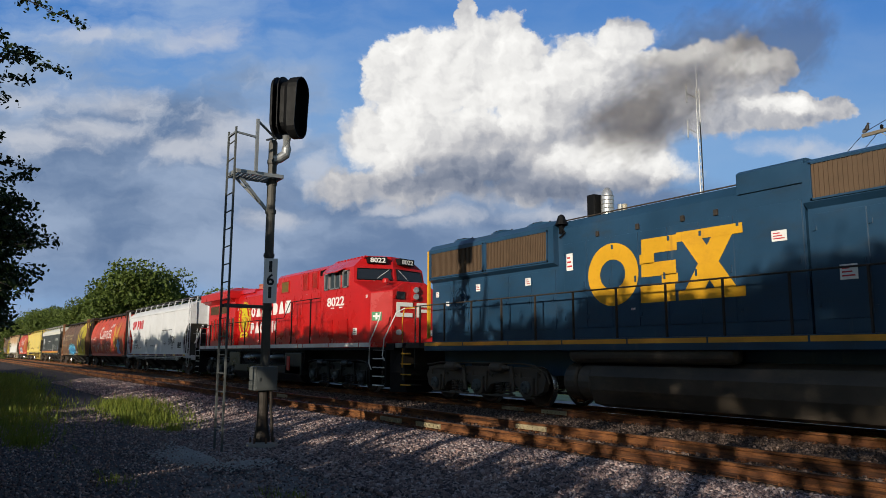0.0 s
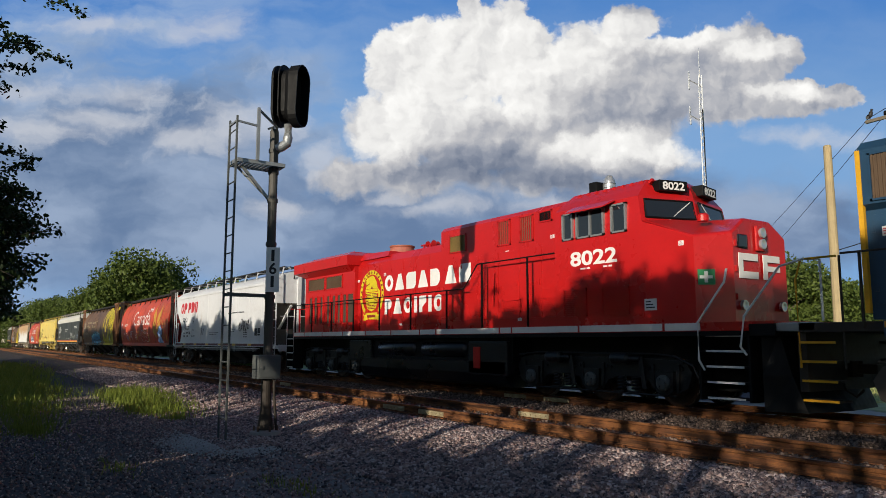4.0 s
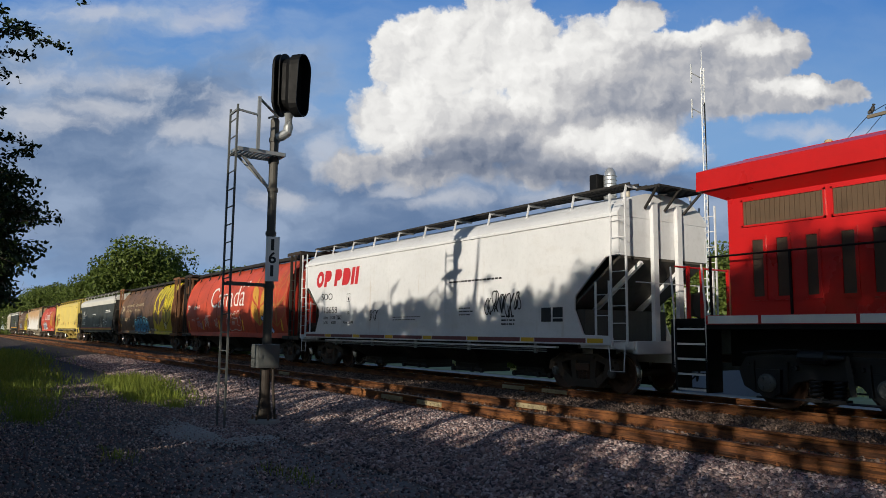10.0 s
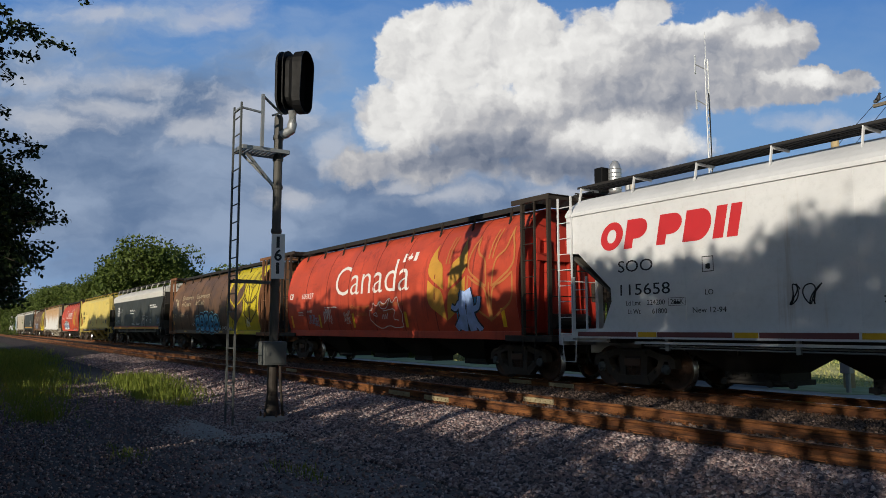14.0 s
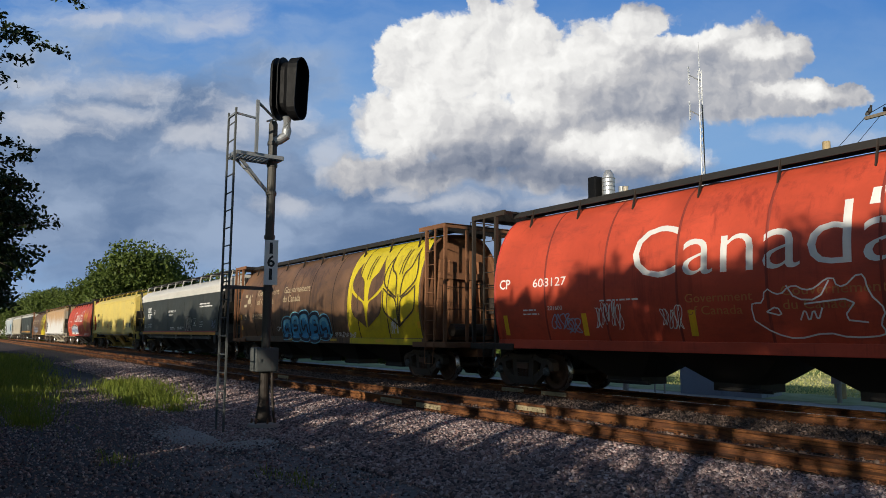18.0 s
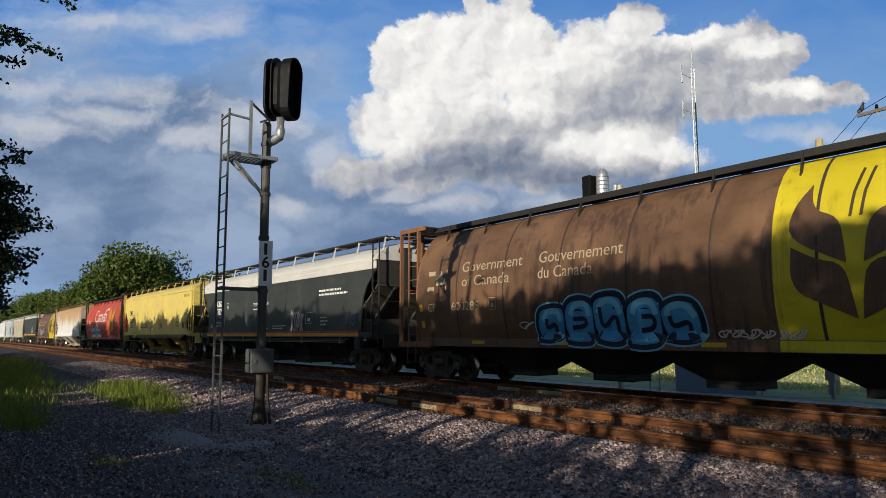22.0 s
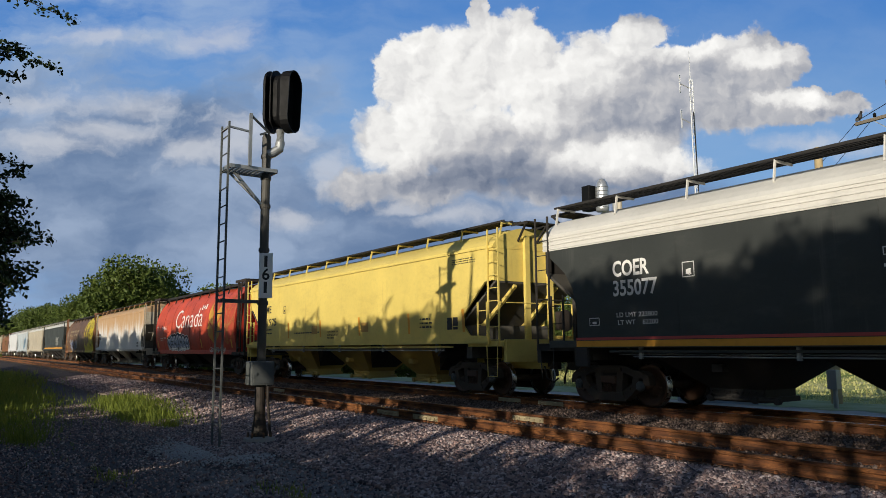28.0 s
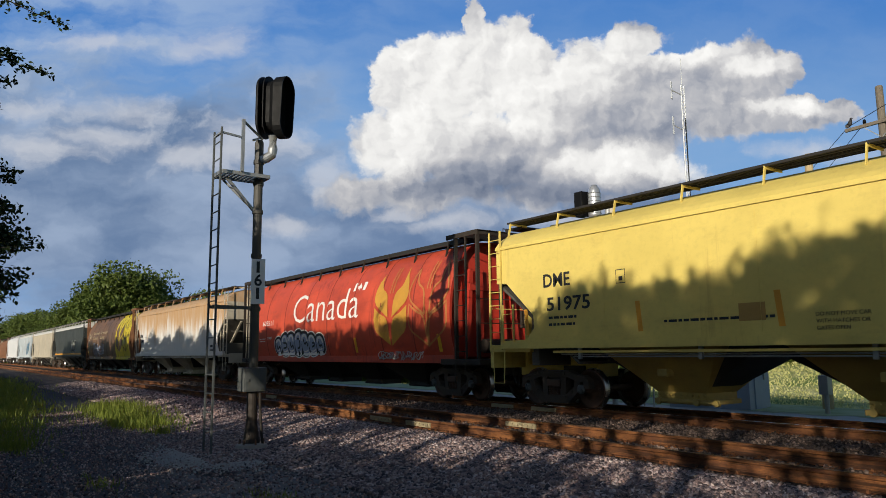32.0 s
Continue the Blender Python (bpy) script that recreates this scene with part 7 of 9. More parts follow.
def red_hopper(x, number, seed, graffiti):
    c = add(round_hopper("covered_hopper", "faded red round-sided hopper car with white lettering" + (" and blue graffiti" if seed > 1 else " and painted grain"), 15.4, P_RED, paint("scarlet_end_paint", (0.42, 0.035, 0.02), 0.5, 0.2, (0.06, 0.02, 0.02), 0.4), M_STEEL_DARK, seed), x)
    w = words("side_lettering", "Canada", 1.58, M_WHITETXT, c, -3.05, 0, 2.53, 5.4, label="white serif-style lettering", bold=-0.012)
    wrap(w, round_side)
    bm = bmesh.new()
    for x0, x1 in ((1.74, 1.94), (2.40, 2.60)):
        flat(bm, [(x0, 3.46), (x1, 3.46), (x1 + 0.03, 3.74), (x0 + 0.03, 3.74)], 0, 0)
    flat(bm, [(2.16, 3.46), (2.19, 3.54), (2.29, 3.52), (2.33, 3.62), (2.24, 3.64), (2.19, 3.74), (2.13, 3.64), (2.03, 3.62), (2.07, 3.52), (2.14, 3.54)], 0, 0)
    for v in bm.verts:
        v.co.y = -round_side(v.co.z) - 0.008
    part("flag_mark", bm, M_WHITETXT, c, "small white flag mark")
    wheat(c, 4.45, 1.55, 1.75, 2.5, round_side, R_LEAF, R_LINE, True)
    wheat(c, 6.55, 1.55, 1.75, 2.5, round_side, R_LEAF, R_LINE, False)
    wrap(words("number", number, 0.30, M_WHITETXT, c, -6.2, 0, 2.52, 1.15), round_side)
    wrap(words("reporting_mark", "CP", 0.34, M_WHITETXT, c, -7.5, 0, 2.53, 0.42, bold=0.006), round_side)
    scrawl(c, "graffiti", -4.15, 1.45, 0.75, 0.62, 0, M_WHITETXT, 91 + seed, 0.008, 5, round_side, "thin white spray-painted scribble")
    scrawl(c, "graffiti", -2.35, 1.5, 0.5, 0.5, 0, M_WHITETXT, 95 + seed, 0.008, 3, round_side, "thin white spray-painted scribble")
    bars(c, -6.6, 1.95, 0.7, 2, 0, M_WHITETXT, round_side, seed, 0.035)
    wrap(words("side_lettering", "201600", 0.14, M_WHITETXT, c, -5.7, 0, 1.95, 0.5), round_side)
    bars(c, -4.0, 2.1, 1.2, 1, 0, M_WHITETXT, round_side, seed + 5, 0.035)
    for xx in (-7.4, -4.6, -1.7, 2.0, 7.0):
        bm = flat(bmesh.new(), [(xx, 1.35), (xx + 0.16, 1.35), (xx + 0.16, 1.85), (xx, 1.85)], 0, 0)
        for v in bm.verts:
            v.co.y = -round_side(v.co.z) - 0.01
        part("reflector", bm, P_REFLECT, c, "yellow reflector strip")
    if graffiti == 1:
        for line in ([(0.05, 0.35), (0.0, 0.7), (0.25, 0.62), (0.3, 0.95), (0.55, 0.75), (0.8, 0.98), (1.1, 0.8), (1.5, 1.1), (1.6, 0.8), (2.0, 1.15), (2.05, 0.75), (2.3, 0.5), (2.15, 0.25), (2.3, 0.1), (1.7, 0.05), (1.3, 0.15), (0.8, 0.02), (0.4, 0.12), (0.05, 0.35)], [(0.9, 0.35), (1.0, 0.55), (1.05, 0.3), (1.15, 0.55), (1.2, 0.32), (1.3, 0.55)], [(1.0, 0.62), (1.9, 0.7), (1.6, 0.35), (2.0, 0.3)], [(0.3, 0.5), (0.6, 0.42), (0.5, 0.6), (0.3, 0.5)], [(0.7, 0.95), (0.85, 0.7), (1.25, 0.68), (1.45, 1.0)]):
            bm = bmesh.new()
            ribbon(bm, evenly(rounded([(px - 0.35, pz + 1.28) for px, pz in line], 1), 60), 0.014)
            for v in bm.verts:
                v.co.y = -round_side(v.co.z) - 0.012
            part("graffiti", bm, M_WHITETXT, c, "thin white spray-painted line")
        for body, xx, z, wd in (("Government", -1.75, 2.0, 1.45), ("of Canada", -1.72, 1.76, 1.2), ("Gouvernement", 0.25, 2.06, 1.75), ("du Canada", 0.27, 1.82, 1.2)):
            wrap(words("side_lettering", body, 0.24, R_LINE, c, xx, 0, z, wd, label="faint gold lettering"), round_side)
        for name, grow, mat, lift, lb in (("graffiti_backing", 0.05, plain("navy_spray_paint", (0.008, 0.012, 0.035), 0.5), 0.018, "dark spray-painted outline"), ("graffiti", 0.0, P_PLUME, 0.022, "pale blue spray-painted plume shape")):
            bm = bmesh.new()
            for line, r in (([(3.0, 1.25), (3.1, 1.6), (3.05, 1.95), (3.2, 2.35)], 0.17), ([(3.45, 1.25), (3.4, 1.7), (3.5, 2.0), (3.35, 2.4)], 0.16), ([(2.65, 1.3), (2.85, 1.45), (3.1, 1.75)], 0.10), ([(2.55, 1.95), (2.75, 1.85), (2.95, 2.05)], 0.07), ([(3.9, 2.2), (3.85, 1.9), (3.6, 1.85)], 0.08), ([(3.85, 1.25), (3.6, 1.5), (3.5, 1.8)], 0.10)):
                ribbon(bm, evenly(rounded([(px + 2.2, pz) for px, pz in line]), 14), r + grow)
            for v in bm.verts:
                v.co.y = -round_side(v.co.z) - lift
            tagged(part(name, bm, mat, c, lb), kind="stuff")
        scrawl(c, "graffiti", 5.0, 1.35, 0.95, 0.95, -0.020, P_BLUEGRAF, 22, 0.022, 4, round_side, "blue spray-painted strokes")
        scrawl(c, "graffiti", -5.6, 1.4, 0.9, 0.5, 0, P_LILAC, 24, 0.014, 3, round_side)
    else:
        tag_block(c, -4.9, 1.25, 4.6, 0.95, round_side, P_LILAC, M_INK, M_WHITETXT, 7, 31, "blue-grey spray-painted block lettering, unreadable")
        scrawl(c, "graffiti", 3.6, 1.12, 2.6, 0.26, -0.02, M_WHITETXT, 33, 0.014, 8, lambda z: 1.45, "thin white spray-painted scrawl")
    return c


red_hopper(-70.2, "608127", 1, 1)


def brown_hopper(x, seed, number, near):
    band = (3.30, 8.08)
    c = add(round_hopper("covered_hopper", "dusty brown round-sided hopper car with yellow grain panel and graffiti", 16.4, P_BROWN, P_RUSTEND, P_RUSTEND, seed, band), x)
    DL = plain("dark_brown_line_paint", (0.06, 0.04, 0.015), 0.6)
    wheat(c, 4.72, 1.58, 1.9, 2.5, round_side, P_BROWN, DL, True)
    wheat(c, 6.87, 1.64, 1.75, 2.48, round_side, P_LEAF, DL, False)
    T = plain("faded_cream_lettering", (0.42, 0.34, 0.22), 0.6)
    for body, xx, z, w in (("Government", -5.94, 3.08, 2.55), ("of Canada", -5.9, 2.68, 2.05), ("Gouvernement", -2.77, 3.08, 2.66), ("du Canada", -2.77, 2.70, 1.8)):
        wrap(words("side_lettering", body, 0.40, T, c, xx, 0, z, w, label="faded cream lettering"), round_side)
    wrap(words("number", number, 0.34, T, c, -6.4, 0, 2.02, 1.27), round_side)
    wrap(words("reporting_mark", "CP", 0.34, T, c, -7.6, 0, 2.02, 0.42), round_side)
    bm = bmesh.new()
    for x0, x1 in ((-7.62, -7.28), (-6.72, -6.66)):
        flat(bm, [(x0, 2.62), (x1, 2.62), (x1, 3.2), (x0, 3.2)], 0, 0)
    flat(bm, [(-6.98, 2.66), (-6.95, 2.78), (-6.78, 2.76), (-6.72, 2.96), (-6.85, 2.98), (-6.97, 3.2), (-7.09, 2.98), (-7.22, 2.96), (-7.16, 2.76), (-7.0, 2.78)], 0, 0)
    for v in bm.verts:
        v.co.y = -round_side(v.co.z) - 0.008
    part("flag_mark", bm, T, c, "cream flag mark")
    outline_box(c, -4.7, 2.0, 0.3, 0.32, 0, T, side=round_side)
    part("sill_band", flat(bmesh.new(), [(band[0], 1.035), (band[1], 1.035), (band[1], 1.225), (band[0], 1.225)], -1.42, 0.005), P_LEAF, c, "grimy yellow band carried on to the sill")
    for xx in (-5.6, -2.4, 1.7, 5.2):
        bm = flat(bmesh.new(), [(xx, 1.10), (xx + 0.55, 1.10), (xx + 0.55, 1.19), (xx, 1.19)], -1.42, 0.008)
        part("reflector", bm, P_REFLECT, c, "yellow reflector strip")
    for xx, m in ((7.95, P_REFLECT), (-8.0, P_REFLECT)):
        bm = flat(bmesh.new(), [(xx, 1.55), (xx + 0.16, 1.55), (xx + 0.10, 2.25), (xx - 0.06, 2.25)], 0, 0)
        for v in bm.verts:
            v.co.y = -round_side(v.co.z) - 0.012
        part("reflector", bm, m, c, "yellow reflector strip")
    if near:
        tag_block(c, -2.85, 1.08, 4.65, 1.12, round_side, P_BLUEGRAF, plain("navy_spray_paint", (0.008, 0.012, 0.035), 0.5), P_SKYGRAF, 5, 41, "blue spray-painted block lettering, unreadable")
        scrawl(c, "graffiti", 2.1, 1.24, 1.7, 0.2, 0, M_WHITETXT, 42, 0.014, 6, round_side, "thin white spray-painted scrawl")
        scrawl(c, "graffiti", 6.3, 1.4, 0.5, 0.5, 0, M_WHITETXT, 43, 0.012, 4, round_side, "thin white spray-painted scrawl")
        scrawl(c, "graffiti", -3.6, 1.45, 0.6, 0.25, 0, M_WHITETXT, 44, 0.012, 1, round_side, "thin white spray-painted scrawl")
    else:
        scrawl(c, "graffiti", -5.5, 1.3, 4.5, 1.0, 0, P_LILAC, 46, 0.03, 9, round_side, "white spray-painted scrawl")
    return c


brown_hopper(-89.75, 3, "600285", True)

# charcoal hopper
c = add(box_hopper("covered_hopper", "charcoal covered hopper car with pale roof and orange stripe", 19.2, P_GREY, P_OFFWHITE, 5, low=1.30, end_mat=P_HOPPERDARK, lip_mat=P_OFFWHITE, curved=True, top=3.92), -110.1)
for ya, yb in ((-1.545, -1.52), (1.52, 1.545)):
    skirt = part("roof_skirt", box(bmesh.new(), -9.6, 9.6, ya, yb, 3.57, 3.87), P_OFFWHITE, c, "pale grey band under the roof")
    for k in range(3):
        yy = ya if ya < 0 else yb
        part("rib", beam(bmesh.new(), (-9.6, yy, 3.61 + 0.10 * k), (9.6, yy, 3.61 + 0.10 * k), 0.03, 0.02), P_OFFWHITE, skirt)
bm = flat(bmesh.new(), [(-8.5, 1.30), (8.5, 1.30), (8.5, 1.43), (-8.5, 1.43)], -1.595, 0.006)
part("sill_stripe", bm, P_ORANGE, c, "orange stripe along the sill")
bm = flat(bmesh.new(), [(-8.5, 1.445), (8.5, 1.445), (8.5, 1.50), (-8.5, 1.50)], -1.595, 0.006)
part("sill_stripe", bm, plain("rose_red_stripe", (0.45, 0.07, 0.07), 0.6), c, "rose red stripe along the sill")
part("sill_top", box(bmesh.new(), -8.5, 8.5, -1.594, -1.521, 1.43, 1.505), P_GREY, c)
words("reporting_mark", "COER", 0.46, M_WHITETXT, c, -7.42, Y - 0.006, 2.80, 0.98, bold=0.012)
words("number", "355077", 0.46, M_WHITETXT, c, -7.42, Y - 0.006, 2.38, 1.18, bold=0.010)
words("side_lettering", "LD LMT 223800", 0.14, M_WHITETXT, c, -7.35, Y - 0.006, 1.92, 1.08)
words("side_lettering", "LT WT    62200", 0.14, M_WHITETXT, c, -7.32, Y - 0.006, 1.76, 1.06)
outline_box(c, -5.62, 2.64, 0.28, 0.30, Y, M_WHITETXT)
words("side_lettering", "C", 0.18, M_WHITETXT, c, -5.52, Y - 0.009, 2.68)
outline_box(c, -8.15, 1.76, 0.3, 0.17, Y, M_WHITETXT)
words("side_lettering", "DO NOT HAMMER ON CAR", 0.2, M_WHITETXT, c, -1.9, Y - 0.006, 2.68, 1.9)
bars(c, -1.9, 2.50, 1.6, 1, Y, M_WHITETXT, seed=12, h=0.05)
bars(c, 5.15, 2.98, 2.5, 2, Y, M_WHITETXT, seed=13, h=0.075, gap=0.15)
bars(c, -1.2, 1.72, 1.3, 2, Y, M_WHITETXT, seed=14, h=0.035)
bars(c, 0.5, 1.72, 1.5, 2, Y, M_WHITETXT, seed=15, h=0.035)
bars(c, 5.3, 1.98, 0.7, 3, Y, M_WHITETXT, seed=16, h=0.05, gap=0.13)
outline_box(c, 3.95, 1.80, 0.62, 0.42, Y, M_WHITETXT)
G_FOG = plain("chalky_grey_spray_paint", (0.26, 0.27, 0.28), 0.7, 0, 0.5, 2.0)
scrawl(c, "graffiti", 2.45, 1.52, 1.3, 0.85, Y, G_FOG, 51, 0.075, 4, label="chalky grey spray-painted bubbles")
scrawl(c, "graffiti", 2.45, 1.52, 1.3, 0.85, Y - 0.004, M_WHITETXT, 51, 0.016, 4, label="thin white spray-painted outline")
scrawl(c, "graffiti", 7.5, 1.66, 0.75, 0.42, Y, P_LILAC, 52, 0.012, 5, label="thin pale blue spray-painted scrawl")
for xx in (-8.45, 8.3):
    part("jacking_pad", box(bmesh.new(), xx - 0.12, xx + 0.27, -1.60, -1.5, 0.86, 1.31, 0.02), P_HOPPERDARK, c, "black jacking pad")
words("side_lettering", "JACK", 0.11, M_WHITETXT, c, 8.72, -1.53, 1.26)
words("side_lettering", "HERE", 0.11, M_WHITETXT, c, 8.72, -1.53, 1.14)

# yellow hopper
c = add(box_hopper("covered_hopper", "lemon-yellow covered hopper car with black lettering", 18.2, P_YELLOW, P_YELLOW, 6, low=1.42, bays=3, bay_mat=P_YELLOW_SHADED, end_mat=P_YELLOW), -130.75)
words("reporting_mark", "DME", 0.44, M_INK, c, -7.35, Y - 0.006, 2.84, 0.88, bold=0.008)
words("number", "51975", 0.44, M_INK, c, -7.25, Y - 0.006, 2.28, 1.38, bold=0.008)
bars(c, -7.2, 2.08, 1.1, 2, Y, M_INK, seed=61, h=0.06, gap=0.16)
outline_box(c, -5.1, 2.75, 0.26, 0.30, Y, M_INK)
bars(c, -3.9, 1.88, 2.4, 1, Y, M_INK, seed=62, h=0.05)
for body, z in (("DO NOT MOVE CAR", 2.20), ("WITH HATCHES OR", 2.04), ("GATES OPEN", 1.88)):
    words("side_lettering", body, 0.095, M_INK, c, -0.85, Y - 0.006, 1.64 + (z - 1.88) * 0.72)
bars(c, 5.5, 2.12, 0.75, 3, Y, M_INK, seed=63, h=0.05, gap=0.12)
bars(c, 7.2, 3.74, 1.2, 3, Y, M_INK, seed=64, h=0.025, gap=0.06)
data_box(c, 6.95, 1.8, 0.52, 0.34, Y)
for xx in (-2.25, 1.78):
    bm = flat(bmesh.new(), [(xx, 1.84), (xx + 0.52, 1.84), (xx + 0.52, 2.16), (xx, 2.16)], Y, 0.006)
    part("warning_panel", bm, paint("faded_tan_panel", (0.46, 0.27, 0.07), 0.6), c, "faded tan warning panel")
for xx in (-8.0, -4.55, -1.5, 1.62, 4.85, 7.7):
    bm = flat(bmesh.new(), [(xx, 1.72), (xx + 0.12, 1.72), (xx + 0.06, 2.35), (xx - 0.06, 2.35)], Y, 0.007)
    part("reflector", bm, P_ORANGE, c, "faded orange reflector strip")

red_hopper(-149.6, "608511", 2, 2)
c = add(box_hopper("covered_hopper", "white covered hopper car with heavy orange rust streaks", 18.4, P_RUSTY, P_RUSTY, 7, low=1.3, detail=False, bays=3, end_mat=P_TAN, bay_mat=P_TAN), -169.9)
bars(c, -8.2, 2.5, 0.9, 2, Y, M_INK, seed=71, h=0.2, gap=0.35)
bars(c, 6.8, 1.7, 0.7, 2, Y, M_INK, seed=72, h=0.12, gap=0.2)
brown_hopper(-189.4, 8, "600417", False)
c = add(box_hopper("covered_hopper", "charcoal covered hopper car with pale roof and graffiti", 18.6, P_GREY, P_OFFWHITE, 9, low=1.3, detail=False, end_mat=P_GREY), -209.3)
bm = flat(bmesh.new(), [(-8.3, 1.44), (8.3, 1.44), (8.3, 1.58), (-8.3, 1.58)], -1.52, 0.006)
part("sill_stripe", bm, P_ORANGE, c, "orange stripe along the sill")
scrawl(c, "graffiti", 2.5, 1.7, 2.2, 1.2, Y, M_WHITETXT, 81, 0.05, 4)
add(box_hopper("covered_hopper", "weathered beige covered hopper car", 18.4, P_TAN, P_OFFWHITE, 10, detail=False, low=1.2), -229.4)
c = add(box_hopper("covered_hopper", "weathered pale blue covered hopper car with blue graffiti", 16.6, P_PALEBLUE, P_OFFWHITE, 11, detail=False, low=1.2), -248.6)
scrawl(c, "graffiti", 2.5, 1.7, 3.0, 1.6, Y, P_BLUEGRAF, 82, 0.07, 4)
add(box_hopper("covered_hopper", "cream covered hopper car", 17.0, P_CREAM, P_CREAM, 12, detail=False, low=1.2), -267.0)
add(round_hopper("covered_hopper", "rust-brown round-sided hopper car", 15.5, P_RUSTEND, P_RUSTEND, P_RUSTEND, 13, None, False), -285.6)
add(box_hopper("covered_hopper", "weathered beige covered hopper car", 17.0, P_TAN, P_TAN, 14, detail=False, low=1.2), -304.4)
add(round_hopper("covered_hopper", "faded red round-sided hopper car", 15.5, P_RED, P_RED, M_STEEL_DARK, 15, None, False), -323.0)
add(box_hopper("covered_hopper", "cream covered hopper car", 17.0, P_CREAM, P_CREAM, 16, detail=False, low=1.2), -341.6)

# ---- lineside things ----
def signal_mast(x, y, gz):
    car = thing("railway_signal", "tall black-hooded railway signal on a steel mast with ladder", "signal", pose(x, y, 0))
    base = bmesh.new()
    lathe(base, [(0.29, gz - 0.1), (0.30, gz + 0.02), (0.28, gz + 0.09), (0.12, gz + 0.12)], "z", (0, 0, 0), 20)
    part("footing", fix(base), M_CONC, car, "worn concrete footing")
    bm = bmesh.new()
    lathe(bm, [(0.17, gz + 0.05), (0.15, gz + 0.16), (0.10, gz + 0.5), (0.095, 1.0)], "z", (-0.02, 0, 0), 16)
    part("mast_foot", fix(bm), M_STEEL_DARK, car, "flared dark steel foot")
    for k in range(6):
        a = k * math.tau / 6
        part("anchor_bolt", lathe(bmesh.new(), [(0.02, gz + 0.08), (0.02, gz + 0.17), (0.012, gz + 0.2)], "z", (0.215 * math.cos(a), 0.215 * math.sin(a), 0), 6), M_WHEEL, car)
    bm = bmesh.new()
    lathe(bm, [(0.085, 0.8), (0.085, 5.45), (0.06, 5.5)], "z", (0, 0, 0), 16)
    for z in (4.06, 4.62, 5.05, 2.18, 3.2):
        lathe(bm, [(0.10, z - 0.04), (0.105, z), (0.10, z + 0.04)], "z", (0, 0, 0), 16)
    part("mast", fix(bm), paint("dull_mast_paint", (0.075, 0.07, 0.06), 0.55, 0.3, (0.07, 0.06, 0.05), 0.5, 0.3, (0.05, 0.04, 0.03)), car)
    bm = bmesh.new()
    tube(bm, [(0.10, 0.18, gz), (0.08, 0.12, 0.3), (0.09, 0.10, 0.9)], 0.026, 10)
    part("conduit", bm, M_STEEL_DARK, car)
    bm = bmesh.new()
    box(bm, -0.17, 0.17, -0.24, 0.2, 0.64, 1.08, 0.015)
    jb = part("junction_box", bm, M_SIGNGREY, car, "grey steel junction box")
    bm = bmesh.new()
    box(bm, 0.17, 0.182, -0.21, 0.17, 0.67, 1.05, 0.004)
    box(bm, 0.182, 0.2, -0.19, -0.15, 0.82, 0.88)
    part("lid", bm, M_SIGNGREY, jb)
    # number plate on its bracket, facing the eye
    turn = pose(0.125, 0.0, 2.27, 0, 0, 69.3)
    bm = bmesh.new()
    box(bm, -0.125, 0.125, -0.012, 0.0, 0.0, 0.86, 0.004)
    pl = part("mile_plate", bm, plain("white_plate", (0.82, 0.82, 0.80), 0.5, 0, 0.08), car, "white plate with black figures")
    pl.matrix_basis = turn
    for k, ch in enumerate("161"):
        o = words("figure", ch, 0.30, M_INK, pl, -0.07 if ch == "6" else -0.035, -0.016, 0.60 - 0.25 * k, 0.14 if ch == "6" else 0.06, bold=0.006)
    # platform with a grating and its brackets
    bm = bmesh.new()
    for xx in (-0.27, 0.27):
        beam(bm, (xx, -0.80, 4.72), (xx, 0.12, 4.72), 0.03, 0.07)
    for yy in (-0.80, 0.12):
        beam(bm, (-0.27, yy, 4.72), (0.27, yy, 4.72), 0.03, 0.07)
    plat = part("platform", bm, M_GALV, car, "galvanised grating platform")
    for k in range(11):
        yy = -0.78 + 0.083 * k
        part("slat", box(bmesh.new(), -0.27, 0.27, yy, yy + 0.03, 4.70, 4.74), M_GALV, plat)
    bm = bmesh.new()
    beam(bm, (0.02, -0.65, 4.68), (0, -0.08, 4.08), 0.05, 0.05)
    beam(bm, (-0.2, -0.65, 4.68), (0, -0.08, 4.08), 0.04, 0.04)
    part("brace", bm, M_GALV, car)
    for pts in ([(0.34, -0.45, 4.74), (0.34, -0.45, 5.76)],):
        bm = beam(bmesh.new(), pts[0], pts[1], 0.055, 0.055, (1, 0, 0))
        part("guard_post", bm, M_GALV, car)
    for a, b in (((0.34, -0.45, 5.73), (0.03, 0.05, 5.52)), ((0.40, -0.88, 5.42), (0.34, -0.45, 5.40)), ((-0.02, -0.88, 5.42), (0.40, -0.88, 5.42)), ((0.2, -0.2, 5.42), (0.0, 0.0, 5.55))):
        part("guard_rail", beam(bmesh.new(), a, b, 0.035, 0.035), M_GALV, car)
    bm = bmesh.new()
    lx = (-0.02, 0.40)
    for xx in lx:
        beam(bm, (xx, -0.88, gz), (xx, -0.88, 5.52), 0.045, 0.03, (0, 1, 0))
    ld = part("ladder", bm, M_SIGNGREY, car, "long steel ladder")
    for k in range(17):
        z = gz + 0.4 + 0.33 * k
        part("rung", tube(bmesh.new(), [(lx[0], -0.88, z), (lx[1], -0.88, z)], 0.012, 6), M_SIGNGREY, ld)
    bm = bmesh.new()
    beam(bm, (0.0, 0.0, 2.20), (0.2, -0.88, 2.20), 0.04, 0.06)
    beam(bm, (0.0, 0.0, 2.20), (-0.02, -0.88, 2.20), 0.04, 0.06)
    part("ladder_stay", bm, M_SIGNGREY, car)
    bm = bmesh.new()
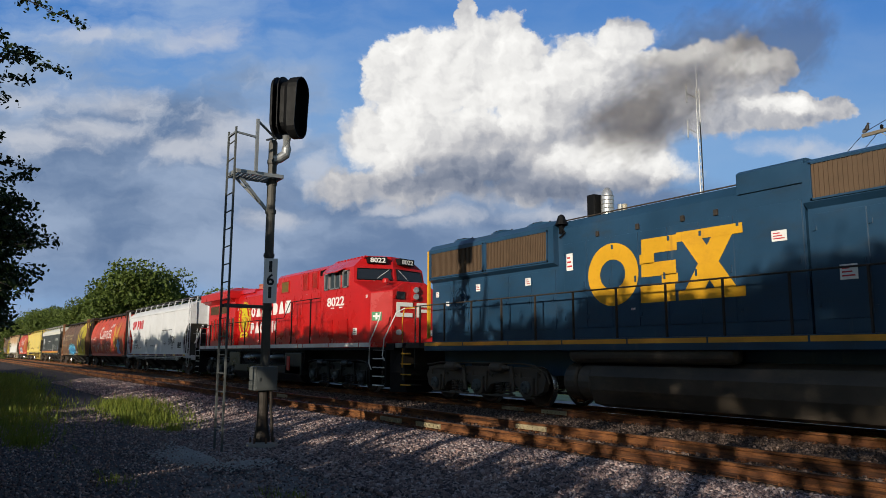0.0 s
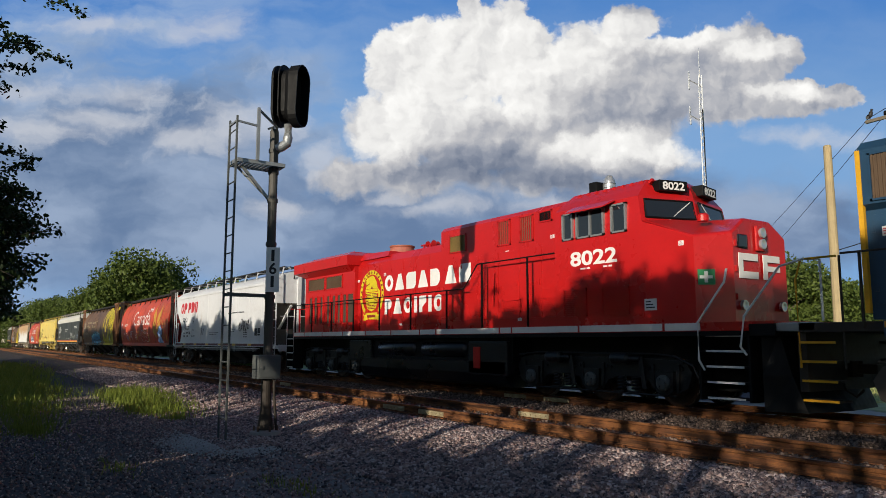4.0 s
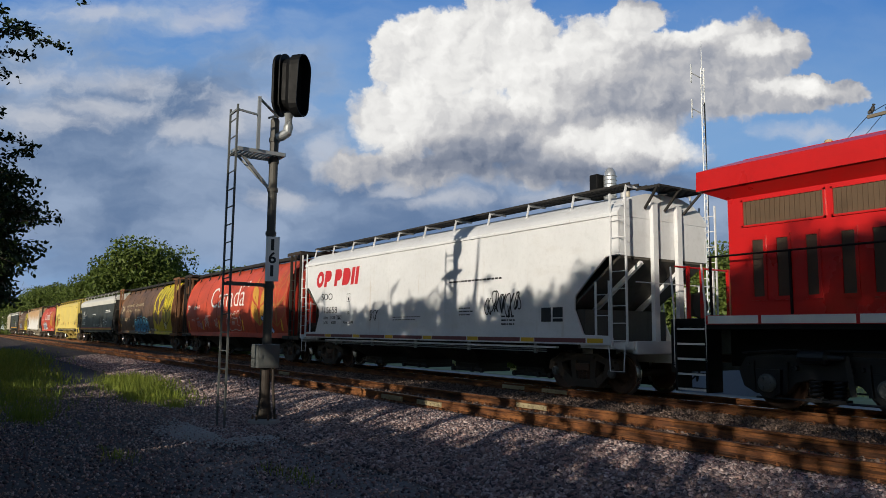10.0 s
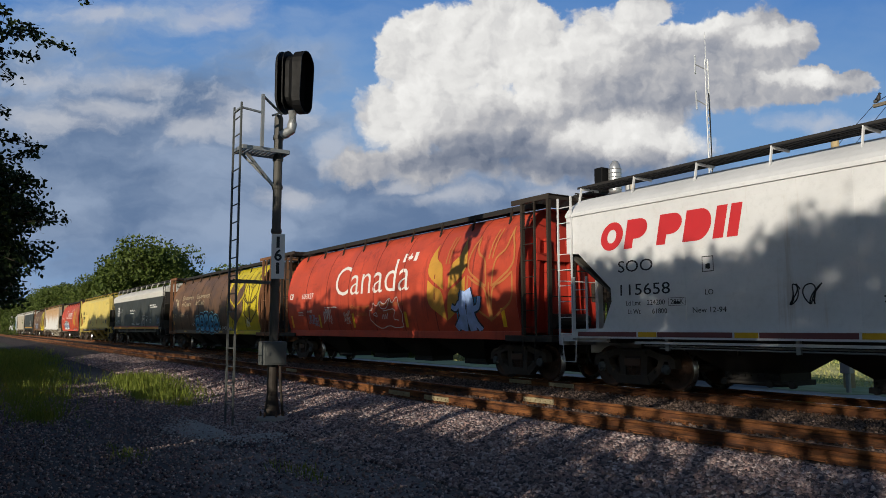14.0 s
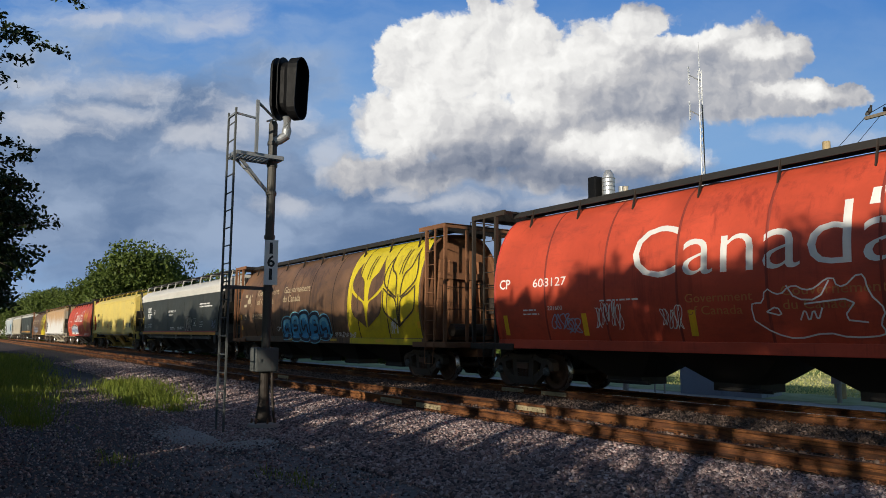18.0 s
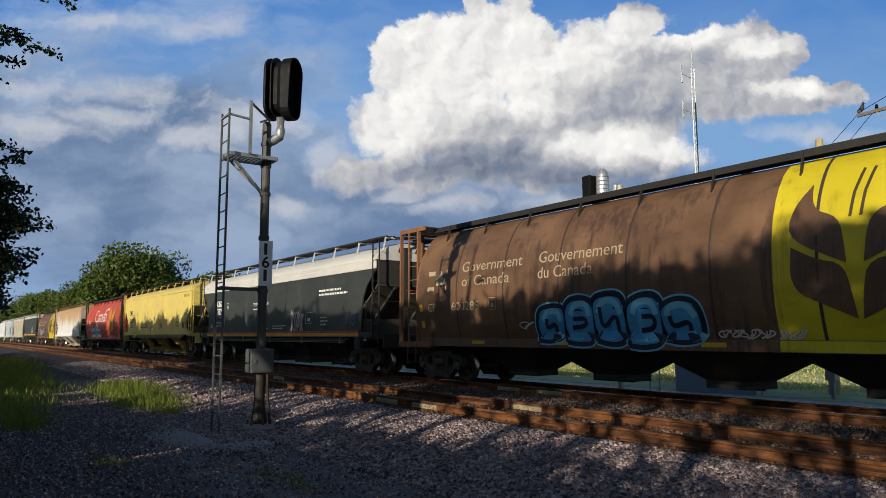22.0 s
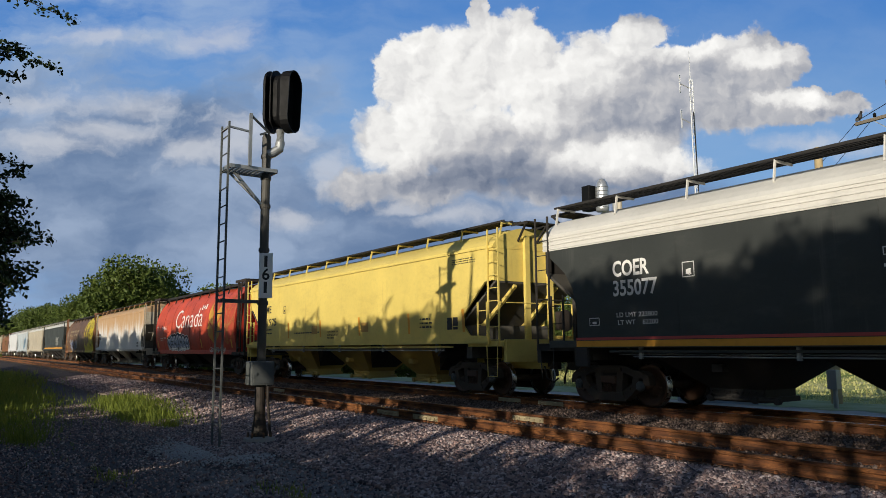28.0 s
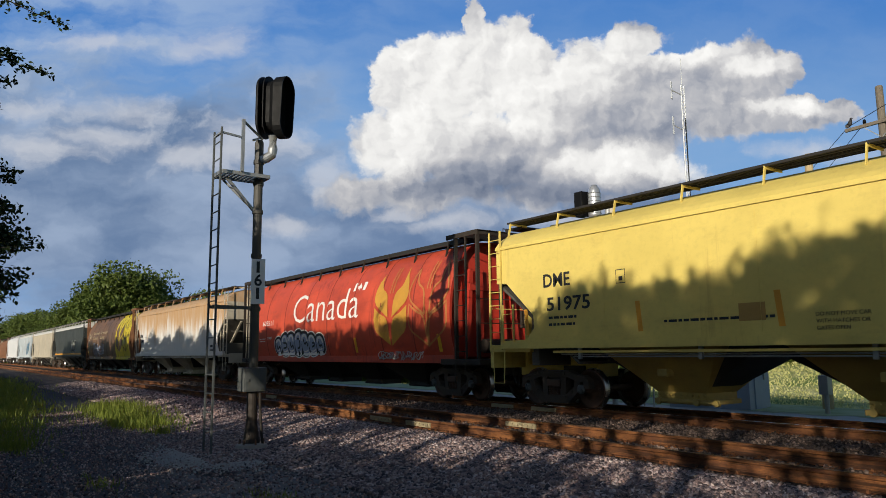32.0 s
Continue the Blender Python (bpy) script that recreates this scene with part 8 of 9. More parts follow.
    tube(bm, [(0.02, 0.02, 5.10), (0.06, 0.12, 5.14), (0.10, 0.22, 5.22), (0.10, 0.24, 5.34), (0.10, 0.24, 5.60)], 0.095, 14)
    part("elbow_pipe", bm, M_GALV, car, "silver elbow pipe")
    # the hooded head
    h = pose(0.03, 0.20, 6.2, 0, 0, 40)
    def stadium(w, ht, n=10):
        r = w / 2
        top = [(r * math.cos(a), ht / 2 - r + r * math.sin(a)) for a in [math.pi * k / n for k in range(n + 1)]]
        return top + [(-u, -v) for u, v in top]
    bm = bmesh.new()
    o = stadium(0.60, 1.27)
    loft(bm, [[(-0.02, u, v) for u, v in o], [(0.0, u, v) for u, v in o]])
    bp = part("backplate", fix(bm), M_BLACK, car, "black oval backplate")
    bp.matrix_basis = h
    bm = bmesh.new()
    waist = stadium(0.46, 1.06)
    rim = stadium(0.56, 1.26)
    mouth = stadium(0.52, 1.22)
    loft(bm, [[(0.0, u, v) for u, v in waist], [(0.10, u, v) for u, v in waist], [(0.19, u, v - 0.03) for u, v in rim], [(0.36 + 0.03 * (v > 0), u, v - 0.03) for u, v in rim], [(0.36 + 0.03 * (v > 0), u, v - 0.03) for u, v in mouth], [(0.19, u, v - 0.03) for u, v in mouth], [(0.03, u * 0.9, v * 0.9) for u, v in waist]], caps=False)
    hood = part("hood", fix(bm), M_BLACK, bp, "deep black hood")
    for v in (0.36, 0, -0.36):
        bm = bmesh.new()
        lathe(bm, [(0.125, 0.0), (0.13, 0.03), (0.11, 0.035), (0.04, 0.02)], "x", (0, 0, v), 16)
        part("lens", fix(bm), P_GLASS, bp, "unlit dark lens")
    bm = bmesh.new()
    loft(bm, [[(-0.17, u * 0.98, v * 0.98) for u, v in o], [(-0.15, u, v) for u, v in o], [(-0.12, u, v) for u, v in o]])
    rear = part("rear_hood", fix(bm), M_BLACK, bp, "second black oval plate behind")
    bm = bmesh.new()
    box(bm, -0.12, -0.02, -0.17, 0.17, -0.45, 0.45, 0.03)
    beam(bm, (-0.07, -0.22, 0.05), (-0.07, 0.22, 0.15), 0.02, 0.03)
    part("lamp_case", bm, M_BLACK, bp)
    return car


signal_mast(-13.47, 5.10, -0.42)


def far_signal():
    x, y = -15.76, 17.0
    s = thing("railway_signal", "second railway signal seen from behind, with silver casing", "signal", pose(x, y, 0))
    bm = bmesh.new()
    lathe(bm, [(0.2, -0.7), (0.09, -0.5), (0.085, 6.0)], "z", (0.3, 0.25, 0), 12)
    part("mast", fix(bm), M_GALV, s)
    bm = bmesh.new()
    lathe(bm, [(0.19, 5.5), (0.2, 5.6), (0.2, 6.25), (0.17, 6.42), (0.09, 6.54), (0.01, 6.56)], "z", (0, 0, 0), 16)
    case = part("lamp_case", fix(bm), plain("bright_aluminium", (0.62, 0.63, 0.64), 0.35, 0.7, 0.15), s, "ribbed silver lamp case", True)
    bm = bmesh.new()
    for k in range(6):
        lathe(bm, [(0.2, -0.015), (0.215, 0.0), (0.2, 0.015)], "z", (0, 0, 5.62 + 0.13 * k), 16)
    part("rib", fix(bm), M_GALV, case)
    bm = bmesh.new()
    box(bm, -0.55, -0.22, -0.35, -0.02, 5.55, 6.36, 0.03)
    part("hood", bm, M_BLACK, s, "dark sighting hood")
    bm = bmesh.new()
    lathe(bm, [(0.09, 5.3), (0.09, 5.98), (0.1, 6.0)], "z", (0.38, 0.35, 0), 10)
    part("cap", fix(bm), P_TAN, s)
    l = ladder(s, 1.05, 0.9, -0.6, 4.9, M_GALV, 0.36, 14)
    beam_b = beam(bmesh.new(), (0.3, 0.25, 4.6), (1.05, 0.9, 4.6), 0.06, 0.06)
    part("ladder_stay", beam_b, M_GALV, s)


far_signal()


def radio_mast():
    x, y = -17.35, 24.0
    s = thing("radio_mast", "slender white lattice radio mast with whip and dipole aerials", "antenna mast", pose(x, y, 0, 0, 0, 20))
    m = plain("pale_painted_steel", (0.62, 0.64, 0.66), 0.45, 0.3, 0.12)
    r = 0.075
    cs = [(r * math.cos(a), r * math.sin(a)) for a in (0.3, 0.3 + math.tau / 3, 0.3 + 2 * math.tau / 3)]
    for cx, cy in cs:
        part("leg", tube(bmesh.new(), [(cx, cy, -1.2), (cx, cy, 11.8)], 0.026, 7), m, s)
    bm = bmesh.new()
    for k in range(46):
        z = -0.4 + 0.265 * k
        for i in range(3):
            a, b = cs[i], cs[(i + 1) % 3]
            tube(bm, [(a[0], a[1], z), (b[0], b[1], z + 0.265)], 0.012, 4)
    tagged(part("lacing", bm, m, s), kind="stuff")
    part("whip", tube(bmesh.new(), [(0, 0, 11.7), (0, 0, 12.95)], [0.022, 0.010], 6), m, s)
    for z in (11.65, 10.2):
        arm = part("dipole_arm", tube(bmesh.new(), [(0, 0, z - 0.25), (-0.36, -0.13, z)], 0.02, 6), M_GALV, s)
        bm = bmesh.new()
        for dy in (-0.05, 0.05):
            tube(bm, [(-0.38, -0.13 + dy, z - 0.35), (-0.38, -0.13 + dy, z + 0.35)], 0.018, 6)
        tube(bm, [(-0.38, -0.18, z + 0.35), (-0.38, -0.08, z + 0.35)], 0.018, 6)
        tube(bm, [(-0.38, -0.18, z - 0.35), (-0.38, -0.08, z - 0.35)], 0.018, 6)
        part("dipole", bm, m, arm)
    part("feeder_cable", tube(bmesh.new(), [(0.1, -0.12, -0.5), (0.13, -0.12, 6), (0.09, -0.12, 10.4)], 0.02, 5), M_BLACK, s)


radio_mast()


def bungalow():
    s = thing("equipment_bungalow", "blue-grey steel railway equipment bungalow", "shed", pose(-13.2, 20.7, -0.72, 0, 0, 14))
    m = paint("blue_grey_paint", (0.30, 0.36, 0.44), 0.5, 0.08, (0.2, 0.22, 0.24), 0.2)
    bm = bmesh.new()
    box(bm, -2.5, 0.0, 0, 2.0, 0.1, 2.45, 0.02)
    part("wall", bm, m, s)
    bm = bmesh.new()
    prism(bm, [(-2.62, 2.45), (0.1, 2.45), (0.1, 2.52), (-1.25, 2.68), (-2.62, 2.52)], "y", -0.12, 2.12)
    part("roof", fix(bm), m, s)
    bm = bmesh.new()
    box(bm, 0.0, 0.04, 0.5, 1.45, 0.2, 2.2, 0.01)
    d = part("door", bm, m, s)
    part("handle", box(bmesh.new(), 0.04, 0.09, 1.25, 1.35, 1.1, 1.3), M_GALV, d)
    bm = bmesh.new()
    for xx in (-2.5, -1.25, 0):
        box(bm, xx - 0.03, xx + 0.03, -0.03, 0.0, 0.1, 2.45)
    part("corner_trim", bm, m, s)
    part("plinth", box(bmesh.new(), -2.6, 0.1, -0.1, 2.1, -0.1, 0.1), M_CONC, s)
    p = thing("meter_post", "grey steel conduit post with a meter box", "post", pose(-11.14, 21.3, -0.72))
    part("pipe", tube(bmesh.new(), [(0, 0, -0.1), (0, 0, 1.2)], 0.07, 10), M_GALV, p)
    part("box", box(bmesh.new(), -0.14, 0.14, -0.16, 0.1, 0.75, 1.3, 0.02), M_GALV, p)


bungalow()


def utility_pole(x, y, h, arm, bird):
    s = thing("utility_pole", "weathered wooden utility pole" + (" with a crossarm and wires" if arm else " beside the far track"), "utility pole", pose(x, y, -0.72))
    m = plain("weathered_pole_wood", (0.15, 0.125, 0.095) if arm else (0.40, 0.31, 0.17), 0.85, 0, 0.3, 4.0, 0.6)
    bm = bmesh.new()
    lathe(bm, [(0.18, -1.9), (0.16, 1.0), (0.12, h), (0.10, h + 0.02)], "z", (0, 0, 0), 12)
    part("pole", fix(bm), m, s)
    if arm:
        a = part("crossarm", beam(bmesh.new(), (-1.15, -0.15, h - 1.3), (1.15, -0.15, h - 1.22), 0.09, 0.11), m, s)
        for k in (-1.05, -0.5, 0.5, 1.05):
            bm = bmesh.new()
            lathe(bm, [(0.04, 0), (0.06, 0.03), (0.045, 0.07), (0.06, 0.10), (0.02, 0.15)], "z", (k, -0.15, h - 1.2), 10)
            part("insulator", fix(bm), M_BLACK, a)
        bm = bmesh.new()
        for sx in (-0.6, 0.6):
            beam(bm, (sx, -0.15, h - 1.27), (0, -0.1, h - 1.8), 0.03, 0.03)
        part("crossarm_brace", bm, M_GALV, s)
    return s


UP = (-10.95, 26.0, 10.9)
utility_pole(*UP, True, True)
utility_pole(-12.1, 23.2, 8.35, False, False)


def wires():
    m = plain("black_wire", (0.02, 0.02, 0.022), 0.6)
    x, y, h = UP
    ends = [((x - 1.05, y - 0.15, h - 1.9), (-46, 60, 5.5)), ((x - 0.5, y - 0.15, h - 1.9), (-45, 62, 5.0)), ((x - 1.05, y - 0.15, h - 1.9), (18, 10, 14)), ((x + 1.05, y - 0.15, h - 1.9), (20, 12, 14)),
            ((x, y, 4.6), (-14.5, 40, 2.6)), ((x, y, 4.2), (-14.5, 40, 2.2)), ((x, y, 3.8), (-14.5, 40, 1.9)), ((x, y, 5.2), (-12.1, 23.2, 4.2))]
    for a, b in ends:
        pts = []
        for k in range(15):
            u = k / 14
            p = Vector(a).lerp(Vector(b), u)
            p.z -= 0.6 * math.sin(math.pi * u) * (Vector(b) - Vector(a)).length / 40
            pts.append(p)
        tagged(part("overhead_wire", tube(bmesh.new(), pts, 0.014, 4), m), "thin black overhead wire hung from the pole", "wire", "overhead wires")


wires()


def perched_bird():
    x, y, h = UP
    s = thing("bird", "dark bird perched on the end of a crossarm", "bird", pose(x - 0.98, y - 0.15, h - 1.93, 0, 0, 30) @ Matrix.Scale(0.72, 4))
    m = plain("dark_feathers", (0.02, 0.018, 0.018), 0.7)
    bm = bmesh.new()
    loft(bm, [[Vector((0.10 * w * math.cos(a) + lean, 0.085 * w * math.sin(a), z)) for a in [math.tau * k / 10 for k in range(10)]] for z, w, lean in ((0.06, 0.3, 0.0), (0.12, 0.85, 0.0), (0.22, 1.0, 0.01), (0.32, 0.8, 0.03), (0.38, 0.45, 0.05))])
    part("body", fix(bm), m, s, smooth=True)
    bm = bmesh.new()
    lathe(bm, [(0.01, 0.36), (0.055, 0.39), (0.06, 0.43), (0.04, 0.47), (0.01, 0.48)], "z", (0.06, 0, 0), 10)
    h = part("head", fix(bm), m, s, smooth=True)
    part("beak", tube(bmesh.new(), [(0.11, 0, 0.42), (0.17, 0, 0.41)], [0.018, 0.004], 6), m, h)
    part("tail", box(bmesh.new(), -0.2, -0.06, -0.04, 0.04, 0.0, 0.12), m, s)
    for yy in (-0.03, 0.03):
        part("leg", tube(bmesh.new(), [(0.0, yy, -0.02), (0.0, yy, 0.12)], 0.008, 5), m, s)


perched_bird()


def crossing_post():
    s = thing("crossing_post", "white and red striped crossing post", "post", pose(-11.6, 26.4, -0.72))
    for k in range(-3, 9):
        bm = bmesh.new()
        lathe(bm, [(0.09, 0.45 * k), (0.09, 0.45 * k + 0.45)], "z", (0, 0, 0), 10)
        part("band", fix(bm), P_REDTXT if k in (5, 7) else M_WHITE, s, "red band" if k in (5, 7) else "white band")


crossing_post()


def cottages():
    w = paint("white_siding", (0.66, 0.66, 0.64), 0.6, 0.06)
    r = paint("grey_shingles", (0.16, 0.16, 0.17), 0.8, 0.2)
    for i, (x, y, z, sx, rot) in enumerate(((-84, 42, -1.3, 1.0, 8), (-70, 41, -1.4, 0.9, -10), (-62.5, 39, -1.5, 0.8, 5))):
        s = thing("cottage", "small white gabled cottage beyond the lawn", "house", pose(x, y, z, 0, 0, rot) @ Matrix.Scale(sx, 4), group="cottages beyond the track")
        part("wall", box(bmesh.new(), -2.4, 2.4, -2, 2, 0, 1.5), w, s)
        bm = bmesh.new()
        prism(bm, [(-2.7, 1.5), (2.7, 1.5), (0, 2.6)], "y", -2.3, 2.3)
        part("roof", fix(bm), w, s)
        part("roof_cover", fix(loft(bmesh.new(), [[(-2.75, -2.35, 1.5), (0, -2.35, 2.66), (0, -2.35, 2.6), (-2.7, -2.35, 1.45)], [(-2.75, 2.35, 1.5), (0, 2.35, 2.66), (0, 2.35, 2.6), (-2.7, 2.35, 1.45)]])), r, s)
        part("door", box(bmesh.new(), -0.4, 0.4, -2.03, -2.0, 0, 1.3), r, s)


cottages()

# ---- trees ----
def np_mesh(name, verts, faces):
    me = bpy.data.meshes.new(name)
    n, k = faces.shape
    me.vertices.add(len(verts))
    me.vertices.foreach_set("co", np.ascontiguousarray(verts, dtype=np.float32).ravel())
    me.loops.add(n * k)
    me.loops.foreach_set("vertex_index", np.ascontiguousarray(faces, dtype=np.int32).ravel())
    me.polygons.add(n)
    me.polygons.foreach_set("loop_start", np.arange(0, n * k, k, dtype=np.int32))
    me.update(calc_edges=True)
    me.validate()
    return me


def leaf_material(name, dark, light, through_amount=0.25):
    t = Tree(name)
    isl = t.node("ShaderNodeNewGeometry", "Random Per Island")
    co = t.coord()
    n = t.noise(co, 0.8, 3, 0.5)
    col = t.mix(isl, rgb(dark), rgb(light))
    col = t.mix(t.math("MULTIPLY", t.step(n, 0.4, 0.7), 0.5), col, rgb(light, 0.75))
    t.finish(col, 0.55, 0.0, None, 0.25)
    tr = t.node("ShaderNodeBsdfTranslucent", 0, (), Color=t.mix(0.5, col, rgb(light, 1.3)))
    mx = t.node("ShaderNodeMixShader", 0, (), i0=through_amount, i1=t.bsdf.outputs[0], i2=tr)
    t.nt.links.new(mx, t.outp.inputs[0])
    return t.mat


M_LEAF = leaf_material("green_leaves", (0.030, 0.060, 0.012), (0.105, 0.160, 0.035))
M_LEAF_FAR = leaf_material("woodland_leaves", (0.036, 0.062, 0.013), (0.130, 0.172, 0.036))
# darker leaf copy that carries the overhanging tree's shade in its colour
M_LEAF_SHADED = leaf_material("shaded_green_leaves", (0.016, 0.030, 0.010), (0.04, 0.065, 0.018), 0.12)
M_BARK = plain("grey_brown_bark", (0.11, 0.085, 0.065), 0.9, 0, 0.4, 6.0, 0.9)


def leaves(centres, size, rng, flatness=0.0):
    """Folded leaf blades about the given points."""
    n = len(centres)
    a = rng.normal(size=(n, 3))
    a[:, 2] *= 1 - flatness
    a /= np.linalg.norm(a, axis=1)[:, None]
    b = rng.normal(size=(n, 3))
    b -= (b * a).sum(1)[:, None] * a
    b /= np.linalg.norm(b, axis=1)[:, None]
    c = np.cross(a, b)
    s = size * rng.uniform(0.65, 1.3, n)[:, None]
    v = np.empty((n, 6, 3))
    v[:, 0] = centres - a * s * 0.5
    v[:, 1] = centres - a * s * 0.12 + b * s * 0.30 + c * s * 0.06
    v[:, 2] = centres + a * s * 0.25 + b * s * 0.22 + c * s * 0.05
    v[:, 3] = centres + a * s * 0.55
    v[:, 4] = centres + a * s * 0.25 - b * s * 0.22 + c * s * 0.05
    v[:, 5] = centres - a * s * 0.12 - b * s * 0.30 + c * s * 0.06
    i = np.arange(n)[:, None] * 6
    f = np.concatenate([i + np.array([[0, 1, 2, 3]]), i + np.array([[0, 3, 4, 5]])])
    return v.reshape(-1, 3), f


def make_tree(name, label, h, spread, n_leaf, size, seed, leaf_mat, clumps=40, low=0.15, thin_below=0.0, group="", squash=1.0, sprigs=0, thin_from=0.0, thin=0.03):
    """A tapered trunk, forking limbs and a crown of leaf clumps with gaps."""
    rng = np.random.default_rng(seed)
    tree = thing(name, label, "tree", group=group)
    bm = bmesh.new()
    lean = rng.normal(size=2) * 0.03 * h
    tube(bm, [(0, 0, -0.3), (0.02 * h * 0.1, 0, h * 0.12), (lean[0] * 0.5, lean[1] * 0.5, h * 0.4), (lean[0], lean[1], h * 0.72)], [h * 0.030, h * 0.024, h * 0.017, h * 0.006], 9)
    part("trunk", bm, M_BARK, tree)
    cl = []
    for k in range(clumps):
        u = rng.uniform(low, 1.0)
        w = spread * math.sqrt(max(0.06, 1 - ((u - 0.52) / 0.56) ** 2)) * rng.uniform(0.35, 1.0)
        a = rng.uniform(0, math.tau)
        cl.append((w * math.cos(a) + lean[0] * u, w * math.sin(a) + lean[1] * u, h * (0.08 + 0.84 * u)))
    cl = np.array(cl)
    for k in range(0, clumps, 3 if clumps < 100 else 14):
        c = cl[k]
        z0 = max(h * 0.15, c[2] - 0.35 * math.hypot(c[0], c[1]) - 0.1 * h)
        bm = tube(bmesh.new(), [(lean[0] * z0 / h, lean[1] * z0 / h, min(z0, h * 0.7)), (c[0] * 0.5, c[1] * 0.5, (min(z0, h * 0.7) + c[2]) / 2 + 0.03 * h), tuple(c)], [h * 0.010, h * 0.006, h * 0.002], 6)
        part("limb", bm, M_BARK, tree)
    r = spread * (0.36 if clumps < 100 else 0.15)
    which = rng.integers(0, clumps, n_leaf)
    d = rng.normal(size=(n_leaf, 3))
    d /= np.linalg.norm(d, axis=1)[:, None]
    p = cl[which] + d * (r * rng.uniform(0.35, 1.0, n_leaf) ** 0.6 * rng.uniform(0.55, 1.5, clumps)[which])[:, None] * np.array([1, 1, 0.75 * squash])
    keep = rng.uniform(size=n_leaf) < np.where((p[:, 2] < thin_below) & (p[:, 2] > thin_from), thin, 1.0)
    p = p[keep]
    more = []
    for k in range(sprigs):
        c = cl[rng.integers(0, clumps)]
        if c[2] < 0.5 * h:
            continue
        d = rng.normal(size=3) * np.array([0.55, 0.55, 0.3]) + np.array([c[0] * 0.25, c[1] * 0.25, 0.75])
        d /= np.linalg.norm(d)
        span = rng.uniform(0.3, 0.95)
        u = rng.uniform(0, 1, 26)[:, None]
        more.append(c + d * (r * 0.8 + span * u) + rng.normal(size=(26, 3)) * 0.10 * (1.1 - u))
    if more:
        p = np.concatenate([p] + more)
    v, f = leaves(p, size, rng)
    crown = part_of("crown", np_mesh("crown", v, f), leaf_mat, tree)
    return tree


def shade_row():
    """The trees that stand behind the eye and shade the lane, the ballast and the lower half of the train."""
    kinds = [make_tree("tree", "leafy roadside tree that shades the track", 6.9, 1.9, 27000, 0.12, 11 + k, M_LEAF, 340, 0.02, 4.2, "trees along the lane", 1.0, 55, 2.4) for k in range(3)]
    kinds.append(make_tree("tree", "leafy roadside tree with a clear trunk beside the lane", 6.9, 1.9, 17000, 0.13, 19, M_LEAF, 240, 0.40, 3.2, "trees along the lane", 1.0, 55))
    kinds.append(make_tree("tree", "dense leafy roadside tree that shades the track", 6.9, 1.9, 20000, 0.13, 23, M_LEAF, 260, 0.02, 4.4, "trees along the lane", 1.0, 55, 2.2, 0.17))
    rng = random.Random(5)
    spots = []
    x = 15.0
    while x > -78:
        spots.append((x, -4.2 + rng.uniform(-0.6, 0.6)))
        x -= rng.uniform(1.45, 2.1)
    used = set()
    for i, (x, y) in enumerate(spots):
        tall = float(np.interp(x, [-40, -26, -13, -6.6, -2.4, -0.1, 1.8, 15], [1.03, 1.01, 0.99, 1.005, 1.08, 1.12, 1.155, 1.16]))
        m = pose(x, y, -0.45, 0, 0, rng.uniform(0, 360)) @ Matrix.Diagonal((1, 1, tall * rng.uniform(0.985, 1.015), 1))
        k = 3 if -27 < x < -13 else 4 if x > 0.5 else i % 3
        if k in used:
            t = copy_thing(kinds[k], m)
            t.scale = m.to_scale()
        else:
            used.add(k)
            kinds[k].matrix_world = m


shade_row()


def lane_shrubs():
    """Unseen shrubs, added between the trunks to keep the low sun off the lane."""
    first = make_tree("shrub", "unseen low shrub added to shade the lane", 1.75, 1.1, 6000, 0.10, 61, M_LEAF, 60, 0.0, 0.0, "shrubs along the lane", 0.9)
    rng = random.Random(12)
    for k in range(14):
        m = pose(-11.5 - 1.25 * k + rng.uniform(-0.2, 0.2), -4.3 + rng.uniform(-0.4, 0.4), -0.45, 0, 0, rng.uniform(0, 360)) @ Matrix.Scale(rng.uniform(0.98, 1.22), 4)
        if k == 0:
            first.matrix_world = m
        else:
            t = copy_thing(first, m)
            t.scale = m.to_scale()


lane_shrubs()


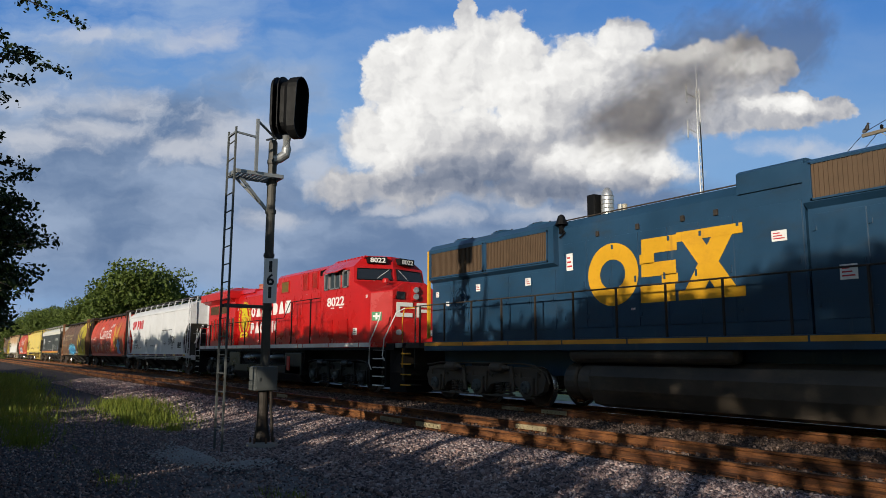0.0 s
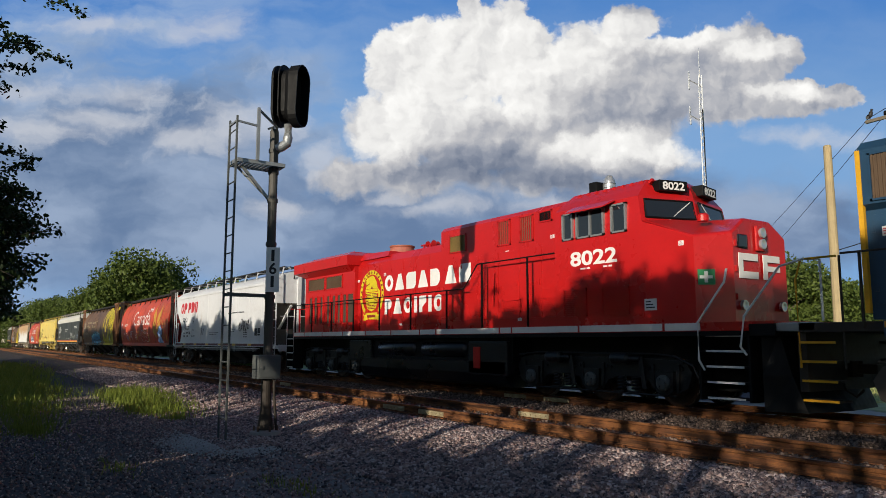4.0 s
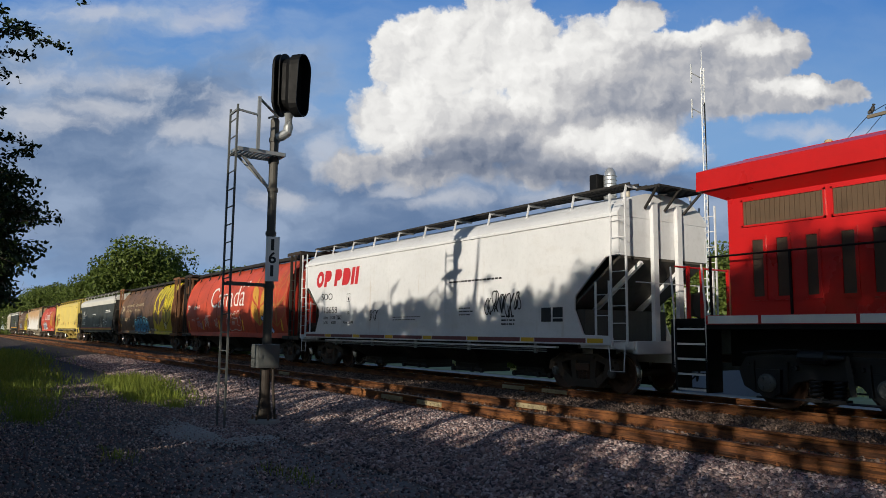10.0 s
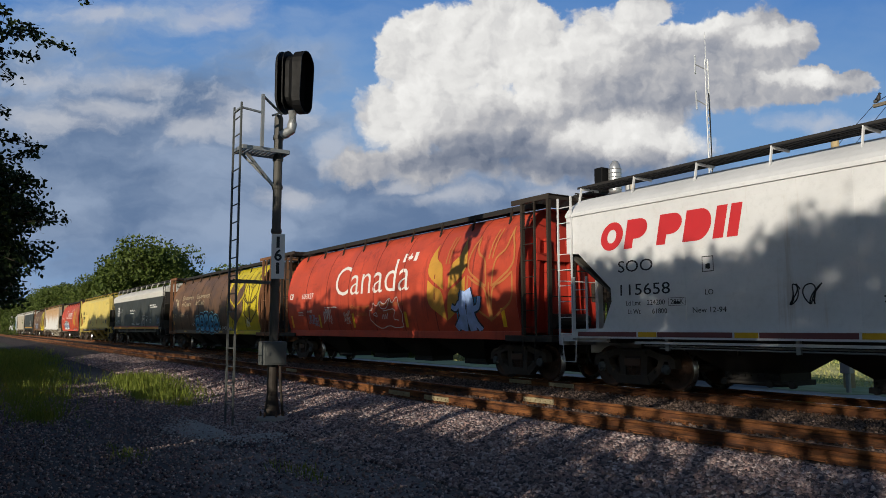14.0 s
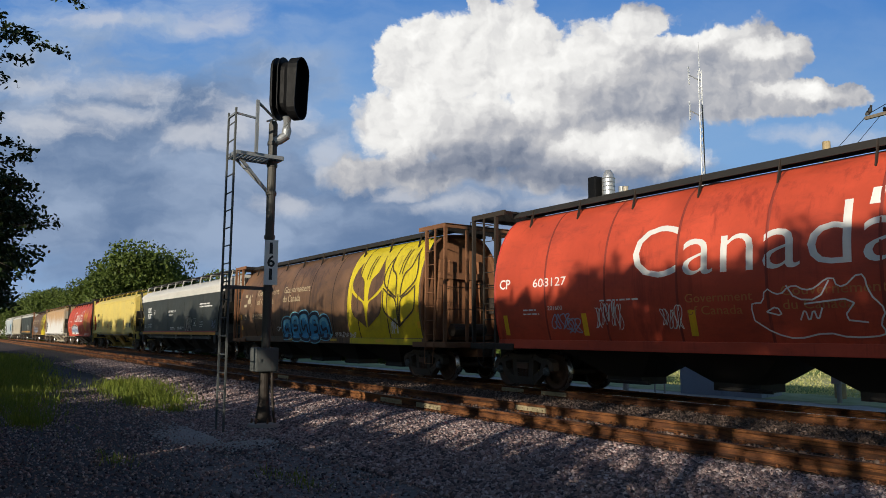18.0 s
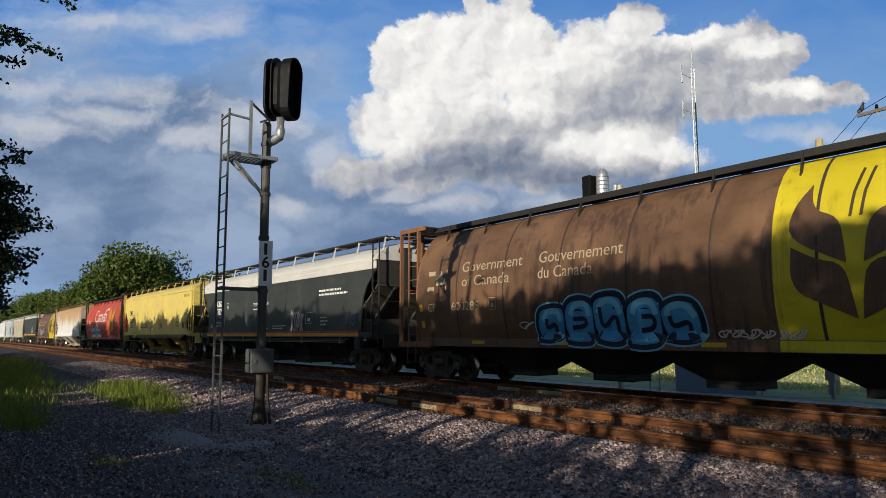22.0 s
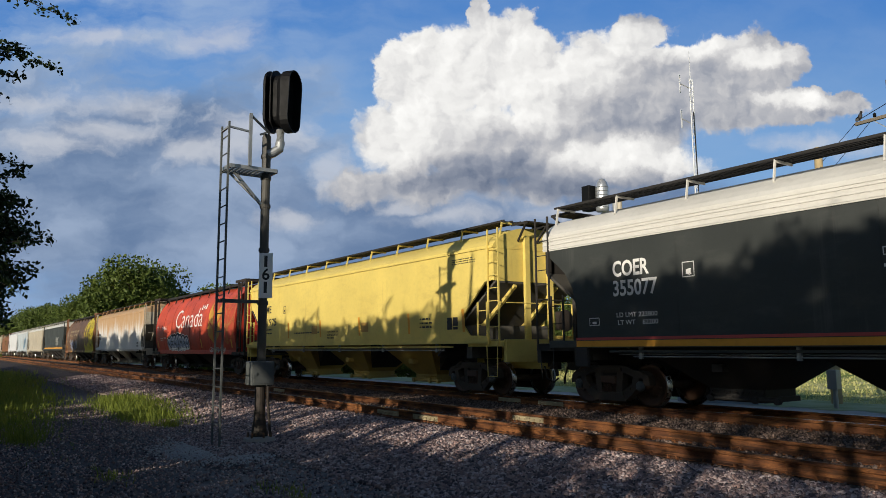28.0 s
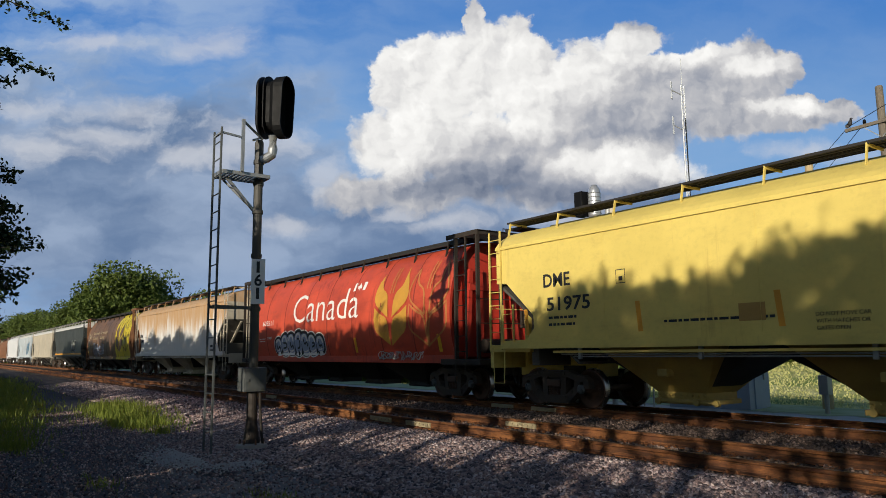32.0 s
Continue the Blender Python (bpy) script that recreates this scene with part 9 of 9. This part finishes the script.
def far_woods():
    kinds = [make_tree("tree", "broad sunlit woodland tree beyond the tracks", 10.0, 3.9, 16000, 0.30, 31 + k, M_LEAF_FAR, 75, 0.0, 0.0, "woodland trees") for k in range(4)]
    rng = random.Random(9)

    def polar(az, dist):
        return dist * math.cos(radians(az)), dist * math.sin(radians(az))
    spots = []
    # the tall tree and its neighbours, set to fit the camera's view: bearing, distance and the height of the top over
    # the horizon
    for az, dist, el in ((168.6, 120, 5.8), (167.2, 124, 5.4), (169.9, 123, 4.6), (166.0, 128, 4.0), (171.4, 130, 3.3), (164.8, 135, 3.6), (172.6, 150, 3.1), (173.6, 165, 2.9), (174.6, 180, 2.5), (175.6, 200, 2.1), (176.6, 220, 1.7), (177.4, 240, 1.4), (178.0, 260, 1.1), (163.2, 140, 3.2), (161.5, 140, 3.0), (160.0, 135, 3.0), (172.2, 140, 2.8), (175.1, 190, 1.8), (169.5, 132, 4.6)):
        spots.append((*polar(az, dist), 1.33 + dist * math.tan(radians(el)) + 2.1))
    for k in range(34):
        az = 104 + 1.75 * k + rng.uniform(-0.5, 0.5)
        dist = rng.uniform(58, 78)
        el = 3.6 if az < 119 else 5.6 if az < 128 else 3.6
        spots.append((*polar(az, dist), 1.33 + dist * math.tan(radians(el + rng.uniform(-0.6, 0.6))) + 2.1))
    for i, (x, y, h) in enumerate(spots):
        s = h / 9.4
        m = pose(x, y, -2.05, 0, 0, rng.uniform(0, 360)) @ Matrix.Scale(s, 4)
        if i < 4:
            kinds[i].matrix_world = m
        else:
            t = copy_thing(kinds[i % 4], m)
            t.scale = m.to_scale()


far_woods()


def overhang_tree():
    """The near tree whose twigs hang into view."""
    rng = np.random.default_rng(77)
    tree = thing("tree", "dark overhanging tree with small leaves at the lane side", "tree", pose(0, 0, 0))
    bm = tube(bmesh.new(), [(-9.6, -1.5, -0.6), (-9.55, -1.45, 1.5), (-9.4, -1.3, 3.5), (-9.3, -1.1, 5.4), (-9.2, -0.9, 7.0)], [0.17, 0.14, 0.11, 0.08, 0.03], 10)
    part("trunk", bm, M_BARK, tree)
    # twig tips, set to fit the camera's view: bearing, height over the horizon
    tips = [(174.2, 19.2), (176.4, 18.2), (177.5, 16.8), (173.3, 22.5), (177.8, 14.3), (175.7, 12.3), (175.3, 9.5), (173.8, 7.6), (175.5, 6.9), (174.8, 5.6), (175.4, 3.8), (176.0, 2.7), (176.9, 19.8), (176.0, 20.0), (178.1, 21.0), (175.9, 11.6), (175.0, 9.0)]
    for k in range(170):
        e = 2.4 + 1.05 * int(rng.uniform(0, 8.0)) + rng.normal() * 0.22
        tips.append((rng.uniform(175.2 + 0.22 * abs(e - 7) + 0.8 * math.sin(e * 2.3), 179.6), e))
    pts = []
    for az, el in tips:
        dist = rng.uniform(8.6, 10.2)
        tip = Vector((dist * math.cos(radians(az)), dist * math.sin(radians(az)), 1.33 + dist * math.tan(radians(el))))
        foot = Vector((-9.4 + rng.normal() * 0.2, -1.25, max(1.6, tip.z - rng.uniform(-0.2, 1.0))))
        path = []
        for k in range(9):
            u = k / 8
            p = foot.lerp(tip, u)
            p.z += 0.22 * math.sin(math.pi * u) + rng.normal() * 0.03
            p.x += rng.normal() * 0.03
            path.append(p)
        part("limb", tube(bmesh.new(), path, [0.022 * (1 - 0.88 * k / 8) for k in range(9)], 5), M_BARK, tree)
        high = el > 13
        for k in range(16 if high else 44):
            u = 0.66 + 0.34 * k / 15 if high else 0.35 + 0.65 * k / 43
            i = min(7, int(u * 8))
            p = path[i].lerp(path[i + 1], u * 8 - i)
            side = Vector(rng.normal(size=3)) * (0.02 + 0.07 * (1 - u))
            for j in range(9 if high else 7):
                pts.append(p + side + Vector(rng.normal(size=3)) * 0.036)
    v, f = leaves(np.array([tuple(p) for p in pts]), 0.056, rng)
    part_of("crown", np_mesh("crown", v, f), M_LEAF_SHADED, tree, "small leaves, shade put into their dark colour")


overhang_tree()

# ---- grass, stones, ties ----
def ground_heights(xy):
    return np.array([ground_z(float(x), float(y)) for x, y in xy])


def grass_patches():
    rng = np.random.default_rng(3)
    t = leaf_material("grass_blades", (0.08, 0.12, 0.014), (0.25, 0.29, 0.045), 0.3)
    spots = []
    for cx, cy, rx, ry, n in ((-22.3, 4.75, 3.8, 0.8, 5000), (-25.5, 5.3, 3.4, 0.8, 3000), (-20.0, 4.4, 1.2, 0.5, 900), (-20.0, 1.5, 4.4, 0.8, 1500), (-26, 2.0, 6.5, 1.1, 3600), (-36, 2.6, 9.0, 1.3, 8000), (-50, 3.0, 10.0, 2.0, 6000), (-8.7, 3.65, 0.9, 0.25, 170), (-11.1, 2.1, 0.9, 0.25, 130), (-16.5, 1.5, 1.0, 0.4, 700), (-17.8, 4.6, 0.6, 0.3, 250), (-62, 3.0, 9.0, 2.5, 3500)):
        p = rng.normal(size=(n, 2)) * np.array([rx, ry]) * 0.5 + np.array([cx, cy])
        spots.append(p)
    p = np.concatenate(spots)
    z = ground_heights(p)
    n = len(p)
    h = (0.05 + 0.27 * rng.uniform(0, 1, n) ** 1.8) * np.where(p[:, 0] > -16, 0.5, 1.0)
    a = rng.uniform(0, math.tau, n)
    w = 0.009 * (1 + np.clip(-p[:, 0] - 15, 0, 30) * 0.05)
    side = np.stack([np.cos(a) * w, np.sin(a) * w, 0 * a], 1)
    lean = np.stack([rng.normal(size=n) * 0.3 * h, rng.normal(size=n) * 0.3 * h, h], 1)
    foot = np.stack([p[:, 0], p[:, 1], z - 0.02], 1)
    v = np.empty((n, 4, 3))
    v[:, 0], v[:, 1] = foot - side, foot + side
    v[:, 2], v[:, 3] = foot + lean * 0.6 + side * 0.7, foot + lean
    i = np.arange(n)[:, None] * 4
    f = np.concatenate([i + np.array([[0, 1, 2]]), i + np.array([[0, 2, 3]])])
    ob = part_of("grass", np_mesh("grass", v.reshape(-1, 3), f), t)
    tagged(ob, "tufts of tall yellow-green grass along the lane", "grass", kind="stuff")


grass_patches()


def field_grass():
    """Tall sunlit grass on the land beyond the railway."""
    rng = np.random.default_rng(14)
    n = 52000
    y = 26.0 + 32.0 * rng.uniform(0, 1, n) ** 1.2
    x = rng.uniform(-75, 2, n)
    p = np.stack([x, y], 1)
    h = rng.uniform(0.06, 0.20, n)
    w = 0.020 + 0.0009 * p[:, 1]
    a = rng.uniform(0, math.tau, n)
    side = np.stack([np.cos(a) * w, np.sin(a) * w, 0 * a], 1)
    lean = np.stack([rng.normal(size=n) * 0.25 * h, rng.normal(size=n) * 0.25 * h, h], 1)
    foot = np.stack([p[:, 0], p[:, 1], ground_heights(p) - 0.02], 1)
    v = np.empty((n, 4, 3))
    v[:, 0], v[:, 1] = foot - side, foot + side
    v[:, 2], v[:, 3] = foot + lean * 0.7 + side * 0.6, foot + lean
    i = np.arange(n)[:, None] * 4
    f = np.concatenate([i + np.array([[0, 1, 2]]), i + np.array([[0, 2, 3]])])
    ob = part_of("field_grass", np_mesh("field_grass", v.reshape(-1, 3), f), leaf_material("field_grass_blades", (0.36, 0.38, 0.11), (0.64, 0.60, 0.28), 0.35))
    tagged(ob, "pale yellow-green grass on the land beyond the tracks", "grass", kind="stuff")


field_grass()


def ballast_material():
    t = Tree("ballast_stone")
    isl = t.node("ShaderNodeNewGeometry", "Random Per Island")
    co = t.coord()
    n = t.noise(co, 40, 4, 0.6)
    ramp = t.nt.nodes.new("ShaderNodeValToRGB")
    t.nt.links.new(isl, ramp.inputs[0])
    el = ramp.color_ramp.elements
    el[0].position, el[0].color = 0.0, (0.055, 0.045, 0.048, 1)
    el[1].position, el[1].color = 1.0, (0.62, 0.52, 0.49, 1)
    for pos, c in ((0.3, (0.20, 0.15, 0.148, 1)), (0.55, (0.34, 0.225, 0.20, 1)), (0.8, (0.45, 0.345, 0.32, 1))):
        e = el.new(pos)
        e.color = c
    col = t.mix(t.math("MULTIPLY", t.step(n, 0.4, 0.7), 0.4), ramp.outputs[0], (0.085, 0.07, 0.068, 1))
    return t.finish(col, 0.9, 0.0, t.bump(n, 0.5, 0.004), 0.2)


def brown_ballast():
    t = Tree("brown_ballast_stone")
    isl = t.node("ShaderNodeNewGeometry", "Random Per Island")
    n = t.noise(t.coord(), 30, 4, 0.6)
    col = t.mix(t.math("POWER", isl, 1.6), (0.040, 0.027, 0.021, 1), (0.30, 0.215, 0.175, 1))
    return t.finish(t.mix(t.math("MULTIPLY", n, 0.5), col, (0.05, 0.03, 0.02, 1)), 0.85, 0.0, t.bump(n, 0.5, 0.004), 0.2)


def ballast():
    rng = np.random.default_rng(21)
    cube = np.array([(x, y, z) for x in (-1, 1) for y in (-1, 1) for z in (-1, 1)], float)
    quads = np.array([(0, 1, 3, 2), (4, 6, 7, 5), (0, 4, 5, 1), (2, 3, 7, 6), (0, 2, 6, 4), (1, 5, 7, 3)])
    sets = []
    for x0, x1, y0, y1, n, s0, s1 in ((-19, -1.5, 4.7, 8.1, 92000, 0.012, 0.031), (-30, -2, 8.42, 12.7, 30000, 0.016, 0.032), (-48, -19, 5.4, 8.2, 15000, 0.02, 0.04), (-45, -30, 8.4, 12.5, 6000, 0.022, 0.04), (-26, -3, 0.2, 4.9, 26000, 0.007, 0.02), (-15.2, -12.0, 3.9, 5.2, 5000, 0.014, 0.028)):
        p = np.stack([rng.uniform(x0, x1, n), rng.uniform(y0, y1, n)], 1)
        sets.append((p, rng.uniform(s0, s1, n)))
    p = np.concatenate([a for a, b in sets])
    s = np.concatenate([b for a, b in sets])
    keep = np.ones(len(p), bool)
    for ry in RAIL_Y:
        keep &= np.abs(p[:, 1] - ry) > 0.09
    p, s = p[keep], s[keep]
    z = ground_heights(p)
    n = len(p)
    v = cube[None] * rng.uniform(0.45, 1.0, (n, 8, 3)) * s[:, None, None] * rng.uniform(0.7, 1.3, (n, 1, 3))
    q = rng.normal(size=(n, 4))
    q /= np.linalg.norm(q, axis=1)[:, None]
    w, a, b, c = q.T
    R = np.stack([1 - 2 * (b * b + c * c), 2 * (a * b - c * w), 2 * (a * c + b * w), 2 * (a * b + c * w), 1 - 2 * (a * a + c * c), 2 * (b * c - a * w), 2 * (a * c - b * w), 2 * (b * c + a * w), 1 - 2 * (a * a + b * b)], 1).reshape(n, 3, 3)
    v = np.einsum("nij,nkj->nki", R, v)
    v += np.stack([p[:, 0], p[:, 1], z + s * rng.uniform(-0.1, 0.7, n)], 1)[:, None]
    in_track = p[:, 1] > 8.0
    for pick, name, lab, mat in ((~in_track, "ballast", "loose grey and pinkish crushed ballast stones", ballast_material()), (in_track, "track_ballast", "dark brown ballast stones between the rails", brown_ballast())):
        vv = v[pick]
        f = (np.arange(len(vv))[:, None, None] * 8 + quads[None]).reshape(-1, 4)
        tagged(part_of(name, np_mesh(name, vv.reshape(-1, 3), f), mat), lab, "gravel", kind="stuff")


ballast()


def pale_chips():
    """The patch of clean pale stone round the foot of the signal."""
    rng = np.random.default_rng(8)
    n = 5200
    p = rng.normal(size=(n, 2)) * np.array([0.75, 0.42]) + np.array([-12.9, 4.15])
    c = np.stack([p[:, 0], p[:, 1], ground_heights(p) + 0.012], 1)
    tet = np.array([(1, 1, 0.7), (-1, -0.8, 0.6), (-0.7, 1, -0.8), (0.9, -1, -0.7)])
    v = tet[None] * rng.uniform(0.4, 1.0, (n, 4, 3)) * rng.uniform(0.010, 0.026, (n, 1, 1)) + c[:, None]
    f = (np.arange(n)[:, None, None] * 4 + np.array([(0, 1, 2), (0, 3, 1), (0, 2, 3), (1, 3, 2)])[None]).reshape(-1, 3)
    ob = part_of("pale_stone_chips", np_mesh("pale_stone_chips", v.reshape(-1, 3), f), plain("pale_stone_chips", (0.50, 0.49, 0.48), 0.9, 0, 0.35, 9.0))
    tagged(ob, "pale crushed stone chips round the signal footing", "gravel", kind="stuff")


pale_chips()


def ties():
    bm = bmesh.new()
    box(bm, -0.115, 0.115, -1.3, 1.3, -0.17, 0.0, 0.012)
    me = bpy.data.meshes.new("tie")
    bm.to_mesh(me)
    bm.free()
    pm = bmesh.new()
    for yy in (-0.72, 0.72):
        box(pm, -0.10, 0.10, yy - 0.19, yy + 0.19, 0.0, 0.014)
        for sx in (-0.07, 0.07):
            for sy in (-0.1, 0.1):
                box(pm, sx - 0.014, sx + 0.014, yy + sy - 0.02, yy + sy + 0.02, 0.014, 0.05)
    plate = bpy.data.meshes.new("tie_plate")
    pm.to_mesh(plate)
    pm.free()
    rng = random.Random(2)
    for tr, yc in zip(TRACKS, (9.04, 13.5)):
        for k in range(120):
            x = 6 - 0.5 * k
            t = part_of("tie", me, M_TIE, tr)
            t.matrix_basis = pose(x + rng.uniform(-0.03, 0.03), yc + rng.uniform(-0.06, 0.06), -0.184 + rng.uniform(-0.004, 0.0), 0, 0, rng.uniform(-1.2, 1.2))
            q = part_of("tie_plate", plate, M_RAIL, t, "rusty tie plates and spikes")
        bm = bmesh.new()
        for k in range(240):
            x = -54.5 - 0.5 * k
            box(bm, x - 0.115, x + 0.115, yc - 1.3, yc + 1.3, -0.35, -0.185)
        tagged(part("far_ties", bm, M_TIE, tr), kind="stuff")


ties()

def motions():
    for root, x in CARS:
        walk(root, [(t, pose(x + d, 13.5, 0)) for t, d in TRAVEL])
    times = [4 * k / 30 for k in range(241)]
    ts, ds = [t for t, d in TRAVEL], [d for t, d in TRAVEL]
    for w, x, r, turn in WHEELSETS:
        if w.parent.parent.matrix_world.translation.x < -200:
            w.location = (x, 0, r)
            continue
        walk(w, [(t, pose(x, 0, r, 0, math.degrees(float(np.interp(t, ts, ds)) / r), 0)) for t in times])
    for p, x, y, z, vx, vz in SMOKE:
        walk(p, [(t, pose(x + vx * t, y, z + vz * t)) for t in (0, 1, 3, 8, 32)])
    c = math.cos(radians(8.172))
    a = radians(145.747)
    fwd = Vector((c * math.cos(a), c * math.sin(a), math.sin(radians(8.172))))
    base = look(EYE + fwd * FAR, EYE) @ pose(0, 0, 0, 0, 180, 0)
    walk(SKY, [(t, base @ pose(u * FAR / 1292, -v * FAR / 1292, 0)) for t, u, v in ((0, 0, 0), (13, 15, 6), (32, 40, 12))])


motions()
